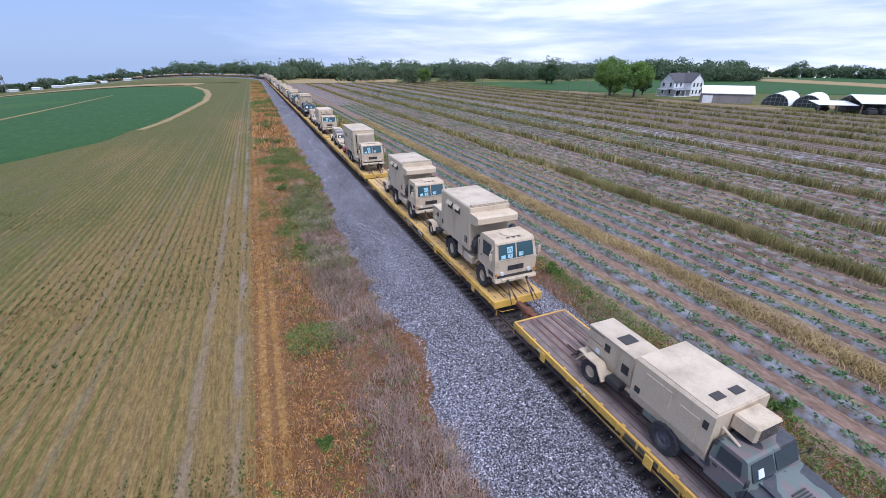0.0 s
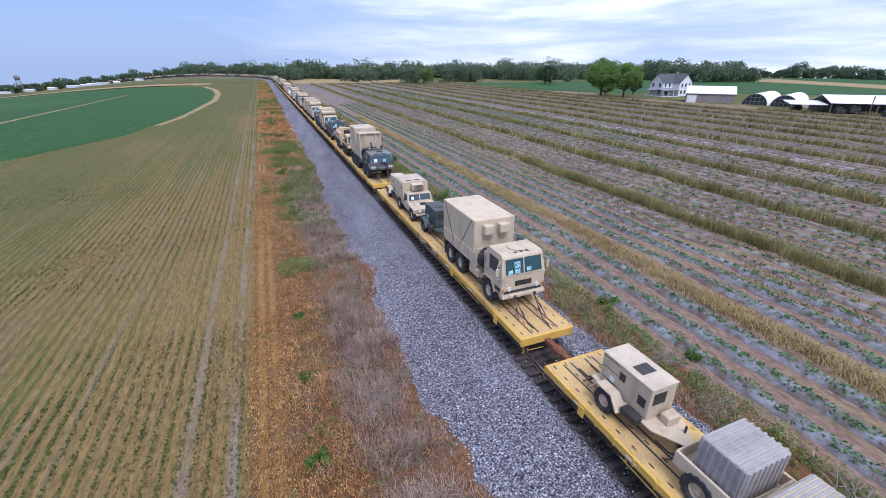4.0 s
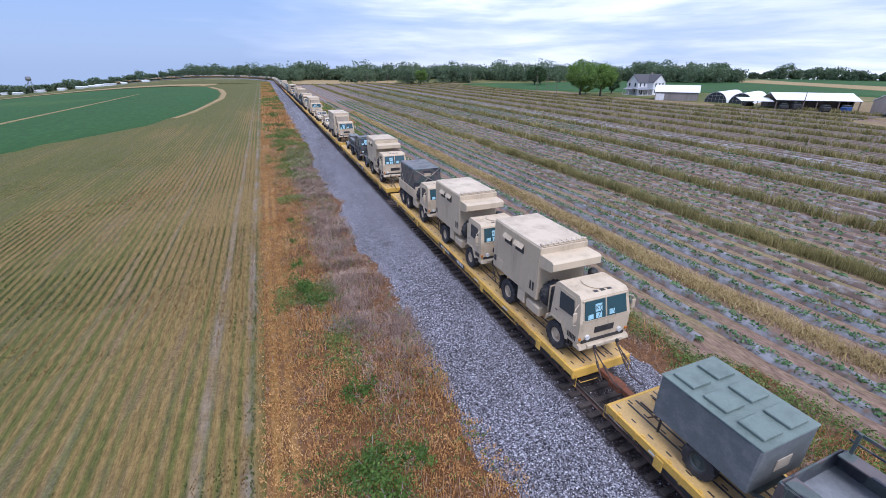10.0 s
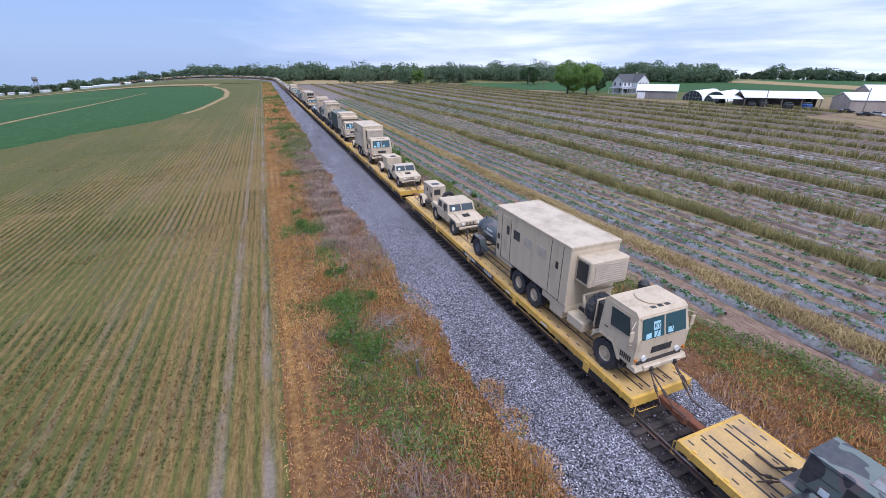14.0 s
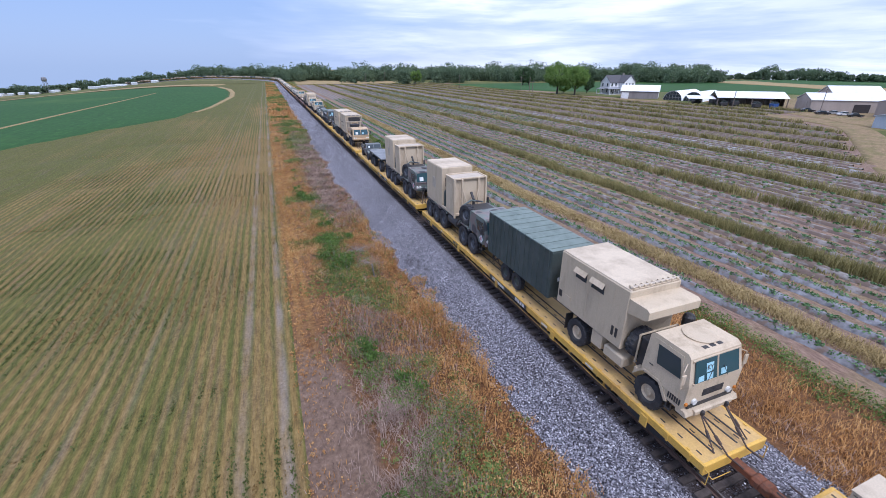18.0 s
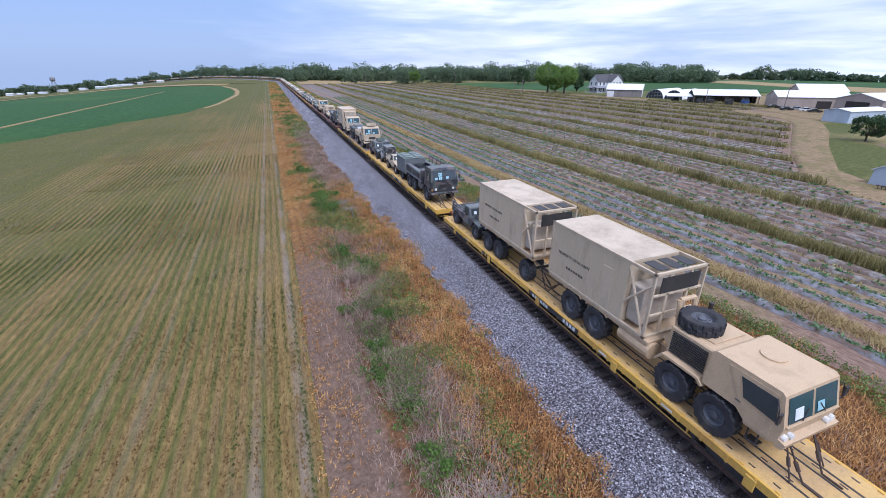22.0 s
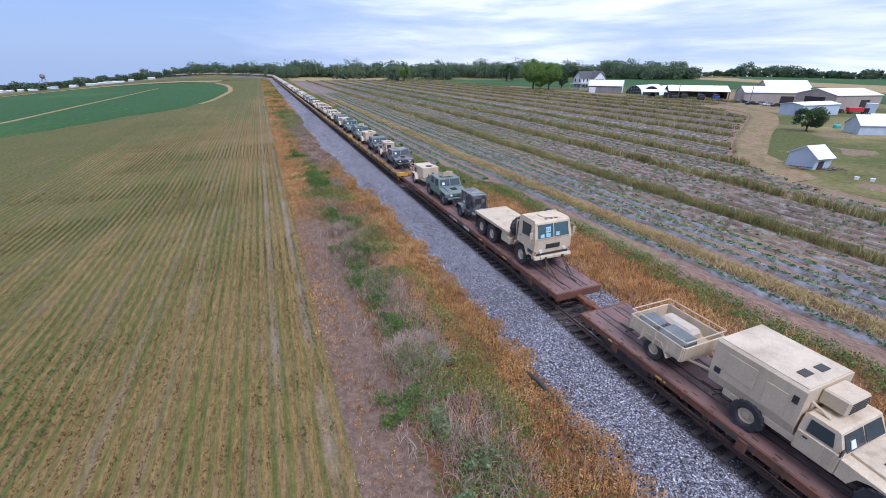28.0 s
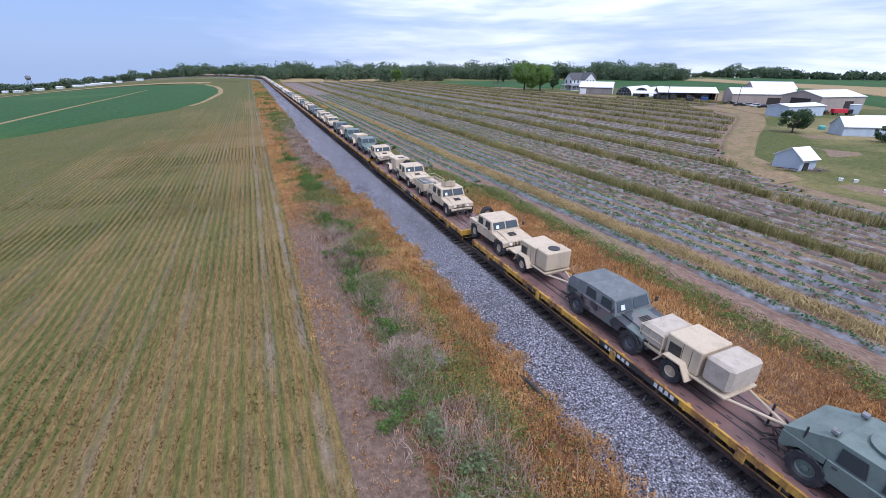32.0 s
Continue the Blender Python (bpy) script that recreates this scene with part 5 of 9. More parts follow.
# ---- cab-over truck ----
def truck_cab(th, paint, glass_m, hatch="round", turret=False, placard=True):
    tp = taper_fn(1.95, 0.075)
    prof = [(-1.22, 0.95), (-1.32, 1.08), (-1.34, 1.9), (-1.12, 2.82), (-0.98, 2.94), (0.28, 2.94), (0.42, 2.8), (0.46, 1.2), (0.74, 1.2), (0.74, 1.0), (0.66, 1.0), (0.6, 1.14), (0.38, 1.34), (-0.38, 1.34), (-0.6, 1.14), (-0.68, 0.95)]
    part("cab", Form().prism(prof, -1.2, 1.2, tp), paint, th)
    # windscreen in two panes
    for x0, x1 in ((-1.0, -0.035), (0.035, 1.0)):
        pane = Form().quad((x1, -1.345, 2.0), (x0, -1.345, 2.0), (x0 * 0.96, -1.165, 2.74), (x1 * 0.96, -1.165, 2.74), -0.02)
        part("windscreen", pane, glass_m, th, "dark reflective windscreen pane")
    f = Form()
    for z in (1.99, 2.75):
        yy = -1.352 + (z - 2.0) * 0.243
        f.box(-1.05, 1.05, yy - 0.012, yy + 0.03, z - 0.03, z + 0.03)
    f.rod((0, -1.36, 2.0), (0, -1.18, 2.75), 0.03, 5)
    part("windscreen_frame", f, paint, th)
    f = Form()
    for s in (-0.45, 0.45):
        f.rod((s, -1.37, 1.99), (s * 0.55, -1.31, 2.38), 0.012, 4)
    part("wipers", f, BLACK, th)
    for s in (-1, 1):
        def at(z, y, out=0.012):
            return (s * (1.2 * tp(z) + out), y, z)
        flip = 1 if s > 0 else -1
        q = (at(1.32, -1.1), at(1.32, 0.3), at(2.8, 0.2), at(2.8, -0.9))
        door = part("door", Form().quad(*(q if s > 0 else (q[1], q[0], q[3], q[2])), 0.012), paint, th)
        for ya, yb in ((-1.02, 0.02),):
            q = (at(2.02, ya, 0.026), at(1.98, yb - 0.12, 0.026), at(2.66, yb, 0.026), at(2.66, ya + 0.2, 0.026))
            part("door_window", Form().quad(*(q if s > 0 else (q[1], q[0], q[3], q[2])), 0.008), GLASS, door, "dark side window")
        part("door_handle", Form().box(*sorted((s * 1.22, s * 1.25)), 0.0, 0.16, 1.78, 1.82, 0.01), BLACK, door)
        f = Form().pipe([(s * 1.18, -1.12, 1.75), (s * 1.42, -1.22, 1.85), (s * 1.42, -1.2, 2.5), (s * 1.14, -1.06, 2.62)], 0.018, 5).box(*sorted((s * 1.32, s * 1.5)), -1.26, -1.2, 2.0, 2.4, 0.02)
        part("mirror", f, paint, th)
        f = Form().prism([(-0.66, 0.85), (-0.42, 1.2), (-0.3, 1.36), (0.3, 1.36), (0.5, 1.2), (0.74, 0.9), (0.74, 0.98), (0.54, 1.27), (0.34, 1.43), (-0.34, 1.43), (-0.52, 1.27), (-0.76, 0.88)], *sorted((s * 0.85, s * 1.24)))
        part("mudguard", f, paint, th)
        part("headlight", Form().lathe([(0.001, 0.0), (0.1, 0.0), (0.11, 0.05), (0.11, 0.12)], (s * 0.78, -1.40, 1.24), "y", 12), LAMP, th, "round headlight")
        part("indicator", Form().box(*sorted((s * 1.06, s * 1.17)), -1.38, -1.3, 1.16, 1.28, 0.02), AMBER, th, "amber indicator lamp")
        part("step", Form().box(*sorted((s * 0.95, s * 1.22)), -0.95, -0.7, 0.62, 0.68, 0.01).box(*sorted((s * 1.15, s * 1.19)), -0.93, -0.89, 0.62, 1.0).box(*sorted((s * 1.15, s * 1.19)), -0.76, -0.72, 0.62, 1.0), BLACK, th)
    f = Form()
    for q in range(6):
        f.box(-1.216, -1.19, -1.2 + q * 0.085, -1.15 + q * 0.085, 1.08, 1.3)
    part("side_louvres", f, BLACK, th, "dark upright louvres ahead of the wheel")
    f = Form()
    f.box(-0.46, 0.46, -1.35, -1.33, 1.36, 1.62)
    for q in range(4):
        f.box(-0.44, 0.44, -1.362, -1.33, 1.385 + q * 0.06, 1.405 + q * 0.06)
    part("grille", f, BLACK, th, "dark slatted grille")
    f = Form().prism([(-1.48, 0.8), (-1.54, 0.84), (-1.54, 0.96), (-1.48, 1.0), (-1.3, 1.0), (-1.3, 0.8)], -0.85, 0.85)
    f.prism([(-1.48, 0.8), (-1.5, 0.84), (-1.42, 0.98), (-1.1, 1.0), (-1.1, 0.82)], -1.2, -0.84).prism([(-1.48, 0.8), (-1.5, 0.84), (-1.42, 0.98), (-1.1, 1.0), (-1.1, 0.82)], 0.84, 1.2)
    part("bumper", f, paint, th)
    # a black strip stands in for the shade between bumper and cab
    part("bumper_gap", Form().box(-1.02, 1.02, -1.36, -1.3, 1.01, 1.13), BLACK, th, "black strip painted as the shade above the bumper")
    f = Form()
    for s in (-0.55, 0.55):
        f.box(s - 0.06, s + 0.06, -1.64, -1.52, 0.82, 0.98, 0.03)
    part("tow_hooks", f, BLACK, th)
    if placard:
        def screen(x, z):
            return (x, -1.376 + (z - 2.0) * 0.243, z)
        pl = part("placard", Form().quad(screen(-0.2, 2.3), screen(-0.52, 2.3), screen(-0.52, 2.6), screen(-0.2, 2.6), -0.004), PAPER_BLUE, th, "pale blue paper placard behind the windscreen")
        ky = part("lettering", KY_WORDS, None, pl, "dark letters")
        ky.matrix_basis = Matrix.Translation((-0.36, -1.279, 2.45)) @ Matrix.Rotation(radians(76.3), 4, "X")
        part("placard", Form().quad(screen(-0.22, 2.05), screen(-0.5, 2.05), screen(-0.5, 2.26), screen(-0.22, 2.26), -0.004), PAPER_BLUE, th, "pale blue paper placard behind the windscreen")
        part("placard", Form().quad(screen(-0.62, 2.06), screen(-0.88, 2.04), screen(-0.86, 2.22), screen(-0.62, 2.24), -0.004), PAPER_BLUE, th, "pale blue paper placard behind the windscreen")
        part("placard", Form().quad(screen(0.4, 2.08), screen(0.14, 2.08), screen(0.14, 2.28), screen(0.4, 2.28), -0.004), PAPER_BLUE, th, "pale blue paper placard behind the windscreen")
    if hatch == "round":
        part("roof_ring", Form().lathe([(0.5, 2.94), (0.52, 2.985), (0.44, 3.0), (0.001, 2.995)], (0.12, -0.35, 0), "z", 22), paint, th)
    elif hatch == "hole":
        part("roof_ring", Form().lathe([(0.4, 2.945), (0.58, 2.945), (0.6, 3.03), (0.5, 3.05), (0.44, 3.02), (0.4, 2.95)], (0.1, -0.3, 0), "z", 22), paint, th)
        # a flat black disc paints the shade of the cab's inside
        part("hatch_opening", Form().lathe([(0.43, 2.95), (0.001, 2.955)], (0.1, -0.3, 0), "z", 22), BLACK, th, "black disc painted as the shade in the open roof hatch")
    f = Form()
    for q in (-0.3, 0.02, 0.34):
        f.box(q - 0.1, q + 0.1, -0.98, -0.84, 2.935, 2.955, 0.008)
    part("roof_plates", f, BLACK if hatch != "none" else paint, th)
    if turret:
        f = Form().lathe([(0.62, 2.98), (0.64, 3.1), (0.56, 3.12), (0.55, 3.0)], (0.1, -0.3, 0), "z", 22)
        f.box(-0.5, 0.7, -0.98, -0.93, 3.08, 3.5, 0.02).box(-0.55, -0.5, -0.9, -0.3, 3.08, 3.45, 0.02).rod((0.1, -0.9, 3.3), (0.1, -1.7, 3.36), 0.04, 6)
        part("gun_shield", f, paint, th, "armoured roof gun shield")
    part("radiator", Form().box(-0.9, 0.9, 0.5, 0.95, 1.0, 2.3, 0.04).box(-0.7, 0.7, 0.95, 1.0, 1.1, 2.2), BLACK, th)
    part("air_cleaner", Form().lathe([(0.001, 2.35), (0.19, 2.35), (0.21, 2.45), (0.21, 2.8), (0.14, 2.9), (0.001, 2.92)], (1.0, 0.72, 0), "z", 14).rod((1.0, 0.72, 1.0), (1.0, 0.72, 2.4), 0.09, 8), BLACK, th, "black air intake")
    chains(th, -1.5, 0.85, -1)


def truck_frame(th, axles, rear, paint, r=0.6, w=0.42):
    f = Form()
    for s in (-0.42, 0.42):
        f.box(s - 0.06, s + 0.06, -1.2, rear, 0.86, 1.12, 0.01)
    for yy in (0.8, 2.0, rear - 0.2):
        f.box(-0.42, 0.42, yy - 0.06, yy + 0.06, 0.88, 1.08)
    part("frame", f, BLACK, th)
    for yy in axles:
        part("axle", Form().rod((-0.9, yy, r), (0.9, yy, r), 0.1, 8).lathe([(0.001, -0.2), (0.2, -0.1), (0.24, 0), (0.2, 0.1), (0.001, 0.2)], (0.05, yy, r), "y", 10), BLACK, th)
        for s in (-1, 1):
            wheel(th, s * 1.0, yy, r, w, paint)
    for s in (-1, 1):
        part("fuel_tank" if s < 0 else "battery_box", Form().box(*sorted((s * 0.55, s * 1.16)), 1.3, 2.35, 0.62, 1.1, 0.06), paint, th)
    part("spare_carrier", Form().pipe([(-0.9, 1.0, 1.1), (-0.9, 1.0, 2.3), (0.9, 1.0, 2.3), (0.9, 1.0, 1.1)], 0.04, 6), paint, th)
    sp = wheel(th, 0, 1.12, r, w * 0.85, paint)
    sp.location = (-0.55, 1.2, 1.78)
    sp.rotation_euler = (0, 0, radians(90))


def van_truck(name, label):
    """A four-wheeled truck with a box van body."""
    th = thing(name, label, "military truck")
    truck_frame(th, (0, 3.9), 5.2, TAN, 0.6, 0.42)
    truck_cab(th, TAN, GLASS_TEAL)
    van = part("van_body", Form().box(-1.22, 1.22, 1.5, 5.42, 1.38, 3.86, 0.035), TAN_PALE, th)
    part("roof", Form().box(-1.19, 1.19, 1.53, 5.39, 3.86, 3.9, 0.015), TAN_ROOF, van)
    part("roof_overhang", Form().prism([(1.5, 3.0), (0.72, 3.12), (0.6, 3.2), (0.6, 3.5), (0.72, 3.58), (1.5, 3.58)], -1.2, 1.2), TAN_PALE, van)
    part("awning_roll", Form().rod((-1.15, 1.62, 3.95), (1.15, 1.62, 3.95), 0.05, 7), CANVAS, van)
    f = Form()
    for q in range(9):
        f.box(-1.1 + q * 0.26, -1.02 + q * 0.26, 1.52, 1.75, 3.9, 4.0, 0.01)
    f.box(-1.12, 1.12, 1.52, 1.6, 3.895, 3.915)
    part("awning_rail", f, TAN, van)
    for ya, yb in ((4.38, 3.72), (3.42, 2.72)):
        part("window", Form().box(-1.232, -1.215, yb, ya, 3.1, 3.52), GLASS, van, "dark van window")
        part("window_flap", Form().quad((-1.235, yb - 0.03, 3.55), (-1.235, ya + 0.03, 3.55), (-1.36, ya + 0.03, 3.36), (-1.36, yb - 0.03, 3.36), 0.015), TAN, van)
    part("rear_door", Form().box(-0.5, 0.5, 5.42, 5.44, 1.45, 3.4, 0.005), TAN, van)
    f = Form().box(-1.235, -1.215, 5.1, 5.3, 1.75, 2.05).box(-1.235, -1.215, 1.95, 2.06, 1.75, 2.15).box(-1.235, -1.215, 1.75, 1.86, 1.75, 2.15)
    part("vent_panels", f, BLACK, van, "small dark vent panels")
    part("door_hatch", Form().box(-1.235, -1.215, 4.5, 5.05, 1.5, 2.0, 0.004), TAN, van)
    f = Form()
    for yy in (2.2, 2.9, 3.6, 4.3, 5.0):
        f.box(-1.226, -1.216, yy - 0.01, yy + 0.01, 1.42, 3.82)
    part("panel_seams", f, TAN, van)
    part("stowage_box", Form().box(-1.18, -0.6, 2.45, 3.05, 0.7, 1.35, 0.03), TAN, th)
    for s in (-1, 1):
        part("mudflap", Form().box(*sorted((s * 0.8, s * 1.2)), 4.66, 4.69, 0.35, 1.1), BLACK, th)
    return th


def long_van_truck(name, label):
    """A six-wheeled truck with a long workshop van."""
    th = thing(name, label, "military truck")
    truck_frame(th, (0, 4.75, 6.12), 8.2, TAN, 0.6, 0.42)
    truck_cab(th, TAN, GLASS_TEAL)
    van = part("van_body", Form().box(-1.24, 1.24, 2.42, 8.45, 1.25, 3.9, 0.035), TAN_PALE, th)
    part("roof", Form().box(-1.21, 1.21, 2.45, 8.42, 3.9, 3.94, 0.015), TAN_ROOF, van)
    f = Form().box(-1.26, 1.26, 2.4, 2.5, 3.82, 3.97, 0.02).box(-1.26, 1.26, 8.38, 8.47, 3.82, 3.97, 0.02).box(-1.265, -1.2, 2.45, 8.42, 3.85, 3.965, 0.015).box(1.2, 1.265, 2.45, 8.42, 3.85, 3.965, 0.015)
    part("roof_rim", f, TAN, van)
    part("skirt", Form().box(-1.2, 1.2, 2.42, 4.1, 0.95, 1.25, 0.02), TAN_PALE, van)
    part("skirt", Form().box(-1.2, 1.2, 6.8, 8.45, 1.05, 1.25, 0.02), TAN_PALE, van)
    part("air_conditioner", Form().box(-0.95, 0.95, 1.55, 2.42, 2.5, 3.62, 0.05), TAN, van)
    f = Form().box(-0.75, 0.75, 1.535, 1.56, 2.62, 3.5)
    part("ac_grille", f, CANVAS, van)
    f = Form()
    for q in range(9):
        f.box(-0.72, 0.72, 1.52, 1.54, 2.66 + q * 0.095, 2.7 + q * 0.095)
    part("ac_slats", f, TAN_ROOF, van)
    part("ac_side_grille", Form().box(-0.962, -0.948, 1.68, 2.3, 2.65, 3.48), BLACK, van, "dark side grille")
    for k, (yb, ya) in enumerate(((4.0, 4.72), (5.1, 5.8), (6.2, 6.75), (7.15, 7.4))):
        part("window", Form().box(-1.256, -1.235, yb, ya, 2.75, 3.2), GLASS if k in (2, 3) else CANVAS, van, "dark van window" if k in (2, 3) else "closed tan window shutter")
    f = Form()
    for ya, yb, za, zb in ((7.0, 7.02, 1.3, 3.7), (7.9, 7.92, 1.3, 3.7), (2.9, 2.92, 1.3, 3.8), (3.7, 3.72, 1.3, 3.8), (2.9, 7.92, 1.3, 1.32)):
        f.box(-1.252, -1.238, ya, yb, za, zb)
    part("door_seams", f, BLACK, van)
    part("side_door", Form().box(-1.252, -1.238, 7.06, 7.86, 1.4, 3.6, 0.004), TAN, van)
    f = Form().box(-1.255, -1.235, 3.15, 3.32, 2.7, 3.0).box(-1.255, -1.235, 8.1, 8.32, 2.2, 2.5).box(-1.255, -1.235, 8.1, 8.32, 1.6, 1.9)
    part("vent_panels", f, BLACK, van, "small dark vent panels")
    part("stowage_box", Form().box(-1.18, -0.6, 2.6, 3.5, 0.55, 0.98, 0.03), TAN, th)
    part("crane_post", Form().pipe([(-0.8, 1.5, 1.1), (-0.8, 1.9, 2.0), (0.7, 1.9, 2.1)], 0.06, 7), TAN, th)
    for s in (-1, 1):
        part("mudflap", Form().box(*sorted((s * 0.8, s * 1.2)), 6.85, 6.88, 0.35, 1.1), BLACK, th)
    return th


def cargo_truck(name, label, paint, axles, rear, load="none", hatch="round", turret=False, bed_paint=None, glass_m=None, bows=False):
    """A truck with a drop-side cargo bed, a flat bed, or a shelter on the bed."""
    th = thing(name, label, "military truck")
    bp = bed_paint or paint
    truck_frame(th, axles, rear - 0.2, paint)
    truck_cab(th, paint, glass_m or GLASS_TEAL, hatch, turret)
    bed = part("bed", Form().box(-1.22, 1.22, 1.42, rear, 1.3, 1.46, 0.02), ALU if load in ("none", "flat") and paint is CAMO else bp, th, "scuffed bed floor")
    if load != "flat":
        n = 3 if rear > 5.5 else 2
        step = (rear - 1.45) / n
        for s in (-1, 1):
            for q in range(n):
                x0, x1 = sorted((s * 1.17, s * 1.22))
                f = Form().box(x0, x1, 1.45 + q * step + 0.02, 1.45 + (q + 1) * step - 0.02, 1.46, 2.02, 0.012)
                for k in range(4):
                    yy = 1.45 + q * step + (k + 0.5) * step / 4
                    f.box(*sorted((s * 1.2, s * 1.245)), yy - 0.03, yy + 0.03, 1.48, 2.0, 0.008)
                part("drop_side", f, bp, th)
        part("headboard", Form().box(-1.2, 1.2, 1.42, 1.48, 1.46, 2.3, 0.015), bp, th)
        part("tailgate", Form().box(-1.2, 1.2, rear - 0.05, rear, 1.46, 2.02, 0.015), bp, th)
        if load == "none":
            for s in (-1, 1):
                part("bench", Form().box(*sorted((s * 0.8, s * 1.2)), 1.55, rear - 0.1, 2.03, 2.09, 0.015), bp, th, "folded slatted bench along the side")
            f = Form()
            f.box(1.16, 1.2, 1.5, rear - 0.05, 2.62, 2.72, 0.01).box(1.16, 1.2, 1.5, rear - 0.05, 2.36, 2.42, 0.01)
            for k in range(5):
                yy = 1.6 + k * (rear - 1.8) / 4
                f.box(1.12, 1.17, yy - 0.04, yy + 0.04, 2.0, 2.72, 0.01)
            part("stake_side", f, bp, th)
            part("front_rail", Form().box(-1.16, 1.16, 1.44, 1.48, 2.5, 2.62, 0.01).box(-1.16, -1.1, 1.44, 1.48, 2.25, 2.6).box(1.1, 1.16, 1.44, 1.48, 2.25, 2.6), bp, th)
            part("folded_panel", Form().quad((-0.9, 1.9, 1.5), (-0.2, 1.9, 1.5), (-0.2, 2.6, 1.75), (-0.9, 2.6, 1.75), 0.03), ALU, th, "light panel lying in the bed")
    f = Form()
    for yy in axles[1:]:
        f.box(-1.2, -0.75, yy - 0.72, yy + 0.72, 1.26, 1.3, 0.01).box(0.75, 1.2, yy - 0.72, yy + 0.72, 1.26, 1.3, 0.01)
    part("mudguard", f, paint, th)
    part("stowage_box", Form().box(-1.15, -0.6, 1.5, 2.3, 0.68, 1.25, 0.03), paint, th)
    for s in (-1, 1):
        part("mudflap", Form().box(*sorted((s * 0.8, s * 1.2)), axles[-1] + 0.75, axles[-1] + 0.78, 0.3, 1.2), BLACK, th)
    if load == "shelter":
        sh = part("shelter", Form().prism_y([(-1.05, 1.5), (1.05, 1.5), (1.12, 2.2), (1.08, 3.42), (1.02, 3.5), (-1.02, 3.5), (-1.08, 3.42), (-1.12, 2.2)], 2.0, rear - 0.25), CAMO, th, "camouflage-painted shelter")
        f = Form()
        for s in (-1, 1):
            f.rod((s * 1.15, 2.0, 3.5), (s * 1.2, 3.3, 2.05), 0.015, 4).rod((s * 1.15, rear - 0.3, 3.5), (s * 1.2, rear - 1.4, 2.05), 0.015, 4)
        f.rod((-1.0, 1.97, 3.45), (1.1, 1.6, 2.1), 0.015, 4).rod((1.0, 1.97, 3.45), (-1.1, 1.6, 2.1), 0.015, 4)
        part("lashing", f, CANVAS, th, "pale lashing straps")
        part("vent_panels", Form().box(-0.25, 0.25, 1.985, 2.0, 2.9, 3.15), TAN, sh)
    if load == "box":
        bx = part("shelter", Form().box(-1.2, 1.2, 1.75, rear + 0.1, 1.48, 3.75, 0.04), TAN_PALE, th, "tan box shelter")
        f = Form().box(-0.75, -0.15, 1.35, 1.75, 3.0, 3.5, 0.04).box(0.15, 0.75, 1.35, 1.75, 3.0, 3.5, 0.04)
        part("air_conditioner", f, TAN, bx)
        f = Form()
        f.rod((-1.22, 2.0, 3.75), (-1.22, 3.6, 1.6), 0.014, 4).rod((-1.22, rear - 0.2, 3.75), (-1.22, rear - 1.6, 1.6), 0.014, 4)
        part("lashing", f, BLACK, bx, "dark lashing straps")
        part("corner_posts", Form().box(-1.21, -1.15, 1.74, 1.8, 1.48, 3.76).box(1.15, 1.21, 1.74, 1.8, 1.48, 3.76), TAN, bx)
    if load == "cargo":
        for x0, x1, y0, y1, z1 in ((-0.9, 0.1, 1.7, 2.7, 2.35), (0.2, 0.95, 1.9, 2.9, 2.2), (-0.8, 0.6, 3.0, 3.9, 2.15), (-0.5, 0.9, 4.0, 4.8, 2.05)):
            part("cargo_crate", Form().box(x0, x1, y0, y1, 1.46, z1, 0.06), CANVAS if x0 < -0.6 else TAN_WARM, th, "covered cargo in the bed")
        part("cargo_rack", Form().pipe([(-0.2, 4.0, 2.1), (-0.2, 4.8, 2.2), (0.5, 4.8, 2.2), (0.5, 4.0, 2.1), (-0.2, 4.0, 2.1)], 0.04, 5), WHITE, th, "white frame on the load")
    return th


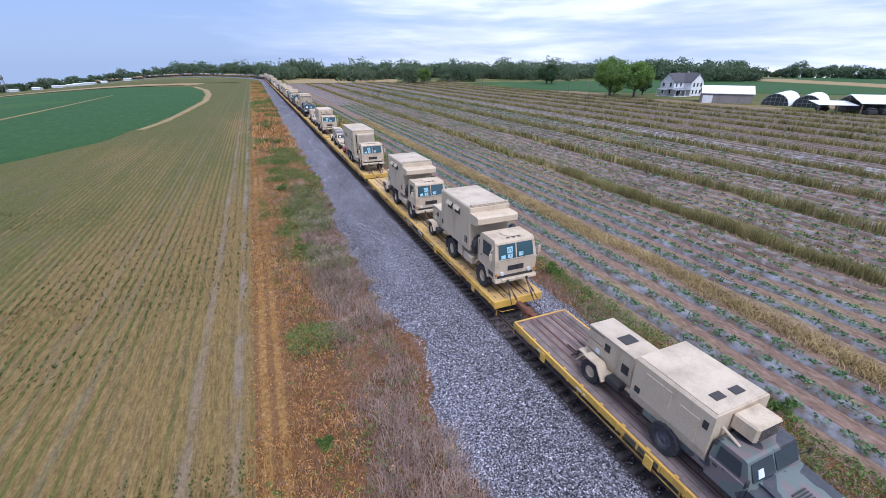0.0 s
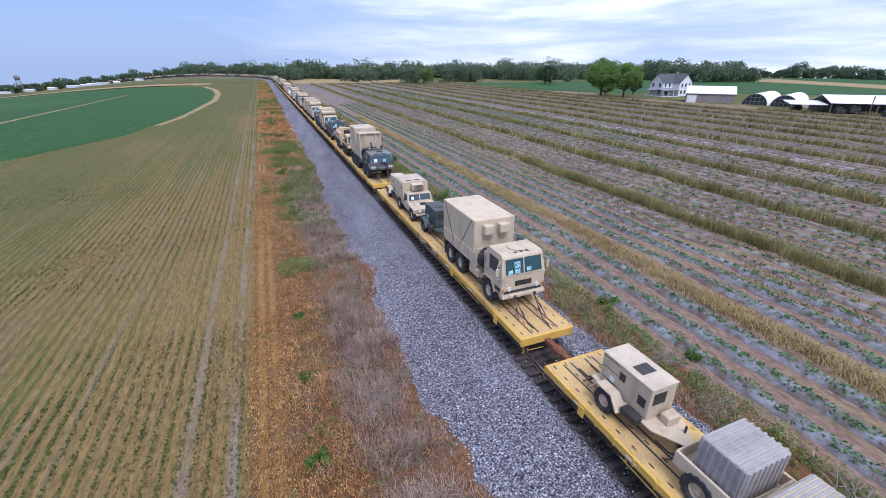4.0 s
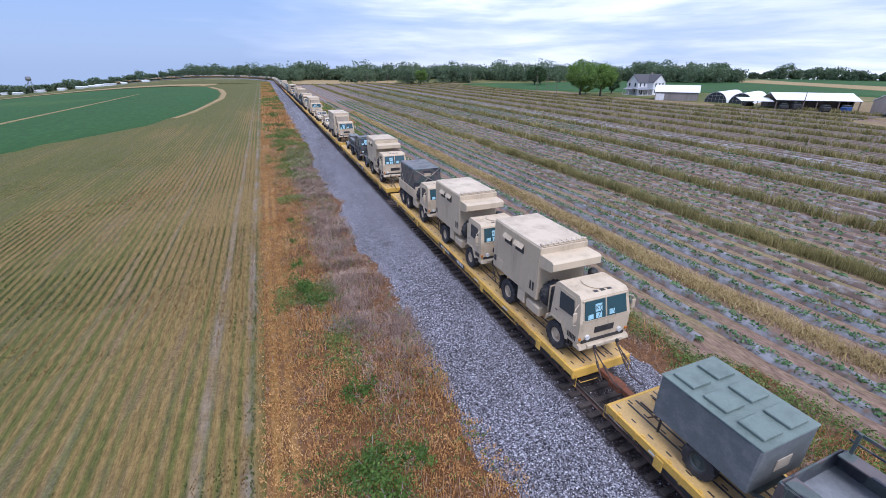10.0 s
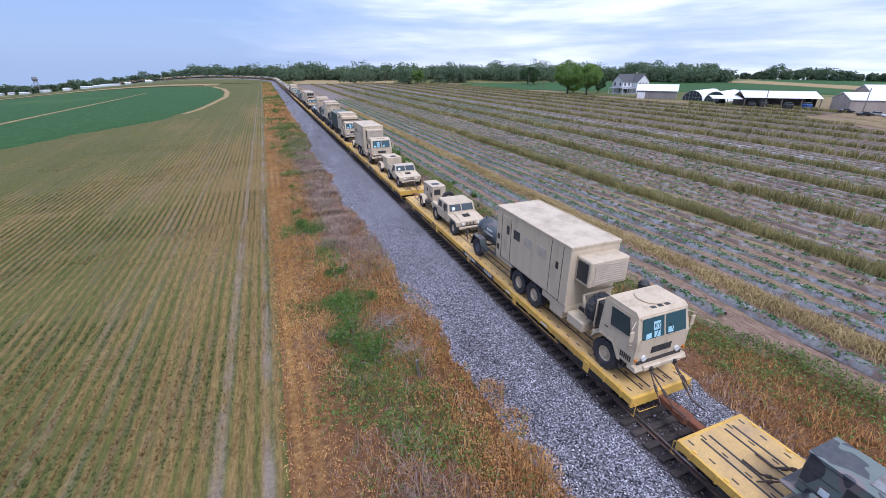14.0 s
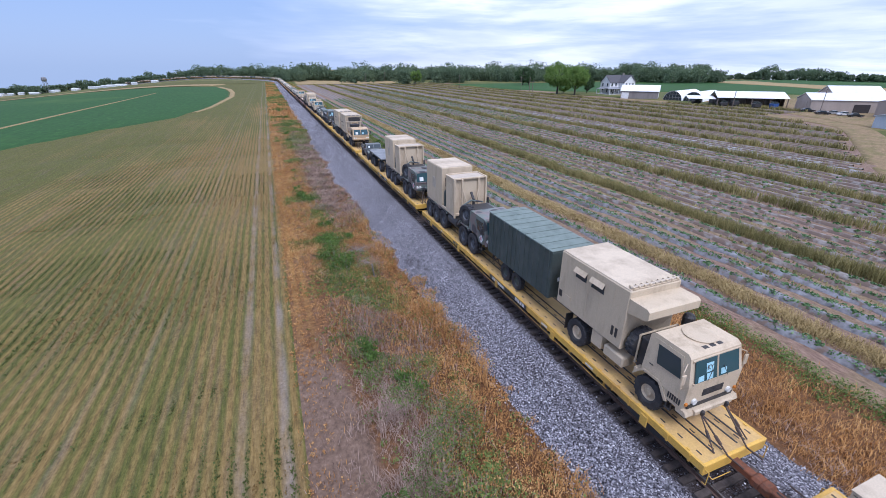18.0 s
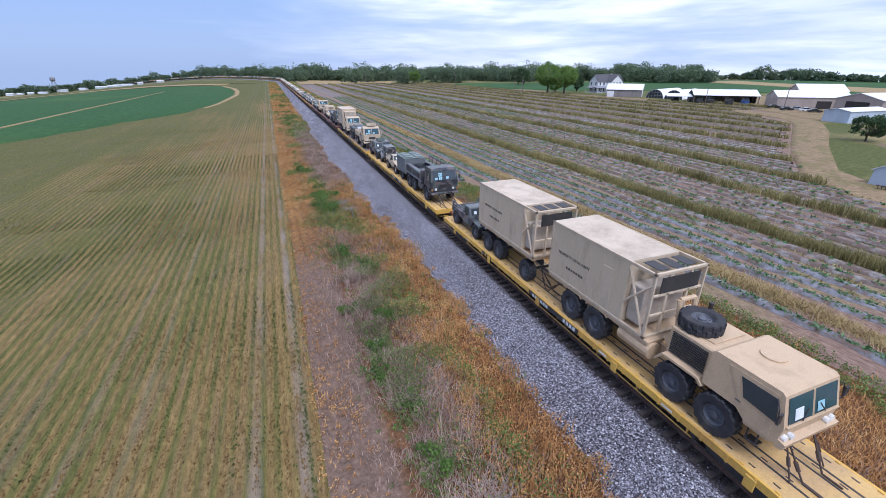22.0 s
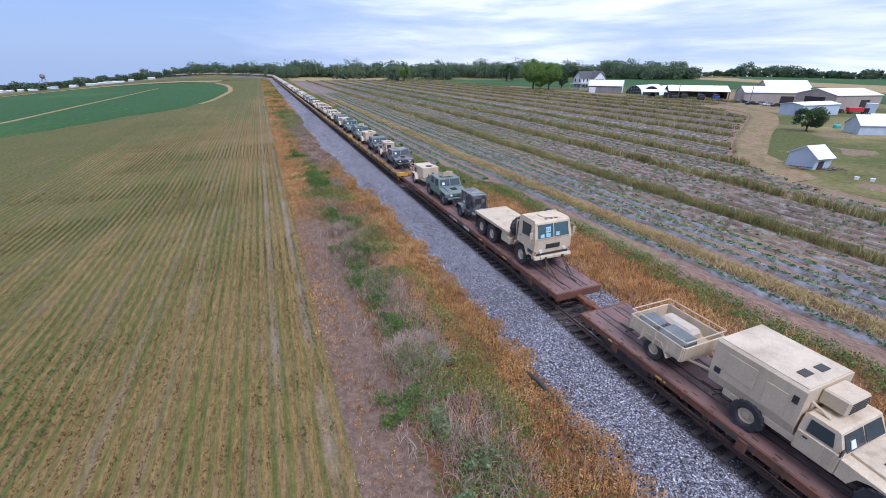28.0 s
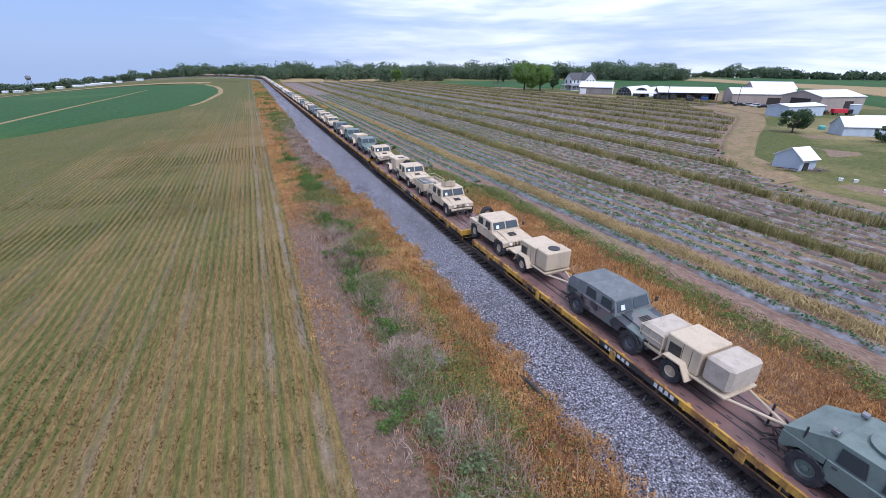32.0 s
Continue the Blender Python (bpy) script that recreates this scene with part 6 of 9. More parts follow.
# ---- eight-wheeled heavy truck ----
def heavy_truck(name, label, paint, load):
    th = thing(name, label, "heavy truck")
    axles = (0, 1.5, 5.1, 6.57, 8.1) if load == "box" else (0, 1.6, 5.5, 7.1)
    f = Form()
    for s in (-0.45, 0.45):
        f.box(s - 0.07, s + 0.07, -1.5, 8.7, 0.95, 1.3, 0.01)
    for yy in (0.8, 3.3, 6.1, 8.4):
        f.box(-0.45, 0.45, yy - 0.07, yy + 0.07, 0.97, 1.25)
    part("frame", f, BLACK if paint is not TAN_WARM else paint, th)
    for yy in axles:
        part("axle", Form().rod((-0.95, yy, 0.68), (0.95, yy, 0.68), 0.12, 8), BLACK, th)
        for s in (-1, 1):
            wheel(th, s * 1.02, yy, 0.68, 0.44, paint)
    tp = taper_fn(1.85, 0.045)
    prof = [(-1.45, 1.14), (-1.68, 1.25), (-1.74, 1.78), (-1.5, 2.68), (-1.4, 2.76), (0.46, 2.76), (0.58, 2.68), (0.62, 1.5), (0.45, 1.48), (-0.5, 1.48), (-0.78, 1.25), (-0.82, 1.14)]
    part("cab", Form().prism(prof, -1.2, 1.2, tp), paint, th)
    for x0, x1 in ((-1.04, -0.04), (0.04, 1.04)):
        part("windscreen", Form().quad((x1, -1.72, 1.87), (x0, -1.72, 1.87), (x0 * 0.98, -1.53, 2.6), (x1 * 0.98, -1.53, 2.6), -0.02), GLASS_TEAL, th, "sloping dark windscreen pane")
    f = Form().rod((0, -1.735, 1.85), (0, -1.54, 2.62), 0.03, 5).box(-1.12, 1.12, -1.79, -1.72, 1.78, 1.84, 0.01)
    part("windscreen_frame", f, paint, th)
    for s in (-0.5, 0.5):
        part("wiper", Form().rod((s, -1.77, 1.87), (s * 0.5, -1.69, 2.18), 0.014, 4), BLACK, th)
    for s in (-1, 1):
        def at(z, y, out=0.012):
            return (s * (1.2 * tp(z) + out), y, z)
        q = (at(1.25, -1.5), at(1.25, -0.82), at(2.64, 0.0), at(2.64, -1.4))
        door = part("door", Form().quad(*(q if s > 0 else (q[1], q[0], q[3], q[2])), 0.012), paint, th)
        q = (at(1.84, -1.55, 0.026), at(1.94, -0.62, 0.026), at(2.52, -0.4, 0.026), at(2.52, -1.4, 0.026))
        part("door_window", Form().quad(*(q if s > 0 else (q[1], q[0], q[3], q[2])), 0.008), GLASS, door, "dark side window")
        part("door_handle", Form().box(*sorted((s * 1.215, s * 1.245)), -0.6, -0.44, 1.72, 1.76, 0.01), BLACK, door)
        lamp = part("headlight", Form().lathe([(0.001, 0), (0.09, 0), (0.1, 0.06), (0.1, 0.12)], (s * 0.78, -1.83, 1.43), "y", 12), LAMP, th, "round headlight")
        part("headlight", Form().lathe([(0.001, 0), (0.09, 0), (0.1, 0.06), (0.1, 0.12)], (s * 1.02, -1.81, 1.43), "y", 12), LAMP, th, "round headlight")
        part("mirror", Form().pipe([(s * 1.18, -1.58, 1.85), (s * 1.4, -1.66, 1.95), (s * 1.4, -1.58, 2.4), (s * 1.12, -1.32, 2.55)], 0.018, 5).box(*sorted((s * 1.34, s * 1.52)), -1.69, -1.63, 2.0, 2.35, 0.02), BLACK, th)
        f = Form().prism([(0.62, 1.3), (0.8, 1.46), (2.1, 1.46), (2.35, 1.15), (2.42, 1.18), (2.15, 1.54), (0.75, 1.54), (0.56, 1.36)], *sorted((s * 0.8, s * 1.24)))
        part("mudguard", f, paint, th)
        part("door_step", Form().box(*sorted((s * 0.9, s * 1.2)), -1.3, -0.95, 0.7, 0.76, 0.01).box(*sorted((s * 1.14, s * 1.18)), -1.28, -1.24, 0.7, 1.1).box(*sorted((s * 1.14, s * 1.18)), -1.0, -0.96, 0.7, 1.1), BLACK, th)
        for yy in axles[2:]:
            part("mudguard", Form().prism([(yy - 0.62, 1.28), (yy - 0.45, 1.42), (yy + 0.45, 1.42), (yy + 0.62, 1.28), (yy + 0.66, 1.32), (yy + 0.48, 1.48), (yy - 0.48, 1.48), (yy - 0.66, 1.32)], *sorted((s * 0.8, s * 1.23))), paint, th)
    if load == "box":
        q = [(-1.235, -1.25, 1.22), (-1.235, -1.52, 1.49), (-1.235, -1.25, 1.76), (-1.235, -0.98, 1.49)]
        tg = part("placard", Form().quad(*q, 0.006), PAPER, th, "white diamond placard on the door")
        part("placard_mark", Form().box(-1.246, -1.243, -1.3, -1.18, 1.38, 1.62), RED, tg, "red patch on the placard")
    part("bumper", Form().prism([(-1.86, 1.16), (-1.9, 1.34), (-1.66, 1.4), (-1.66, 1.12)], -1.18, 1.18), paint, th)
    part("hatch_ring", Form().lathe([(0.3, 2.762), (0.34, 2.762), (0.34, 2.81), (0.3, 2.81)], (0.2, -0.3, 0), "z", 18), BLACK if load == "box" else paint, th)
    part("placard", Form().quad((-0.45, -1.733, 1.95), (-0.8, -1.733, 1.95), (-0.8, -1.647, 2.28), (-0.45, -1.647, 2.28), -0.004), PAPER, th, "white paper placard behind the windscreen")
    part("placard", Form().quad((0.45, -1.733, 1.95), (0.15, -1.733, 1.95), (0.15, -1.66, 2.23), (0.45, -1.66, 2.23), -0.004), PAPER_BLUE, th, "pale blue paper placard behind the windscreen")
    # engine house and radiator behind the cab
    ex = -0.72 if load == "box" else -0.95
    eng = part("engine_house", Form().box(ex, 0.98, 0.66, 2.25, 1.45, 2.55, 0.05), paint, th)
    part("roof_plate", Form().box(-0.62, 0.8, 0.9, 2.1, 2.55, 2.6, 0.02), BLACK if load == "box" else paint, eng, "ribbed engine cover plate")
    f = Form()
    for q in range(10):
        f.box(ex - 0.05, ex + 0.01, 0.8, 2.1, 1.6 + q * 0.085, 1.64 + q * 0.085)
    part("louvres", f, BLACK, eng, "dark engine louvres")
    sp = wheel(th, 0, 0, 0.68, 0.44, paint)
    if load == "box":
        sp.location, sp.rotation_euler = (-0.98, 1.3, 2.2), (0, 0, radians(14))
        part("spare_carrier", Form().pipe([(-1.1, 2.2, 1.4), (-1.0, 2.2, 2.5), (-0.4, 2.1, 2.9), (0.5, 2.1, 2.7)], 0.06, 7), paint, th)
    else:
        sp.location, sp.rotation_euler = (-0.25, 1.75, 2.82), (0, radians(90), 0)
    for s in (-0.9, 0.9):
        part("fuel_tank", Form().rod((s, 2.7, 1.08), (s, 4.2, 1.08), 0.34, 14), BLACK if paint is CAMO_GREY else paint, th)
    part("exhaust_pipe", Form().rod((1.05, 2.4, 1.2), (1.05, 2.4, 2.9), 0.08, 8), BLACK, th)
    if load == "box":
        bx = part("container", Form().box(-1.22, 1.22, 5.35, 8.6, 1.7, 4.45, 0.04), TAN_PALE, th, "tan box body")
        part("roof", Form().box(-1.19, 1.19, 5.38, 8.57, 4.45, 4.48, 0.01), TAN_ROOF, bx)
        part("faded_patch", Form().box(-1.23, -1.22, 6.6, 7.3, 2.7, 3.5), CANVAS, bx, "faded square patch")
        part("vent_panel", Form().box(-0.95, -0.6, 5.33, 5.352, 3.45, 3.75), BLACK, bx, "dark vent panel")
        part("vent_panel", Form().box(-0.95, -0.6, 5.33, 5.352, 3.1, 3.4), BLACK, bx, "dark vent panel")
        part("platform", Form().box(-1.2, 1.2, 3.1, 8.6, 1.5, 1.7, 0.02), TAN, bx)
        part("machinery", Form().box(-0.3, 1.1, 4.6, 5.33, 1.7, 3.7, 0.05), CANVAS, bx)
        part("machinery_pipe", Form().pipe([(-0.6, 4.95, 3.9), (0.4, 4.95, 4.0), (0.9, 4.95, 3.95), (0.9, 4.9, 3.4)], 0.12, 8), CANVAS, bx)
        for s in (-1.0, -0.72):
            part("gas_bottle", Form().lathe([(0.001, 1.7), (0.13, 1.7), (0.13, 2.75), (0.06, 2.9), (0.001, 2.95)], (s, 5.1, 0), "z", 12), DARK_GREEN, th, "dark green gas bottle")
        cb = part("front_cabinet", Form().box(-1.22, 1.22, 3.2, 4.55, 1.7, 4.12, 0.03), TAN, th)
        part("cabinet_panel", Form().box(-0.75, 0.85, 3.17, 3.21, 2.1, 3.9), TAN_PALE, cb)
        part("side_door", Form().box(-1.235, -1.22, 3.4, 4.3, 1.9, 3.7, 0.004), TAN_PALE, cb)
        part("cabinet_roof", Form().box(-1.18, 1.18, 3.12, 4.5, 4.12, 4.15, 0.01), CANVAS, cb, "sagging canvas roof inside a steel rim")
        part("roof_rim", Form().box(-1.26, 1.26, 3.02, 3.12, 4.1, 4.22, 0.02).box(-1.26, 1.26, 4.48, 4.58, 4.1, 4.22, 0.02).box(-1.26, -1.17, 3.1, 4.5, 4.1, 4.21, 0.015).box(1.17, 1.26, 3.1, 4.5, 4.1, 4.21, 0.015), TAN, cb)
        for s in (-1.18, -0.62, 0.62, 1.18):
            part("lift_post", Form().box(s - 0.06, s + 0.06, 2.98, 3.1, 1.4, 4.14, 0.01), TAN, cb)
        for s in (-0.62, 0.62):
            part("lift_brace", Form().rod((s, 3.0, 3.5), (s * 0.2, 2.8, 1.6), 0.05, 6), TAN, cb)
        part("lift_hook", Form().pipe([(0, 2.5, 1.4), (0, 2.5, 2.8), (0, 2.9, 3.2)], 0.1, 8), BLACK, th)
        part("pump_panel", Form().box(-1.1, 1.1, 8.6, 8.95, 1.6, 3.2, 0.04), TAN, bx)
        part("hose_reel", Form().lathe([(0.2, -0.3), (0.34, -0.3), (0.34, 0.3), (0.2, 0.3)], (0.1, 9.05, 2.5), "x", 14), MAROON, bx, "red hose reel")
    elif load == "container":
        freight_box(th, 3.0, 8.95, 1.5, 4.15, True)
        part("flat_rack", Form().box(-1.2, 1.2, 2.8, 8.95, 1.34, 1.5, 0.02), paint, th)
        part("lift_frame", Form().pipe([(-0.35, 2.3, 1.3), (-0.35, 2.6, 3.2), (0.35, 2.6, 3.2), (0.35, 2.3, 1.3)], 0.09, 7), paint, th)
        part("lift_drum", Form().rod((-0.75, 2.3, 1.8), (0.75, 2.3, 1.8), 0.25, 14), paint, th)
    else:
        part("deck_plate", Form().box(-1.2, 1.2, 2.2, 8.4, 1.34, 1.46, 0.02), paint, th)
        for s, top in ((-1, 2.35), (1, 2.6)):
            part("side_locker", Form().box(*sorted((s * 0.78, s * 1.22)), 4.3, 7.0, 1.46, top, 0.04), paint, th)
            part("side_locker", Form().box(*sorted((s * 0.62, s * 1.22)), 7.1, 8.3, 1.46, 2.15, 0.04), paint, th)
            part("locker_latch", Form().box(*sorted((s * 1.215, s * 1.235)), 5.0, 5.3, 1.9, 2.1), BLACK, th, "dark locker latch")
            part("tool_box", Form().box(*sorted((s * 0.7, s * 1.2)), 3.0, 4.2, 0.75, 1.34, 0.04), paint, th)
        part("bulkhead", Form().box(-1.2, 1.2, 4.2, 4.28, 1.46, 2.0, 0.02), paint, th)
        part("bulkhead", Form().box(-1.2, 1.2, 7.0, 7.08, 1.46, 2.5, 0.02), paint, th)
        part("winch_drum", Form().rod((-0.55, 3.55, 1.95), (0.55, 3.55, 1.95), 0.3, 14), TAN, th, "winch drum wound with cable")
        f = Form()
        for q in range(6):
            f.pipe([(-0.75 + q * 0.3, 2.95, 1.46), (-0.75 + q * 0.3, 3.05, 2.35), (-0.75 + q * 0.3, 4.0, 2.35), (-0.75 + q * 0.3, 4.15, 1.6)], 0.018, 4)
        for yy, zz in ((3.0, 1.9), (3.05, 2.35), (3.5, 2.35), (4.0, 2.35)):
            f.rod((-0.8, yy, zz), (0.8, yy, zz), 0.018, 4)
        part("winch_cage", f, paint, th, "wire guard over the winch")
        part("air_tank", Form().lathe([(0.001, -0.35), (0.26, -0.3), (0.28, 0), (0.26, 0.3), (0.001, 0.35)], (-0.85, 2.75, 1.75), "x", 14), paint, th)
        part("cable_coil", Form().lathe([(0.2, 1.5), (0.42, 1.5), (0.45, 1.62), (0.42, 1.75), (0.2, 1.75)], (0.3, 5.2, 0), "z", 18), BLACK, th, "black coiled cable in the well")
        part("hydraulic_ram", Form().rod((-0.3, 5.6, 1.75), (0.35, 6.6, 1.9), 0.13, 10), paint, th)
        part("crane_base", Form().lathe([(0.001, 1.46), (0.4, 1.46), (0.4, 2.2), (0.34, 2.4), (0.001, 2.4)], (0.1, 7.6, 0), "z", 16), paint, th)
        part("crane_boom", Form().box(-0.95, 0.9, 7.25, 7.65, 2.3, 2.65, 0.06), paint, th)
        part("boom_section", Form().box(-0.6, 0.4, 7.75, 8.15, 2.2, 2.7, 0.08), paint, th)
        part("crane_boom", Form().box(-0.9, 0.7, 8.25, 8.6, 2.05, 2.4, 0.06), paint, th)
        part("tow_boom", Form().pipe([(-0.5, 8.4, 1.5), (-0.4, 9.1, 1.9), (0.4, 9.1, 1.9), (0.5, 8.4, 1.5)], 0.1, 7), paint, th)
        part("flood_lamp", Form().rod((-0.95, 8.2, 2.1), (-0.95, 8.2, 2.75), 0.03, 6), paint, th)
        part("beacon", Form().lathe([(0.001, 2.7), (0.07, 2.7), (0.06, 2.85), (0.001, 2.87)], (0.9, 8.2, 0), "z", 10), AMBER, th, "amber beacon")
    chains(th, -1.6, 1.2, -1, 0.55, 0.7)
    chains(th, 8.6, 0.95, 1)
    return th


def freight_box(th, y0, y1, z0, z1, frame_front):
    """A tan freight container with ribs, lettering and an open machinery end."""
    yb = y0 + (1.2 if frame_front else 0.0)
    bx = part("container", Form().box(-1.22, 1.22, yb, y1, z0, z1 - 0.03, 0.02), TAN_PALE, th, "tan freight container")
    part("roof", Form().box(-1.2, 1.2, yb, y1 - 0.03, z1 - 0.03, z1, 0.01), TAN_ROOF, bx)
    f = Form()
    for x in (-1.24, 1.16):
        for yy in (y0, y1 - 0.1):
            f.box(x, x + 0.08, yy, yy + 0.12, z0, z1 + 0.01, 0.01)
        f.box(x, x + 0.08, y0, y1, z0, z0 + 0.12, 0.01).box(x, x + 0.08, y0, y1, z1 - 0.1, z1 + 0.01, 0.01)
    f.box(-1.24, 1.24, y0, y0 + 0.1, z1 - 0.1, z1 + 0.01, 0.01).box(-1.24, 1.24, y0, y0 + 0.1, z0, z0 + 0.12, 0.01)
    part("corner_frame", f, TAN, bx)
    if frame_front:
        f = Form()
        f.rod((-1.2, y0 + 0.1, z0 + 0.1), (-1.2, yb, z1 - 0.2), 0.05, 6).rod((-1.2, y0 + 0.1, z1 - 0.5), (-1.2, yb, z0 + 1.0), 0.05, 6)
        for z in (z0 + 0.9, z0 + 1.7):
            f.box(-1.22, 1.22, y0 + 0.02, y0 + 0.09, z, z + 0.09, 0.01)
        for x in (-0.5, 0.5):
            f.box(x - 0.05, x + 0.05, y0 + 0.02, y0 + 0.1, z0, z1, 0.01)
        part("open_frame", f, TAN, bx)
        part("machinery", Form().box(-1.0, 1.0, y0 + 0.5, yb, z0 + 0.2, z1 - 0.9, 0.05), CANVAS, bx)
        part("vent_grille", Form().box(-0.9, 0.9, y0 - 0.005, y0 + 0.03, z1 - 0.8, z1 - 0.2), BLACK, bx, "dark vent grille")
        # thin black panels paint the shade seen through the roof openings
        f = Form()
        for q in range(3):
            f.box(-0.9 + q * 0.66, -0.42 + q * 0.66, y0 + 0.2, y0 + 0.95, z1 - 0.005, z1 + 0.012)
        part("roof_openings", f, BLACK, bx, "black panels painted as the shade in roof openings")
    yd = yb + (y1 - yb) * 0.12
    f = Form()
    for yy in (yd, yd + 0.75):
        f.box(-1.232, -1.218, yy, yy + 0.025, z0 + 0.2, z1 - 0.25)
    for k in range(5):
        yy = yb + (y1 - yb) * (0.3 + 0.15 * k)
        f.box(-1.226, -1.216, yy - 0.008, yy + 0.008, z0 + 0.1, z1 - 0.1)
    part("panel_seams", f, TAN, bx)
    part("side_door", Form().box(-1.232, -1.216, yd + 0.06, yd + 0.7, z0 + 0.55, z1 - 0.7, 0.004), TAN, bx)
    side_words("PROPERTY OF US ARMY", 0.2, LETTER_DARK, bx, -1.228, (yb + y1) * 0.5 + 0.7, z0 + 1.35, "dark stencilled words")
    f = Form()
    for q in range(7):
        f.box(-1.228, -1.22, (yb + y1) * 0.5 + q * 0.17, (yb + y1) * 0.5 + q * 0.17 + 0.11, z0 + 0.75, z0 + 0.86)
    part("stencil_bars", f, LETTER_DARK, bx, "dark stencilled bars")
    return bx


# ---- light four-wheel-drive vehicle ----
def light_truck(name, label, kind, paint, top=None, full=True, box_paint=None, spare=False):
    """kind: hard (four doors), soft (canvas), slant (armoured fastback), troop (open rear), shelter."""
    th = thing(name, label, "military vehicle")
    top = top or paint
    for yy in (0, 3.3):
        for s in (-1, 1):
            wheel(th, s * 0.94, yy, 0.5, 0.34, paint)
    part("chassis", Form().box(-0.7, 0.7, -0.5, 4.05, 0.42, 0.66, 0.03), BLACK, th)
    f = Form().prism([(-0.52, 0.72), (-0.56, 0.8), (-0.5, 1.02), (0.2, 1.16), (0.98, 1.24), (0.98, 0.7)], -0.66, 0.66)
    hood = part("hood", f, paint, th)
    for s in (-1, 1):
        f = Form().prism([(-0.5, 0.7), (-0.52, 0.98), (-0.44, 1.02), (0.98, 1.16), (0.98, 0.62), (0.7, 0.6), (0.56, 0.9), (0.3, 1.0), (-0.3, 1.0), (-0.46, 0.82)], *sorted((s * 0.6, s * 1.07)))
        part("front_wing", f, paint, th)
        part("headlight", Form().lathe([(0.001, 0), (0.085, 0), (0.095, 0.05), (0.095, 0.1)], (s * 0.56, -0.6, 0.86), "y", 10), LAMP, th, "round headlight")
    if full:
        f = Form()
        for q in range(7):
            f.box(-0.36 + q * 0.105, -0.32 + q * 0.105, -0.575, -0.545, 0.74, 0.97)
        part("grille", f, BLACK, th, "dark grille slots")
        f = Form()
        for q in range(6):
            f.box(-0.26, 0.26, 0.05 + q * 0.075, 0.085 + q * 0.075, 1.14 + q * 0.012, 1.165 + q * 0.012)
        part("hood_vents", f, BLACK, hood, "dark hood vents")
        part("tow_bracket", Form().pipe([(-0.42, -0.55, 0.6), (-0.42, -0.8, 0.62), (0.42, -0.8, 0.62), (0.42, -0.55, 0.6)], 0.025, 6), BLACK, th)
    part("bumper", Form().box(-0.9, 0.9, -0.68, -0.56, 0.52, 0.7, 0.03), paint, th)
    yc = 2.05 if kind in ("troop", "shelter", "rack") else 3.0
    part("tub", Form().box(-1.07, 1.07, 0.98, yc, 0.56, 1.24, 0.04), paint, th)
    tp = taper_fn(1.24, 0.13)
    armoured = kind == "slant"
    roof = 1.86 if armoured else 1.8
    prof = [(0.98, 1.22), (1.22, roof - 0.03), (1.3, roof), (yc - 0.06, roof), (yc, roof - 0.05), (yc, 1.22)]
    if kind == "slant":
        prof = [(0.98, 1.22), (1.22, roof - 0.03), (1.3, roof), (3.0, roof), (4.08, 1.36), (4.08, 1.2)]
    if kind == "soft":
        prof = [(0.98, 1.22), (1.22, roof - 0.03), (1.3, roof), (2.6, roof + 0.03), (3.95, roof - 0.08), (4.08, roof - 0.3), (4.08, 1.2)]
    cabin = part("cabin", Form().prism(prof, -1.04, 1.04, tp), top, th)
    for x0, x1 in ((-0.9, -0.04), (0.04, 0.9)):
        part("windscreen", Form().quad((x1, 0.985, 1.3), (x0, 0.985, 1.3), (x0 * 0.96, 1.195, roof - 0.09), (x1 * 0.96, 1.195, roof - 0.09), -0.015), GLASS, th, "dark windscreen pane")
    doors = ((1.1, 1.95), (2.05, 2.9)) if yc > 2.5 else ((1.1, 1.95),)
    for s in (-1, 1):
        for y0, y1 in doors:
            x0, x1 = sorted((s * 1.068, s * 1.085))
            door = part("door", Form().box(x0, x1, y0, y1, 0.62, 1.22, 0.006), paint, th)
            q = ((s * 1.038, y0 + 0.12, 1.3), (s * 1.038, y1 - 0.08, 1.3), (s * 0.992, y1 - 0.08, roof - 0.1), (s * 0.992, y0 + 0.22, roof - 0.1))
            part("door_window", Form().quad(*(q if s > 0 else (q[1], q[0], q[3], q[2])), 0.012), GLASS, door, "dark side window")
            if full:
                part("door_handle", Form().box(*sorted((s * 1.085, s * 1.11)), y1 - 0.2, y1 - 0.08, 1.1, 1.14), BLACK, door)
        if full:
            part("mirror", Form().pipe([(s * 1.05, 1.08, 1.3), (s * 1.28, 0.98, 1.45)], 0.015, 5).box(*sorted((s * 1.2, s * 1.36)), 0.94, 0.98, 1.38, 1.62, 0.015), BLACK, th)
    if kind in ("hard", "soft", "slant"):
        for s in (-1, 1):
            f = Form().prism([(3.0, 0.62), (3.0, 1.22), (4.08, 1.22), (4.08, 0.78), (3.95, 0.7), (3.8, 0.86), (3.6, 1.0), (3.0, 1.0)], *sorted((s * 0.78, s * 1.07)))
            part("rear_wing", f, paint, th)
        part("bed", Form().box(-0.8, 0.8, 3.0, 4.06, 0.66, 0.9, 0.02), paint, th)
        part("tailgate", Form().box(-1.0, 1.0, 4.04, 4.1, 0.66, 1.2, 0.02), paint, th)
    if kind == "rack":
        part("bed", Form().box(-1.0, 1.0, 2.05, 4.2, 0.62, 0.8, 0.02), paint, th)
        for s in (-1, 1):
            part("bed_side", Form().box(*sorted((s * 0.98, s * 1.07)), 2.06, 4.15, 0.78, 1.2, 0.02), paint, th)
        part("tailgate", Form().box(-1.0, 1.0, 4.1, 4.16, 0.7, 1.2, 0.02), paint, th)
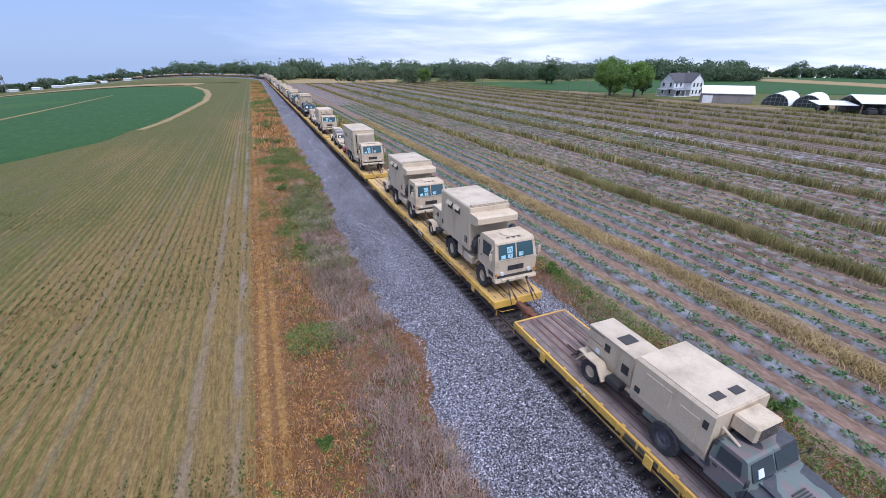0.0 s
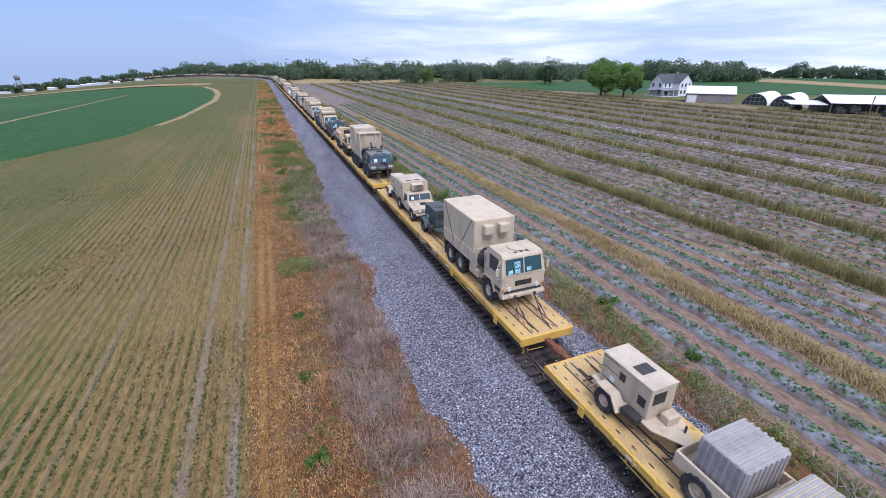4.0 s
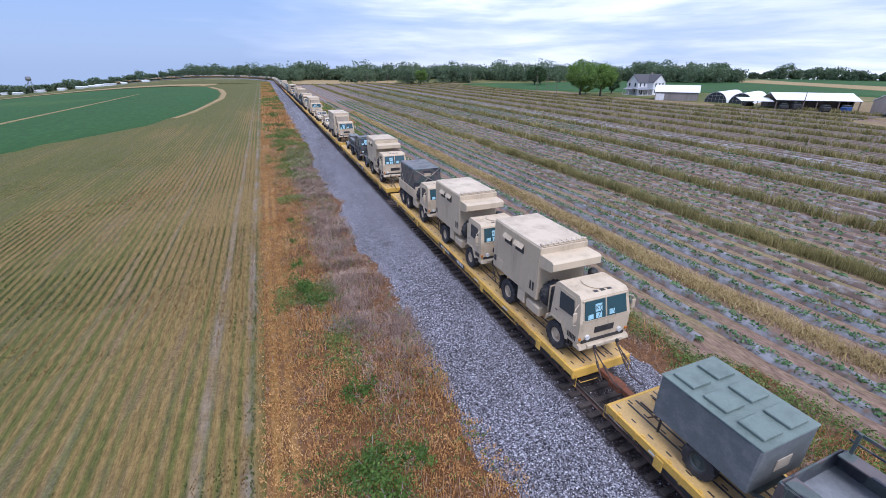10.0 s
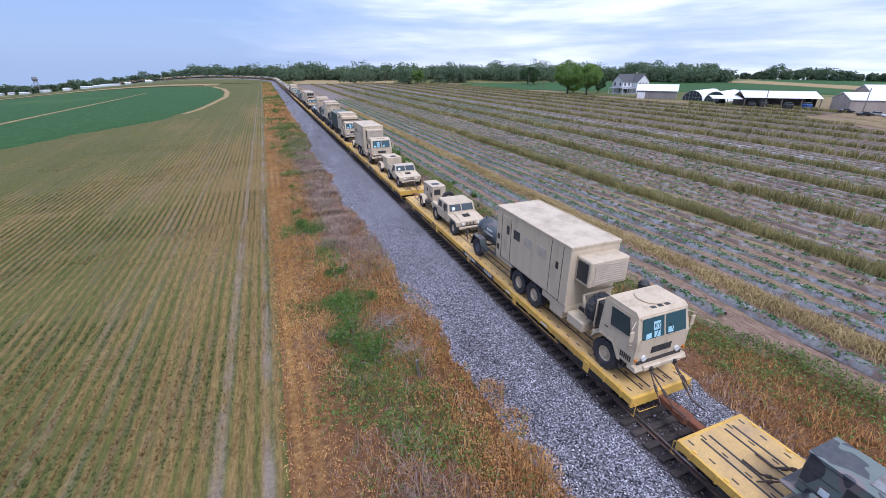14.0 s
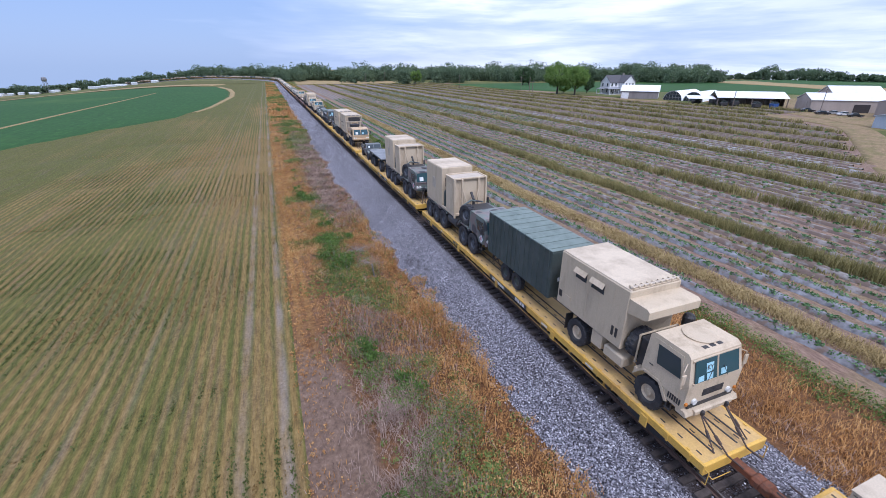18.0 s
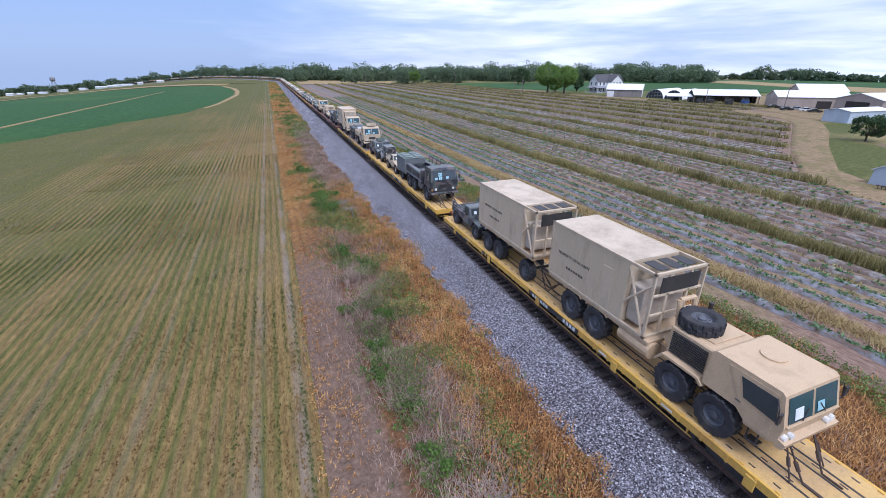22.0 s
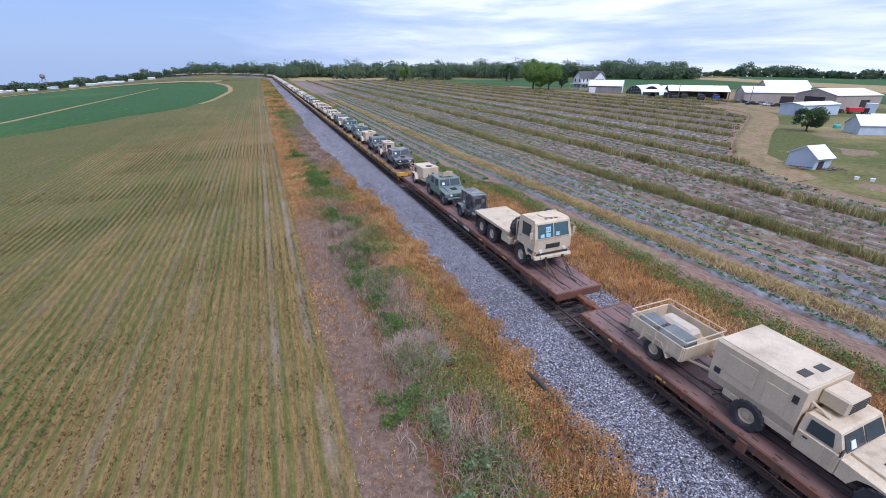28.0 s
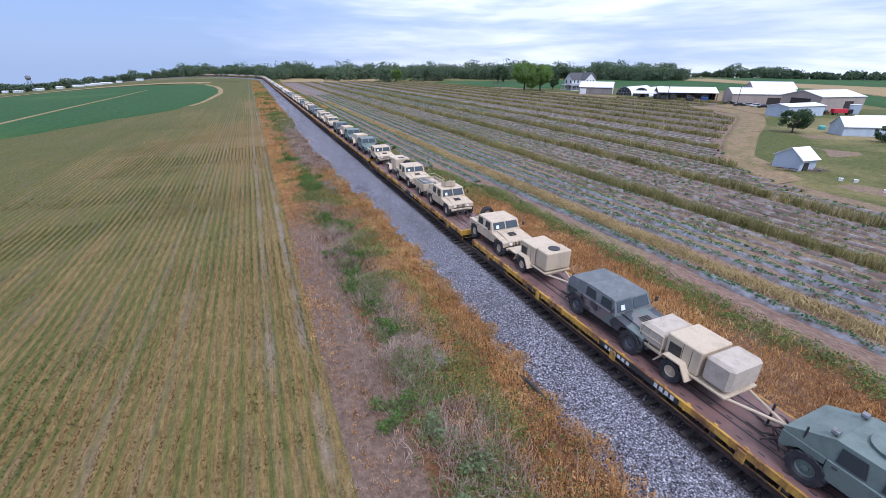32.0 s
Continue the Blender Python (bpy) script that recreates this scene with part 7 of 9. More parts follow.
        box = part("ribbed_box", Form().box(-0.85, 0.85, 2.5, 3.75, 0.8, 2.05, 0.03), GREY_BOX, th, "grey ribbed equipment box")
        f = Form()
        for q in range(7):
            f.box(-0.86, 0.86, 2.58 + q * 0.18, 2.66 + q * 0.18, 2.04, 2.075, 0.01).box(-0.875, -0.84, 2.58 + q * 0.18, 2.66 + q * 0.18, 0.85, 2.04, 0.01)
        for q in range(8):
            f.box(-0.8 + q * 0.21, -0.7 + q * 0.21, 2.475, 2.51, 0.85, 2.04, 0.01)
        part("ribs", f, GREY_BOX, box)
        f = Form()
        for q in range(6):
            f.box(-0.95, 0.95, 1.32 + q * 0.12, 1.39 + q * 0.12, roof, roof + 0.03, 0.01)
        part("roof_ribs", f, GREY_BOX, th, "grey ribs across the cab roof")
        part("stowed_poles", Form().rod((-0.7, 2.15, 1.35), (0.7, 2.2, 1.4), 0.06, 7).rod((-0.5, 2.35, 1.1), (0.8, 2.3, 1.15), 0.05, 7), TAN, th)
    if kind == "troop":
        for s in (-1, 1):
            part("bed_side", Form().box(*sorted((s * 0.98, s * 1.07)), 2.06, 4.1, 0.78, 1.2, 0.02), paint, th)
            f = Form()
            for z in (1.28, 1.46):
                f.box(*sorted((s * 1.0, s * 1.05)), 2.1, 4.1, z, z + 0.1, 0.01)
            for k in range(4):
                f.box(*sorted((s * 0.96, s * 1.0)), 2.2 + k * 0.6, 2.26 + k * 0.6, 1.15, 1.58)
            part("slat_side", f, paint, th)
            part("bench", Form().box(*sorted((s * 0.5, s * 0.95)), 2.15, 4.05, 1.02, 1.07, 0.01), paint, th)
        part("bed", Form().box(-1.0, 1.0, 2.05, 4.1, 0.66, 0.8, 0.02), paint, th)
        part("tailgate", Form().box(-1.0, 1.0, 4.06, 4.12, 0.7, 1.2, 0.02), paint, th)
    if kind == "shelter":
        bp = box_paint or TAN_PALE
        part("bed", Form().box(-1.0, 1.0, 2.05, 4.2, 0.62, 0.86, 0.02), paint, th)
        sh = part("shelter", Form().prism_y([(-0.98, 0.84), (0.98, 0.84), (1.08, 1.2), (1.08, 2.4), (1.02, 2.48), (-1.02, 2.48), (-1.08, 2.4), (-1.08, 1.2)], 2.12, 4.75), bp, th, "tan equipment shelter")
        part("roof", Form().box(-1.0, 1.0, 2.16, 4.71, 2.48, 2.51, 0.008), TAN_ROOF, sh)
        part("air_conditioner", Form().box(-0.45, 0.55, 1.45, 2.12, 1.92, 2.42, 0.05), bp, sh)
        if full:
            f = Form()
            for q in range(5):
                f.box(-0.35, 0.45, 1.43, 1.455, 2.0 + q * 0.08, 2.03 + q * 0.08)
            part("ac_slats", f, BLACK, sh, "dark air-conditioner slats")
            f = Form().box(-1.095, -1.075, 2.5, 3.1, 1.25, 2.05, 0.004).box(-1.095, -1.075, 3.4, 4.3, 1.5, 2.2, 0.004)
            part("side_panel", f, TAN, sh)
            f = Form().box(-1.1, -1.08, 2.25, 2.4, 1.9, 2.15).box(-1.1, -1.08, 4.4, 4.6, 1.3, 1.5)
            part("vent_panels", f, BLACK, sh, "small dark vent panels")
            part("roof_vent", Form().box(-0.6, -0.2, 2.5, 2.75, 2.5, 2.53), BLACK, sh, "dark roof vent")
            part("roof_vent", Form().box(0.1, 0.5, 2.45, 2.7, 2.5, 2.53), BLACK, sh, "dark roof vent")
            part("roof_brace", Form().rod((-0.7, 2.12, 2.0), (-0.7, 1.6, 1.82), 0.04, 6).rod((0.85, 2.12, 2.0), (0.85, 1.6, 1.82), 0.04, 6), TAN, sh)
    if kind == "slant" and full:
        ring = part("turret_ring", Form().lathe([(0.46, roof), (0.52, roof), (0.54, roof + 0.09), (0.46, roof + 0.1)], (0, 2.15, 0), "z", 20), paint, th)
        part("turret_floor", Form().lathe([(0.45, roof + 0.006), (0.001, roof + 0.008)], (0, 2.15, 0), "z", 20), paint, ring)
        f = Form().box(-0.42, 0.42, 1.52, 1.56, roof + 0.08, roof + 0.5, 0.01)
        f.quad((-0.45, 1.56, roof + 0.08), (-0.6, 2.1, roof + 0.08), (-0.6, 2.1, roof + 0.4), (-0.45, 1.56, roof + 0.45), 0.02)
        f.quad((0.6, 2.1, roof + 0.08), (0.45, 1.56, roof + 0.08), (0.45, 1.56, roof + 0.45), (0.6, 2.1, roof + 0.4), 0.02)
        part("gun_shield", f, TAN if box_paint is None else box_paint, ring, "roof gun shield plates")
        part("gun_mount", Form().rod((0, 1.7, roof + 0.1), (0, 1.6, roof + 0.5), 0.05, 6).rod((0, 1.9, roof + 0.42), (0, 1.2, roof + 0.45), 0.03, 6), TAN if box_paint is None else box_paint, ring)
        f = Form()
        for x in (-0.75, 0.7):
            f.lathe([(0.001, 0), (0.1, 0), (0.1, 0.16), (0.001, 0.18)], (x, 3.05, roof + 0.06), "y", 10)
        part("work_lamps", f, STEEL, th)
        part("antenna_mount", Form().rod((-1.0, 3.6, 1.2), (-1.0, 3.6, 1.75), 0.03, 6).rod((0.95, 1.2, 1.5), (1.1, 1.15, 1.9), 0.05, 6), BLACK, th)
    if spare:
        sp = wheel(th, 0, 0, 0.47, 0.32, paint)
        sp.location, sp.rotation_euler = (0.2, 3.9, 1.4), (0, 0, radians(90))
        part("spare_carrier", Form().pipe([(0.2, 4.1, 0.8), (0.2, 4.2, 1.4), (0.2, 4.0, 1.4)], 0.04, 6), BLACK, th)
    if full:
        part("placard", Form().quad((-0.5, 0.995, 1.36), (-0.72, 0.995, 1.36), (-0.7, 1.085, 1.56), (-0.5, 1.085, 1.56), -0.02), PAPER, th, "white paper placard behind the windscreen")
        chains(th, -0.65, 0.5, -1, 0.4, 0.9)
        chains(th, 4.1, 0.55, 1, 0.4, 0.7)
    return th


# ---- trailers: y = 0 on the axle, drawbar towards -y ----
def trailer_base(th, paint, tongue, half=0.55, y0=-1.3, y1=0.95, r=0.44, wx=0.88, axle_y=(0,), z=0.62, full=True):
    for yy in axle_y:
        part("axle", Form().rod((-wx, yy, r), (wx, yy, r), 0.05, 6), BLACK, th)
        for s in (-1, 1):
            wheel(th, s * wx, yy, r, 0.26, paint)
    f = Form()
    for s in (-half, half):
        f.box(s - 0.05, s + 0.05, y0, y1, z - 0.1, z, 0.01)
        f.rod((s, y0 + 0.05, z - 0.05), (0, tongue, 0.6), 0.05, 6)
    f.box(-half, half, y1 - 0.1, y1, z - 0.1, z).box(-half, half, y0, y0 + 0.1, z - 0.1, z)
    part("frame", f, paint, th)
    part("towing_eye", Form().lathe([(0.04, -0.02), (0.09, -0.02), (0.09, 0.02), (0.04, 0.02)], (0, tongue - 0.08, 0.6), "z", 10), BLACK, th)
    part("landing_leg", Form().rod((0.25, tongue + 0.55, 0.05), (0.25, tongue + 0.55, 0.9), 0.04, 6).rod((0.25, tongue + 0.55, 0.03), (0.25, tongue + 0.55, 0.06), 0.1, 8), BLACK, th)
    if full:
        chains(th, tongue + 0.2, 0.55, -1, 0.35, 0.6)
        chains(th, y1, 0.5, 1, 0.4, 0.6)


def fender(th, paint, yy=0.0, r=0.44, wx=0.88):
    for s in (-1, 1):
        f = Form().prism([(yy - r - 0.2, 0.5), (yy - r * 0.75, r * 2 + 0.08), (yy + r * 0.75, r * 2 + 0.08), (yy + r + 0.2, 0.5), (yy + r + 0.26, 0.52), (yy + r * 0.78, r * 2 + 0.13), (yy - r * 0.78, r * 2 + 0.13), (yy - r - 0.26, 0.52)], *sorted((s * (wx - 0.2), s * (wx + 0.2))))
        part("mudguard", f, paint, th)


def generator_trailer(name, label, paint, jerry=None, cable=False, full=True):
    th = thing(name, label, "trailer")
    trailer_base(th, paint, -2.75, full=full)
    fender(th, paint)
    part("deck", Form().box(-0.7, 0.7, -1.75, 1.0, 0.62, 0.68, 0.01), paint, th)
    g = part("generator", Form().box(-0.55, 0.55, -1.4, 0.75, 0.7, 1.88, 0.03), paint, th, "boxy generator set")
    part("top", Form().box(-0.57, 0.57, -1.42, 0.77, 1.88, 1.92, 0.01), TAN_ROOF if paint is TAN else paint, g)
    if full:
        part("control_panel", Form().box(-0.42, 0.1, -1.415, -1.4, 1.25, 1.7), BLACK, g, "dark control panel")
        part("side_grille", Form().box(-0.565, -0.545, -1.25, -0.95, 1.05, 1.4), BLACK, g, "dark side grille")
        part("side_grille", Form().box(-0.565, -0.545, -0.35, -0.1, 1.35, 1.65), BLACK, g, "dark side grille")
        part("roof_hatch", Form().box(-0.3, 0.3, -0.75, -0.3, 1.918, 1.935), BLACK if paint is not CAMO_GREY else STEEL, g, "dark roof opening")
        f = Form()
        for z in (0.95, 1.4, 1.8):
            f.box(-0.56, -0.545, -0.02, 0.7, z, z + 0.015)
        part("door_seams", f, BLACK, g)
        part("document_plate", Form().box(-0.562, -0.545, 0.1, 0.3, 0.98, 1.18), PAPER, g, "small white plate")
    part("toolbox", Form().box(-0.1, 0.42, -1.85, -1.5, 0.68, 0.98, 0.03), paint, th)
    part("drawbar_plate", Form().add([(-0.68, -1.75, 0.62), (0.68, -1.75, 0.62), (0.12, -2.65, 0.6), (-0.12, -2.65, 0.6), (-0.68, -1.75, 0.66), (0.68, -1.75, 0.66), (0.12, -2.65, 0.64), (-0.12, -2.65, 0.64)], [(0, 1, 2, 3), (4, 5, 6, 7), (0, 1, 5, 4), (1, 2, 6, 5), (2, 3, 7, 6), (3, 0, 4, 7)]), paint, th)
    part("fuel_box", Form().box(-0.95, -0.62, -1.35, -0.7, 0.55, 0.8, 0.02), BLACK if jerry is None else paint, th)
    if jerry:
        part("fuel_can", Form().box(-1.12, -0.72, -1.95, -0.85, 0.72, 0.98, 0.04).box(-1.14, -0.98, -1.9, -0.9, 0.5, 0.74, 0.04), jerry, th, "bright red fuel can")
    if cable:
        f = Form()
        for k in range(5):
            f.lathe([(0.3 - 0.03 * k, -0.03), (0.36 - 0.03 * k, 0), (0.3 - 0.03 * k, 0.03)], (-0.3, -2.05, 0.72 + 0.05 * k), "z", 18)
        part("cable_coil", f, BLACK, th, "coiled black cable")
    return th


def cooling_trailer(name, label, paint, cover=False, cage=True, full=True):
    th = thing(name, label, "trailer")
    trailer_base(th, paint, -3.4, 0.6, -1.85, 1.5, 0.46, 0.92, full=full)
    fender(th, paint, 0, 0.46, 0.92)
    part("deck", Form().box(-0.85, 0.85, -1.95, 1.75, 0.66, 0.74, 0.01), paint, th)
    a = part("power_unit", Form().box(-0.8, 0.8, -0.85, 0.55, 0.76, 1.78, 0.04), paint, th, "boxy tan power unit")
    b = part("cooling_unit", Form().box(-0.8, 0.8, -1.95, -0.95, 0.82, 1.85, 0.05 if not cover else 0.12), CANVAS if cover else paint, th, "canvas-covered unit" if cover else "boxy tan cooling unit")
    if full and not cover:
        part("fan_ring", Form().lathe([(0.26, 1.85), (0.32, 1.85), (0.32, 1.89), (0.26, 1.89)], (0, -1.45, 0), "z", 18), BLACK, b, "dark fan ring")
        part("fan_grille", Form().lathe([(0.26, 1.858), (0.001, 1.86)], (0, -1.45, 0), "z", 18), STEEL, b)
    if full:
        part("side_grille", Form().box(-0.815, -0.795, -0.1, 0.4, 1.0, 1.5), BLACK, a, "dark side grille")
        part("door_seams", Form().box(-0.808, -0.798, -0.5, -0.485, 0.85, 1.7).box(-0.808, -0.798, -0.15, -0.135, 0.85, 1.7), BLACK, a)
    if cage:
        f = Form()
        for z in (0.78, 1.15, 1.5):
            f.pipe([(-0.85, 0.65, z), (-0.85, 1.7, z), (0.85, 1.7, z), (0.85, 0.65, z)], 0.025, 5)
        for x in (-0.85, 0.85):
            for yy in (0.65, 1.2, 1.7):
                f.rod((x, yy, 0.72), (x, yy, 1.52), 0.025, 5)
        part("rear_cage", f, paint, th)
        if cover:
            part("tarpaulin", Form().box(-0.85, 0.85, 0.6, 1.75, 0.78, 1.62, 0.15), CANVAS, th)
        else:
            part("cargo_pack", Form().box(-0.6, 0.6, 0.75, 1.6, 0.74, 1.25, 0.14), BROWN_DECK, th, "dark bundle in the cage")
    return th


def water_trailer(name, label, paint):
    th = thing(name, label, "trailer")
    trailer_base(th, paint, -3.2, 0.6, -1.9, 1.2, 0.56, 0.95)
    fender(th, paint, 0, 0.56, 0.95)
    tk = part("tank", Form().lathe([(0.001, -1.85), (0.45, -1.82), (0.6, -1.7), (0.62, -1.5), (0.62, 0.8), (0.6, 0.95), (0.45, 1.08), (0.001, 1.1)], (0, 0, 1.42), "y", 24), paint, th, "dark rounded water tank", True)
    part("tank_rack", Form().pipe([(-0.2, 0.6, 2.05), (-0.2, 0.6, 2.2), (-0.2, -0.1, 2.2), (-0.2, -0.1, 2.05)], 0.03, 6).pipe([(0.2, 0.6, 2.05), (0.2, 0.6, 2.2), (0.2, -0.1, 2.2), (0.2, -0.1, 2.05)], 0.03, 6), paint, tk)
    part("cradle", Form().box(-0.6, 0.6, -1.5, -1.35, 0.62, 0.95).box(-0.6, 0.6, 0.5, 0.65, 0.62, 0.95), paint, th)
    for k, (words, dz) in enumerate((("POTABLE", 0.11), ("WATER ONLY", -0.1))):
        ob = part("lettering", text_mesh(words, 0.17, LETTER), None, tk, "white stencilled words")
        z = 1.62 + dz
        x = -math.sqrt(0.62 ** 2 - (z - 1.42) ** 2) - 0.006
        sl = math.asin((z - 1.42) / 0.62)
        m = Matrix(((0, 0, -1, 0), (-1, 0, 0, 0), (0, 1, 0, 0), (0, 0, 0, 1)))
        ob.matrix_basis = Matrix.Translation((x, -0.5, z)) @ Matrix.Rotation(sl, 4, "Y") @ m
    return th


def box_trailer(name, label):
    th = thing(name, label, "trailer")
    trailer_base(th, DARK_GREEN, -2.5, 0.6, -1.3, 1.6, 0.5, 0.95)
    bx = part("box_body", Form().box(-1.1, 1.1, -1.3, 1.65, 0.82, 2.32, 0.05), SLATE, th, "dark canvas-sided box")
    part("roof", Form().box(-1.12, 1.12, -1.32, 1.67, 2.32, 2.37, 0.02), GREEN, bx, "flat grey-green roof")
    for x in (-0.5, 0.5):
        for yy in (-0.8, 0.17, 1.14):
            part("roof_hatch", Form().box(x - 0.36, x + 0.36, yy - 0.34, yy + 0.34, 2.37, 2.46, 0.02), GREEN, bx, "raised grey-green roof panel")
    part("rear_legs", Form().rod((-0.8, 1.5, 0.05), (-0.8, 1.5, 0.85), 0.04, 6).rod((0.8, 1.5, 0.05), (0.8, 1.5, 0.85), 0.04, 6), BLACK, th)
    part("tarp_flap", Form().box(-0.3, 0.3, -1.325, -1.3, 1.3, 1.7, 0.01), CANVAS, bx)
    return th


def freight_trailer(name, label):
    """A dark green ribbed box on a tandem chassis; y = 0 on the leading rear axle."""
    th = thing(name, label, "trailer")
    trailer_base(th, DARK_GREEN, -4.6, 0.5, -3.0, 3.1, 0.5, 0.95, (0, 1.2), 0.95)
    bx = part("box_body", Form().box(-1.18, 1.18, -2.95, 3.2, 1.05, 3.45, 0.03), DARK_GREEN, th, "dark green ribbed box body")
    for s in (-1, 1):
        f = Form()
        for q in range(15):
            yy = -2.8 + q * 0.415
            f.box(*sorted((s * 1.175, s * 1.225)), yy, yy + 0.07, 1.1, 3.42, 0.01)
        part("ribs", f, DARK_GREEN, bx)
    part("roof", Form().box(-1.2, 1.2, -2.97, 3.22, 3.45, 3.5, 0.02), GREEN, bx, "grey-green roof")
    f = Form()
    for q in range(9):
        f.box(-1.15, 1.15, -2.7 + q * 0.68, -2.66 + q * 0.68, 3.5, 3.52)
    part("roof_ribs", f, GREEN, bx)
    f = Form().box(-1.15, 1.15, -2.98, -2.95, 1.1, 3.4, 0.01)
    part("front_door", f, DARK_GREEN, bx)
    part("door_bars", Form().rod((-0.3, -3.0, 1.15), (-0.3, -3.0, 3.35), 0.025, 6).rod((0.3, -3.0, 1.15), (0.3, -3.0, 3.35), 0.025, 6), BLACK, bx)
    part("label_plate", Form().box(-0.75, -0.55, -2.99, -2.975, 1.9, 2.1).box(0.5, 0.8, -2.99, -2.975, 1.6, 1.9), PAPER, bx, "small white plates")
    return th


def platform_trailer(name, label, paint, load):
    """A three-axle platform trailer; y = 0 on the steering axle."""
    th = thing(name, label, "trailer")
    for yy in (0, 3.0, 4.42):
        part("axle", Form().rod((-0.95, yy, 0.58), (0.95, yy, 0.58), 0.08, 6), BLACK, th)
        for s in (-1, 1):
            wheel(th, s * 0.98, yy, 0.58, 0.42, paint)
    f = Form()
    for s in (-0.45, 0.45):
        f.box(s - 0.06, s + 0.06, -0.6, 5.5, 1.0, 1.3, 0.01)
    f.rod((-0.4, -0.5, 0.8), (0, -2.3, 0.65), 0.06, 6).rod((0.4, -0.5, 0.8), (0, -2.3, 0.65), 0.06, 6)
    part("frame", f, BLACK, th)
    part("bed", Form().box(-1.22, 1.22, -0.7, 5.55, 1.42, 1.58, 0.02), ALU if load is None else paint, th, "scuffed metal platform" if load is None else "")
    part("bolster", Form().box(-1.0, 1.0, -0.2, 0.2, 1.25, 1.42).box(-1.0, 1.0, 2.9, 4.6, 1.25, 1.42), BLACK, th)
    if load is None:
        f = Form()
        for s in (-0.35, 0.35):
            f.rod((s, -0.55, 1.55), (s * 0.9, -0.3, 2.75), 0.05, 6)
        f.rod((-0.33, -0.36, 2.5), (0.33, -0.36, 2.5), 0.04, 6)
        part("hook_frame", f, BLACK, th, "black A-frame hook bar")
        f = Form()
        for q in range(14):
            f.box(-1.24, -1.18, -0.5 + q * 0.44, -0.36 + q * 0.44, 1.44, 1.6, 0.01)
        part("edge_lugs", f, BLACK, th)
    else:
        freight_box(th, -0.75, 5.6, 1.58, 4.1, True)
    part("light_bar", Form().box(-1.1, 1.1, 5.55, 5.62, 1.2, 1.4, 0.01), BLACK, th)
    chains(th, -0.6, 0.9, -1)
    chains(th, 5.5, 0.9, 1)
    return th


def cargo_trailer(name, label, paint, load):
    th = thing(name, label, "trailer")
    two = load == "tarp"
    ln = 1.9 if two else 1.25
    trailer_base(th, paint, -ln - 1.5, 0.6, -ln, ln, 0.58 if two else 0.44, 0.95 if two else 0.88, (-0.65, 0.65) if two else (0,), 0.75)
    z = 1.2 if two else 0.72
    bed = part("bed", Form().box(-1.05, 1.05, -ln, ln, z, z + 0.1, 0.02), paint, th)
    for s in (-1, 1):
        f = Form().box(*sorted((s * 1.0, s * 1.06)), -ln, ln, z + 0.1, z + 0.62, 0.015)
        for k in range(5):
            yy = -ln + 0.1 + k * (2 * ln - 0.2) / 4
            f.box(*sorted((s * 1.055, s * 1.09)), yy - 0.04, yy + 0.04, z, z + 0.66, 0.01)
        part("side_panel", f, paint, th)
    for yy in (-ln, ln):
        part("end_panel", Form().box(-1.0, 1.0, yy - 0.03, yy + 0.03, z + 0.1, z + 0.62, 0.015), paint, th)
    if two:
        f = Form()
        for x0, x1, y0, y1, zz in ((-0.98, 0.98, -1.8, 1.8, 0.75), (-0.7, 0.6, -1.2, 0.6, 1.05), (-0.4, 0.8, 0.3, 1.6, 0.95)):
            f.box(x0, x1, y0, y1, z + 0.1, z + zz, 0.16)
        part("tarpaulin", f, SLATE, th, "dark bunched tarpaulin over the load")
        f = Form()
        for yy in (-1.3, -0.4, 0.5, 1.3):
            f.pipe([(-1.08, yy, z + 0.1), (-1.0, yy, z + 0.8), (-0.6, yy, z + 1.08), (0.6, yy, z + 1.0), (1.0, yy, z + 0.8), (1.08, yy, z + 0.1)], 0.02, 5)
        part("lashing", f, CANVAS, th, "pale lashing straps")
        part("label_plate", Form().box(-0.4, 0.3, -1.95, -1.93, z + 0.5, z + 0.85), PAPER, th, "white plate on the load")
    else:
        for k, (x0, x1, y0, y1, zz, m) in enumerate(((-0.8, 0.1, -1.0, 0.2, 0.5, SLATE), (0.1, 0.8, -0.6, 0.9, 0.45, CANVAS), (-0.85, 0.0, 0.3, 1.1, 0.55, SLATE))):
            part("cargo_pack", Form().box(x0, x1, y0, y1, z + 0.1, z + 0.1 + zz, 0.14), m, th, "strapped bundle in the bed")
        part("top_rail", Form().pipe([(-1.03, -ln, z + 0.85), (-1.03, ln, z + 0.85), (1.03, ln, z + 0.85), (1.03, -ln, z + 0.85), (-1.03, -ln, z + 0.85)], 0.025, 5), paint, th)
        fender(th, paint)
    return th


# ---- farm and distance ----
ROOF_DARK = surface("dark_shingle_roof", (0.075, 0.075, 0.085), (0.11, 0.1, 0.105), 0.8, scale=1.5)
ROOF_METAL = surface("white_metal_roof", (0.78, 0.8, 0.82), (0.6, 0.62, 0.65), 0.4, 0.1, scale=0.25, low=0.5, high=0.8)
WALL_GREY = surface("weathered_barn_boards", (0.27, 0.24, 0.225), (0.19, 0.165, 0.155), 0.85, scale=0.5, streak=6)
WALL_TAN = surface("tan_metal_cladding", (0.4, 0.335, 0.29), (0.33, 0.28, 0.24), 0.55, scale=0.3, streak=4)
WALL_BLUE = surface("pale_blue_grey_cladding", (0.5, 0.57, 0.65), (0.42, 0.48, 0.55), 0.5, scale=0.4, streak=4)
PLASTIC = surface("greenhouse_plastic", (0.82, 0.84, 0.86), (0.72, 0.75, 0.78), 0.45, scale=0.4)
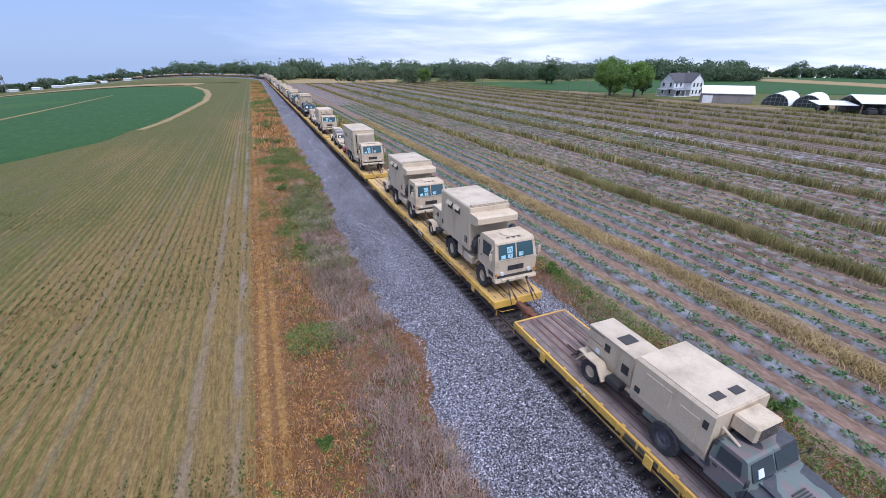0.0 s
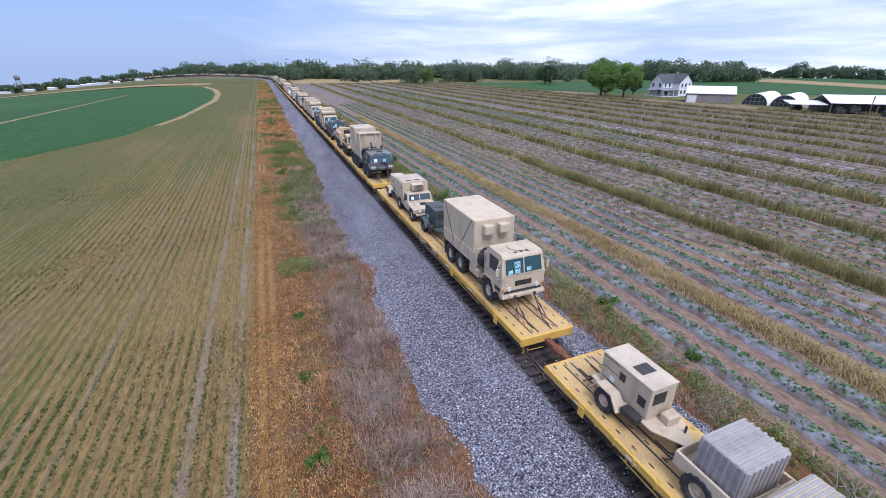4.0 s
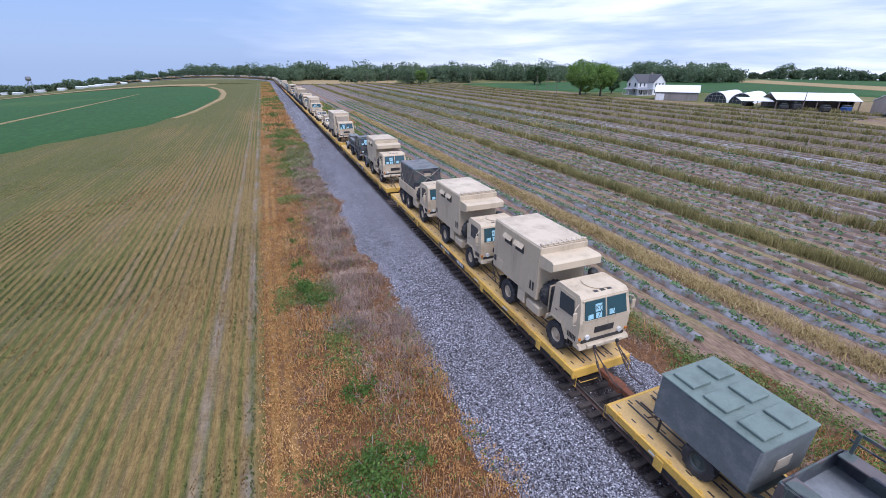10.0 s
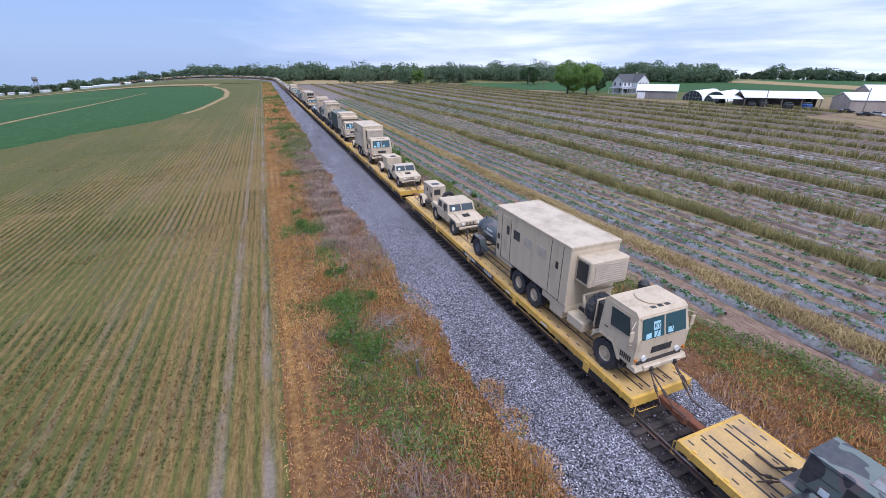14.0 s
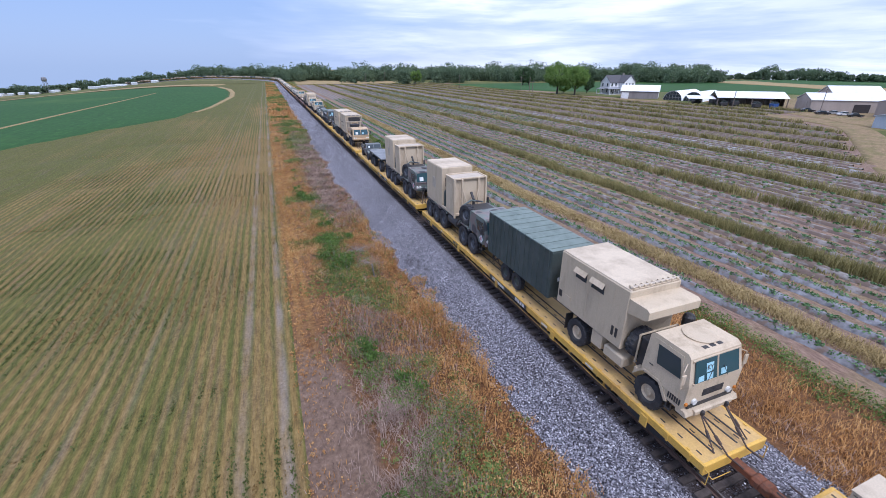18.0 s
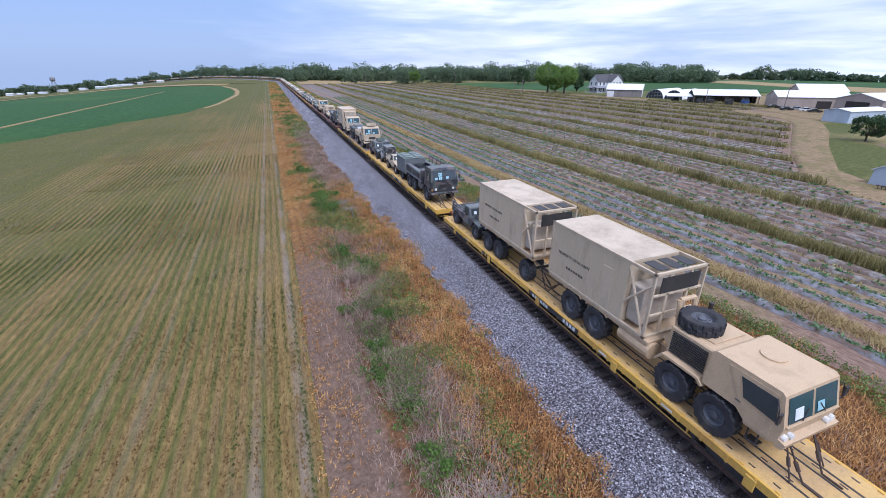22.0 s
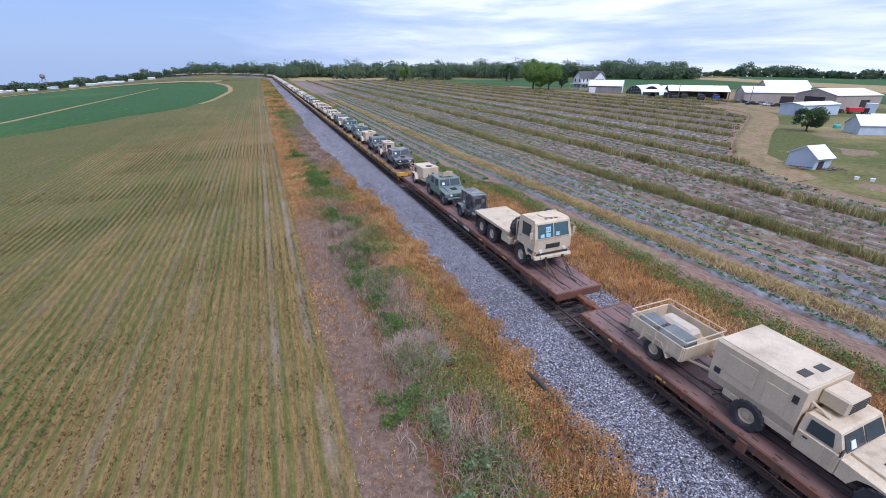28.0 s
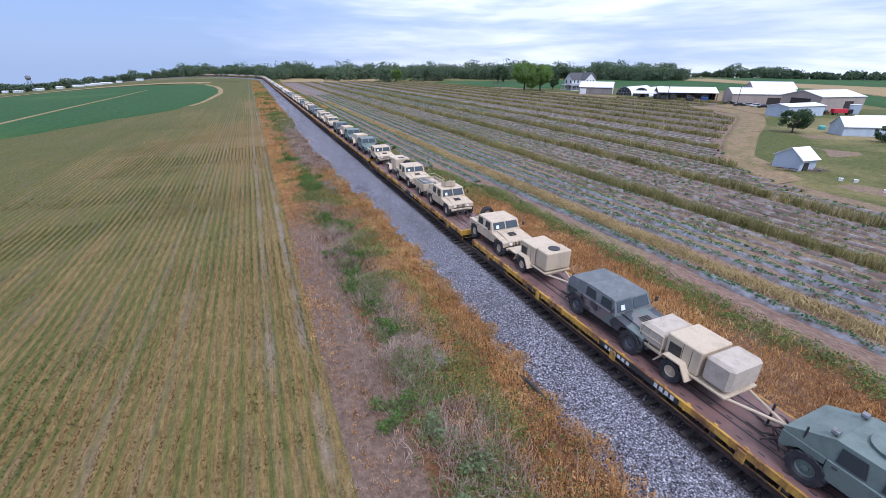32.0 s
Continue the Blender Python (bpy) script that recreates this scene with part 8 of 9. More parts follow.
# near-black: dark boards and a door, also laid over doorways as painted shade
DARK_GAP = surface("dark_boards_and_doorway_shade", (0.035, 0.03, 0.03), (0.06, 0.05, 0.045), 0.9)
PORCH = surface("grey_porch_roof", (0.25, 0.26, 0.29), (0.18, 0.19, 0.21), 0.75)
POLE_WOOD = surface("weathered_pole", (0.16, 0.125, 0.1), (0.22, 0.19, 0.165), 0.9, scale=3, streak=5)
BARK = surface("tree_bark", (0.1, 0.08, 0.065), (0.06, 0.05, 0.042), 0.95, scale=3, streak=4, bump=0.5)
CROWN = leaves("summer_leaves", [(0.08, 0.15, 0.035), (0.14, 0.24, 0.055), (0.21, 0.32, 0.08), (0.28, 0.38, 0.11)], 0.6, 0.18, 0.4)
CROWN_DARK = leaves("conifer_leaves", [(0.035, 0.065, 0.028), (0.06, 0.105, 0.042), (0.09, 0.145, 0.055)], 0.6, 0.2, 0.2)
# distance haze is mixed into these leaf colours: greyer and bluer than CROWN
WOODS = leaves("hazy_woods_leaves", [(0.075, 0.115, 0.075), (0.11, 0.16, 0.095), (0.15, 0.205, 0.115), (0.19, 0.25, 0.13)], 0.7, 0.035, 0.4)
CAR_PAINTS = [surface("black_car_paint", (0.02, 0.02, 0.022), rough=0.3, bump=0), surface("silver_car_paint", (0.45, 0.46, 0.48), rough=0.3, metal=0.4, bump=0), surface("white_car_paint", (0.75, 0.75, 0.75), rough=0.3, bump=0), surface("blue_car_paint", (0.04, 0.1, 0.3), rough=0.3, bump=0)]


def farm_at(x, y):
    return (-13.6 + (x + 13.6) * 1.04, -65.2 + (y + 65.2) * 1.04)


def on_level(x, y):
    """Moves a place in the farm's own plan, drawn for a yard 6 m lower, onto the level ground; also gives its scale."""
    low = 6.3 * smooth_step(x, 15, 80) * (1 - smooth_step(x, 200, 330)) * smooth_step(-y, -115, 5)
    k = float(12.7 / (12.7 + low))
    return -13.6 + (x + 13.6) * k, -65.2 + (y + 65.2) * k, k


def placed(th, x, y, turn=0.0, sink=0.1):
    x, y, k = on_level(x, y)
    th.matrix_basis = pose(x, y, float(land(x, y)) - sink, 0, 0, turn) @ Matrix.Scale(k, 4)
    return th


def gabled(th, x0, x1, y0, y1, eave, ridge, wall, roof, along="x", over=0.35, name="wall"):
    """A block with four walls and a two-sided roof, its ridge along x or y."""
    if along == "x":
        m = (y0 + y1) / 2
        f = Form().prism([(y0, 0), (y0, eave), (m, ridge), (y1, eave), (y1, 0)], x0, x1)
        r = Form()
        for a, b in ((y0, m), (y1, m)):
            s = 1 if b > a else -1
            sl = (ridge - eave) / abs(m - a)
            r.prism([(a - s * over, eave - over * sl + 0.02), (b, ridge + 0.02), (b, ridge + 0.16), (a - s * over, eave - over * sl + 0.16)], x0 - over, x1 + over)
    else:
        m = (x0 + x1) / 2
        f = Form().prism_y([(x0, 0), (x0, eave), (m, ridge), (x1, eave), (x1, 0)], y0, y1)
        r = Form()
        for a, b in ((x0, m), (x1, m)):
            s = 1 if b > a else -1
            sl = (ridge - eave) / abs(m - a)
            r.prism_y([(a - s * over, eave - over * sl + 0.02), (b, ridge + 0.02), (b, ridge + 0.16), (a - s * over, eave - over * sl + 0.16)], y0 - over, y1 + over)
    w = part(name, f, wall, th)
    part("roof", r, roof, th)
    return w


def window_on(th, x, y, z, wide, tall, face):
    """A framed window; face: the side it looks to (-y, -x)."""
    if face == "-y":
        fr = part("window", Form().box(x - wide / 2 - 0.1, x + wide / 2 + 0.1, y - 0.06, y, z - 0.1, z + tall + 0.1, 0.01), WHITE, th)
        part("pane", Form().box(x - wide / 2, x + wide / 2, y - 0.075, y - 0.05, z, z + tall), GLASS, fr, "dark window pane")
    else:
        fr = part("window", Form().box(x - 0.06, x, y - wide / 2 - 0.1, y + wide / 2 + 0.1, z - 0.1, z + tall + 0.1, 0.01), WHITE, th)
        part("pane", Form().box(x - 0.075, x - 0.05, y - wide / 2, y + wide / 2, z, z + tall), GLASS, fr, "dark window pane")


house = thing("farmhouse", "white two-storey farmhouse with a dark gabled roof", "house")
gabled(house, 0, 17, 0, 7, 6.0, 9.3, WHITE, ROOF_DARK, "x")
gabled(house, 6, 13.5, -3.5, 3.0, 6.0, 9.2, WHITE, ROOF_DARK, "y")
for x in (7.6, 9.75, 11.9):
    for z in (1.2, 4.0):
        window_on(house, x, -3.5, z, 0.9, 1.5, "-y")
for x in (1.5, 4.0, 15.2):
    for z in (1.2, 4.0):
        window_on(house, x, 0, z, 0.9, 1.5, "-y")
for y in (1.6, 5.2):
    for z in (1.2, 4.0):
        window_on(house, 0, y, z, 0.9, 1.5, "-x")
part("porch_roof", Form().prism([(-4.2, 2.7), (0, 3.4), (0, 3.55), (-4.3, 2.85)], -3.5, 6), PORCH, house, "grey lean-to porch roof")
part("porch_roof", Form().prism_y([(-3.4, 2.7), (0, 3.4), (0, 3.55), (-3.5, 2.85)], 0, 6), PORCH, house, "grey lean-to porch roof")
part("porch_floor", Form().box(-3.3, 6, -4.0, 0, 0.2, 0.4, 0.02).box(-3.3, 0, 0, 6, 0.2, 0.4, 0.02), WHITE, house)
for x, y in ((-3.2, -3.9), (-0.2, -3.9), (2.8, -3.9), (5.8, -3.9), (-3.2, 2.0), (-3.2, 5.6)):
    part("porch_post", Form().box(x - 0.1, x + 0.1, y - 0.1, y + 0.1, 0.35, 2.85, 0.02), WHITE, house)
part("front_door", Form().box(2.3, 3.3, -0.05, 0.0, 0.4, 2.5), DARK_GAP, house, "dark front door")
part("chimney", Form().box(11.0, 11.7, 3.2, 3.9, 8.5, 10.2, 0.03), WALL_TAN, house)
part("rear_wing", Form().box(13, 19, 7, 12, 0, 4.0, 0.02), WHITE, house)
placed(house, 155.0, 139.5, 0)

barn = thing("field_barn", "long grey-boarded barn with a white metal roof", "barn")
gabled(barn, 0, 15.5, -4.2, 4.2, 3.4, 5.7, WALL_GREY, ROOF_METAL, "x")
part("gable_cladding", Form().box(15.5, 15.56, -2.2, 2.4, 0, 3.6), WHITE, barn, "white gable doors")
part("side_door", Form().box(0.3, 3.4, -4.3, -4.2, 0.1, 2.7), WHITE, barn, "white sliding door")
placed(barn, 141.0, 115.5, -49)

for k, (x, y, tn) in enumerate(((146.5, 92.0, 22), (151.5, 86.5, 22))):
    hx, hy = farm_at(x, y)
    hh = thing("hoop_house", "white plastic hoop greenhouse", "greenhouse", "hoop greenhouses")
    prof = [(math.cos(math.pi * q / 14) * 3.9, math.sin(math.pi * q / 14) * 4.0) for q in range(15)]
    part("cover", Form().prism_y(prof, 0.4, 27), PLASTIC, hh)
    f = Form()
    for q in range(14):
        f.rod((prof[q][0], 0.2, prof[q][1]), (prof[q + 1][0], 0.2, prof[q + 1][1]), 0.08, 5)
    for xx in (-2.6, -1.3, 0, 1.3, 2.6):
        f.rod((xx, 0.2, 0), (xx, 0.2, 4.0 * math.sqrt(1 - (xx / 3.9) ** 2)), 0.06, 5)
    f.rod((-3.6, 0.2, 1.4), (3.6, 0.2, 1.4), 0.06, 5).rod((-2.9, 0.2, 2.7), (2.9, 0.2, 2.7), 0.06, 5)
    part("end_frame", f, STEEL, hh)
    part("end_wall", Form().prism_y([(a * 0.97, b * 0.97) for a, b in prof], 0.3, 0.39), GLASS, hh, "dark glazed end wall")
    placed(hh, hx, hy, tn - 90)

shed = thing("open_shed", "open-fronted machine shed with a white metal roof", "shed")
part("roof", Form().prism([(-5, 3.2), (3, 5.3), (3, 5.45), (-5.2, 3.3)], 0, 24).prism([(3, 5.3), (11, 2.8), (11.2, 2.9), (3, 5.45)], 0, 24), ROOF_METAL, shed)
for x in (0.4, 6, 12, 18, 23.6):
    part("post", Form().box(x - 0.15, x + 0.15, -4.9, -4.6, 0, 3.25), POLE_WOOD, shed)
    part("post", Form().box(x - 0.15, x + 0.15, 2.9, 3.2, 0, 5.3), POLE_WOOD, shed)
part("back_wall", Form().box(0, 24, 9.5, 9.7, 0, 3.3), WALL_GREY, shed)
part("side_wall", Form().box(23.8, 24, 0, 9.5, 0, 3.2), DARK_GAP, shed)
part("lean_to_roof", Form().prism([(-4, 2.6), (4, 3.4), (4, 3.5), (-4, 2.7)], -10, 0), ROOF_METAL, shed)
for x in (-9.7, -5):
    part("post", Form().box(x - 0.1, x + 0.1, -3.9, -3.7, 0, 2.65), POLE_WOOD, shed)
sx, sy = farm_at(150.5, 77)
placed(shed, sx, sy, -42)
for k, (x, y, w, h, lab) in enumerate(((3, -2, 2.4, 1.6, "farm implement under the shed"), (7, 0, 2.8, 2.0, "farm implement under the shed"), (14, -1, 2.6, 1.9, "farm implement under the shed"), (-6, 0, 3.0, 1.5, "farm implement under the shed"), (20, 1, 2.5, 2.1, "blue machine under the shed"))):
    c, s = math.cos(radians(-42)), math.sin(radians(-42))
    im = thing("farm_implement", lab, "implement", "machines in the shed")
    part("body", Form().box(-w / 2, w / 2, -1.1, 1.1, 0.5, h, 0.15), CAR_PAINTS[3] if k == 4 else BLACK, im)
    part("hopper", Form().prism([(-0.8, h), (0.8, h), (1.1, h + 0.6), (-1.1, h + 0.6)], -w / 3, w / 3), DARK_GREEN, im)
    for a in (-1, 1):
        wheel(im, a * w * 0.4, 0, 0.5, 0.3, STEEL)
    placed(im, sx + c * x - s * y, sy + s * x + c * y, -42 + 8 * k)


def metal_barn(name, label, length, width, eave, ridge, wall, x, y, turn, door=True, open_end=False):
    th = thing(name, label, "barn")
    w = gabled(th, 0, length, -width / 2, width / 2, eave, ridge, wall, ROOF_METAL, "x", 0.3)
    if door:
        # the doorways are near-black panels on the wall, their shade put into colour
        part("sliding_door", Form().box(-0.08, 0, -width * 0.25, width * 0.25, 0, eave * 0.85), DARK_GAP if open_end else wall, th, "dark panel painted as the shade in an open doorway" if open_end else "closed sliding door")
        part("sliding_door", Form().box(length * 0.55, length * 0.75, -width / 2 - 0.08, -width / 2, 0, eave * 0.7), DARK_GAP, th, "dark panel painted as doorway shade")
    x, y = farm_at(x, y)
    return placed(th, x, y, turn)


metal_barn("metal_barn", "tan metal barn with a pale roof and lean-to", 24, 13, 4.4, 6.6, WALL_TAN, 173, 60, -40)
metal_barn("raised_barn", "taller tan metal barn with a white roof", 16, 14, 6.0, 8.6, WALL_TAN, 189, 62, -42, False)
metal_barn("tan_barn", "large tan barn with a wide dark panel painted as doorway shade", 22, 17, 5.6, 7.8, WALL_TAN, 188, 40, -12, True, True)
metal_barn("blue_shed", "pale blue-grey metal shed with a white roof", 20, 8, 3.9, 4.7, WALL_BLUE, 159, 31.2, -4, False)
metal_barn("white_shed", "low white metal shed with a lean-to", 11, 7, 2.9, 5.4, WALL_BLUE, 140, 3.5, -35, False)
metal_barn("white_garage", "white garage with a low roof", 12, 8, 3.0, 5.0, WALL_BLUE, 151, 5, -35, False)

ss = thing("small_shed", "weathered pale blue shed leaning over with a metal roof", "shed")
part("wall", Form().prism_y([(-2.6, 0), (-2.4, 2.8), (0.4, 4.4), (2.8, 2.5), (2.6, 0)], 0, 4.6), WALL_BLUE, ss)
part("roof", Form().prism_y([(-2.7, 2.65), (0.4, 4.42), (0.4, 4.54), (-2.8, 2.77)], -0.2, 4.8), ROOF_METAL, ss, "white metal roof slope")
part("roof", Form().prism_y([(0.4, 4.42), (3.15, 2.22), (3.25, 2.34), (0.4, 4.54)], -0.2, 4.8), ROOF_METAL, ss, "white metal roof slope")
# a near-black panel paints the shade inside this doorway
part("doorway", Form().box(2.55, 2.8, 1.0, 2.4, 0.0, 1.8), DARK_GAP, ss, "dark panel painted as the shade in an open doorway")
placed(ss, 82.9, -15.9, -95)
pt = thing("farm_implement", "rusty disc harrow beside the small shed", "implement")
f = Form()
for k in range(7):
    f.lathe([(0.02, -0.02), (0.42, 0), (0.02, 0.02)], (k * 0.5 - 1.5, 0, 0.42), "x", 12)
part("discs", f, BLACK, pt)
part("drawbar", Form().rod((-1.8, 0, 0.6), (1.8, 0, 0.6), 0.07, 6).rod((0, 0, 0.6), (0, -2.0, 0.5), 0.06, 6), RUST, pt)
placed(pt, 81.2, -17.2, -60, 0)
pt2 = thing("brush_pile", "pile of boards and brush by the shed", "pile")
f = Form()
for k in range(40):
    t = rng.uniform(0, 6.28)
    f.rod((rng.normal(0, 0.9), rng.normal(0, 0.5), 0.05), (rng.normal(0, 0.9) + math.cos(t), rng.normal(0, 0.5) + math.sin(t), rng.uniform(0.2, 0.7)), 0.05, 4)
part("boards", f, POLE_WOOD, pt2)
placed(pt2, 86.5, -19.8, 0, 0)

for k, (x, y, tn) in enumerate(((171.2, 57.2, 50), (170.5, 52.4, 60), (175.4, 51.5, 40), (175.9, 48.8, 50), (176.8, 46.4, 50))):
    c = thing("parked_car", ("black parked pickup by the barn", "black parked pickup by the barn", "silver parked car by the barn", "white parked car by the barn", "dark parked car by the barn")[k], "car", "cars in the farmyard")
    m = CAR_PAINTS[(0, 0, 1, 2, 0)[k]]
    part("body", Form().prism([(-2.2, 0.4), (-2.25, 0.8), (-1.1, 0.95), (2.1, 0.98), (2.25, 0.8), (2.2, 0.4)], -0.9, 0.9), m, c)
    part("cabin", Form().prism([(-1.0, 0.94), (-0.4, 1.45), (1.0, 1.48), (1.6, 0.97)], -0.8, 0.8), GLASS, c, "dark glazed cabin")
    part("roof", Form().box(-0.76, 0.76, -0.4, 1.0, 1.46, 1.5, 0.01), m, c)
    for yy in (-1.4, 1.4):
        for s in (-1, 1):
            wheel(c, s * 0.82, yy, 0.33, 0.22, STEEL)
    placed(c, *farm_at(x, y), tn, 0)
tr = thing("farm_tractor", "dark tractor in the yard", "tractor")
part("hood", Form().box(-0.4, 0.4, -2.2, 0, 0.9, 1.6, 0.1), DARK_GREEN, tr)
part("cab", Form().box(-0.75, 0.75, 0, 1.5, 1.2, 2.8, 0.08), GLASS, tr, "dark glazed cab")
for yy, r in ((-1.7, 0.6), (0.9, 0.9)):
    for s in (-1, 1):
        wheel(tr, s * 0.9, yy, r, 0.45, AMBER)
placed(tr, *farm_at(184.8, 30.2), 40, 0)
tk = thing("red_truck", "red and grey truck in the yard", "truck")
part("body", Form().box(-1.1, 1.1, -1, 4, 0.9, 2.4, 0.06), RED, tk)
part("cab", Form().box(-1.05, 1.05, -3, -1, 0.7, 2.3, 0.2), CAR_PAINTS[0], tk)
for yy in (-2.2, 2.8):
    for s in (-1, 1):
        wheel(tk, s * 0.9, yy, 0.48, 0.3, STEEL)
placed(tk, *farm_at(191.6, 26.4), 60, 0)
ct = thing("storage_box", "grey upright storage box in the yard", "container")
part("body", Form().box(-1.6, 1.6, -1.6, 1.6, 0, 3.5, 0.04), WALL_BLUE, ct)
part("lid", Form().box(-1.7, 1.7, -1.7, 1.7, 3.5, 3.65, 0.03), ROOF_METAL, ct)
placed(ct, *farm_at(201, 27.3), 30)
tkk = thing("green_tank", "turquoise plastic tank on the lawn", "tank")
part("shell", Form().lathe([(0.001, 0), (1.0, 0), (1.05, 0.2), (1.05, 1.0), (0.8, 1.3), (0.001, 1.4)], (0, 0, 0), "z", 18), surface("turquoise_plastic", (0.12, 0.42, 0.36), rough=0.5), tkk)
part("cap", Form().lathe([(0.001, 1.38), (0.2, 1.38), (0.2, 1.5), (0.001, 1.52)], (0, 0, 0), "z", 10), BLACK, tkk)
placed(tkk, *farm_at(146.4, 10.0), 0, 0)
for x, y in ((81.7, -26.0), (82.7, -27.8), (79.0, -33.5)):
    b = thing("bee_hive", "small white box hive on the grass", "hive", "hives on the lawn")
    part("body", Form().box(-0.3, 0.3, -0.3, 0.3, 0, 0.5, 0.02), WHITE, b)
    part("lid", Form().box(-0.34, 0.34, -0.34, 0.34, 0.5, 0.57, 0.01), WHITE, b)
    placed(b, x, y, 20, 0)


def utility_pole(x, y, h, label="weathered wooden utility pole with a crossarm"):
    th = thing("utility_pole", label, "utility pole", "utility poles")
    part("pole", Form().rod((0, 0, 0), (0, 0, h), 0.16, 8, 0.1), POLE_WOOD, th)
    part("crossarm", Form().box(-1.1, 1.1, -0.06, 0.06, h - 0.7, h - 0.55, 0.01), POLE_WOOD, th)
    f = Form()
    for q in (-1.0, -0.4, 0.4, 1.0):
        f.lathe([(0.001, h - 0.55), (0.06, h - 0.55), (0.07, h - 0.45), (0.001, h - 0.4)], (q, 0, 0), "z", 8)
    part("insulators", f, STEEL, th)
    placed(th, x, y, 30)


for x, y, h in ((150.5, 71.0, 7.0), (*farm_at(169.3, 52.7), 9.0), (101, 212, 9.0), (103, 132, 7.5), (83, 330, 9.5), (132, 180, 8.0), (136, 196, 8.0), (64, 318, 9.0)):
    utility_pole(x, y, h)


def tree(x, y, h, spread, material, label, clumps=60, leaf=0.45, bare=0.22, trunk=0.035):
    th = thing("tree", label, "tree")
    f = Form().rod((0, 0, -0.2), (0, 0, h * bare * 1.4), h * trunk, 9, h * trunk * 0.7)
    tips = []
    for k in range(9):
        t = k * 2.4
        zz = h * rng.uniform(bare * 0.9, 0.55)
        l = spread * rng.uniform(0.45, 0.8)
        tip = (math.cos(t) * l, math.sin(t) * l, zz + h * rng.uniform(0.1, 0.3))
        f.rod((0, 0, min(zz, h * bare * 1.35)), tip, h * trunk * 0.45, 6, h * trunk * 0.12)
        tips.append(tip)
    f.rod((0, 0, h * bare * 1.3), (0, 0, h * 0.85), h * trunk * 0.6, 7, h * trunk * 0.1)
    part("trunk", f, BARK, th)
    d = rng.normal(size=(clumps, 3))
    d /= np.linalg.norm(d, axis=1)[:, None]
    rr = rng.uniform(0.45, 1.0, clumps) ** 0.5
    c = d * rr[:, None] * np.array([spread * 0.85, spread * 0.85, h * (1 - bare) * 0.44])
    c[:, 2] += h * (bare + (1 - bare) * 0.5)
    v, fc = leaf_cloud(c[:, 0], c[:, 1], c[:, 2], rng.uniform(0.16, 0.3, clumps) * spread, 95, leaf, 0.8)
    part("crown", fast_mesh("crown", v, fc, material), None, th)
    return placed(th, x, y, 0, 0)


tree(129.8, 149.7, 16.0, 8.0, CROWN, "broad green shade tree by the farm lane", 110, 0.6)
tree(133.5, 140.0, 14.0, 7.2, CROWN, "broad green shade tree by the farm lane", 95, 0.6)
tree(*farm_at(130.5, 9.5), 7.6, 4.6, CROWN_DARK, "rounded dark green tree on the lawn", 70, 0.38, 0.14)
tree(140, 158, 6.0, 4.0, CROWN, "small green tree by the house", 40, 0.5, 0.1)
tree(151, 152, 9.0, 4.0, CROWN_DARK, "dark evergreen behind the porch", 40, 0.5, 0.1)
tree(101, 300, 12.0, 5.5, CROWN, "green tree beside the far road", 40, 0.8)
tree(178, 262, 14.0, 7.5, CROWN_DARK, "dark round tree in the meadow", 50, 0.8, 0.1)
tree(187, 268, 12.0, 5.5, CROWN_DARK, "dark round tree in the meadow", 40, 0.8, 0.1)
tree(*farm_at(136, -9), 4.5, 2.8, CROWN_DARK, "small dark shrub tree by the white shed", 30, 0.35, 0.1)

# far woods round the plain
wv, wb = [], Form()
az = np.arange(-32, 78, 0.47)
for a in az:
    for ring in (0, 1):
        base = 700 if a < -9 else (720 if a < 1.2 else (475 if a < 54.6 else 610))
        r = base + ring * rng.uniform(14, 30) + rng.normal(0, 9) + 25 * math.sin(a * 0.35)
        hh = np.interp(a, [-30, -22, -16, -10, -8, 1.2, 2, 12, 30, 47, 54.4, 54.8, 57, 58, 62.5, 64, 78], [9.5, 10, 12, 13.5, 17, 18, 17, 17, 17.5, 17.5, 17, 6, 7, 15, 15, 9, 8]) * rng.uniform(0.62, 1.12) * (0.95 + 0.2 * math.sin(a * 1.7) * math.sin(a * 0.61))
        t = radians(a + rng.normal(0, 0.12))
        x, y = -12 + math.sin(t) * r, -30 + math.cos(t) * r
        z = float(land(x, y))
        k = 22
        cs = np.c_[rng.normal(0, hh * 0.24, k), rng.normal(0, hh * 0.2, k), hh * rng.uniform(0.06, 0.8, k)]
        cs[:, :2] *= (1.15 - np.abs(cs[:, 2:3] / hh - 0.45))
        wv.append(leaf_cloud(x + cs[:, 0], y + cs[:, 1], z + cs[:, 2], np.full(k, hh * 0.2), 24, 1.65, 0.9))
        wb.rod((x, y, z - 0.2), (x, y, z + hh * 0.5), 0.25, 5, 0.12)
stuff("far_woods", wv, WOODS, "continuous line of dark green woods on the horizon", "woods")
tagged(new("woods_trunks", wb.mesh("woods_trunks", BARK)), "dark trunks standing in the far woods", "tree trunks", kind="stuff")

# nearer copses along the lane
wv = []
for x0, y0, n, w, hh in ((118, 322, 16, 26, 13), (150, 340, 16, 22, 13), (70, 372, 8, 16, 9), (232, 318, 8, 14, 11), (17, 432, 12, 9, 11)):
    for q in range(n):
        x, y = x0 + rng.normal(0, w * 0.6), y0 + rng.normal(0, 8)
        if -6 < x < 5:
            continue
        h = hh * rng.uniform(0.7, 1.2)
        z = float(land(x, y))
        k = 15
        cs = np.c_[rng.normal(0, h * 0.2, k), rng.normal(0, h * 0.2, k), h * rng.uniform(0.1, 0.85, k)]
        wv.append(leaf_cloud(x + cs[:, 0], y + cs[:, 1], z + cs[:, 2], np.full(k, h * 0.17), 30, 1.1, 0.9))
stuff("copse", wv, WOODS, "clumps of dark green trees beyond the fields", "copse")

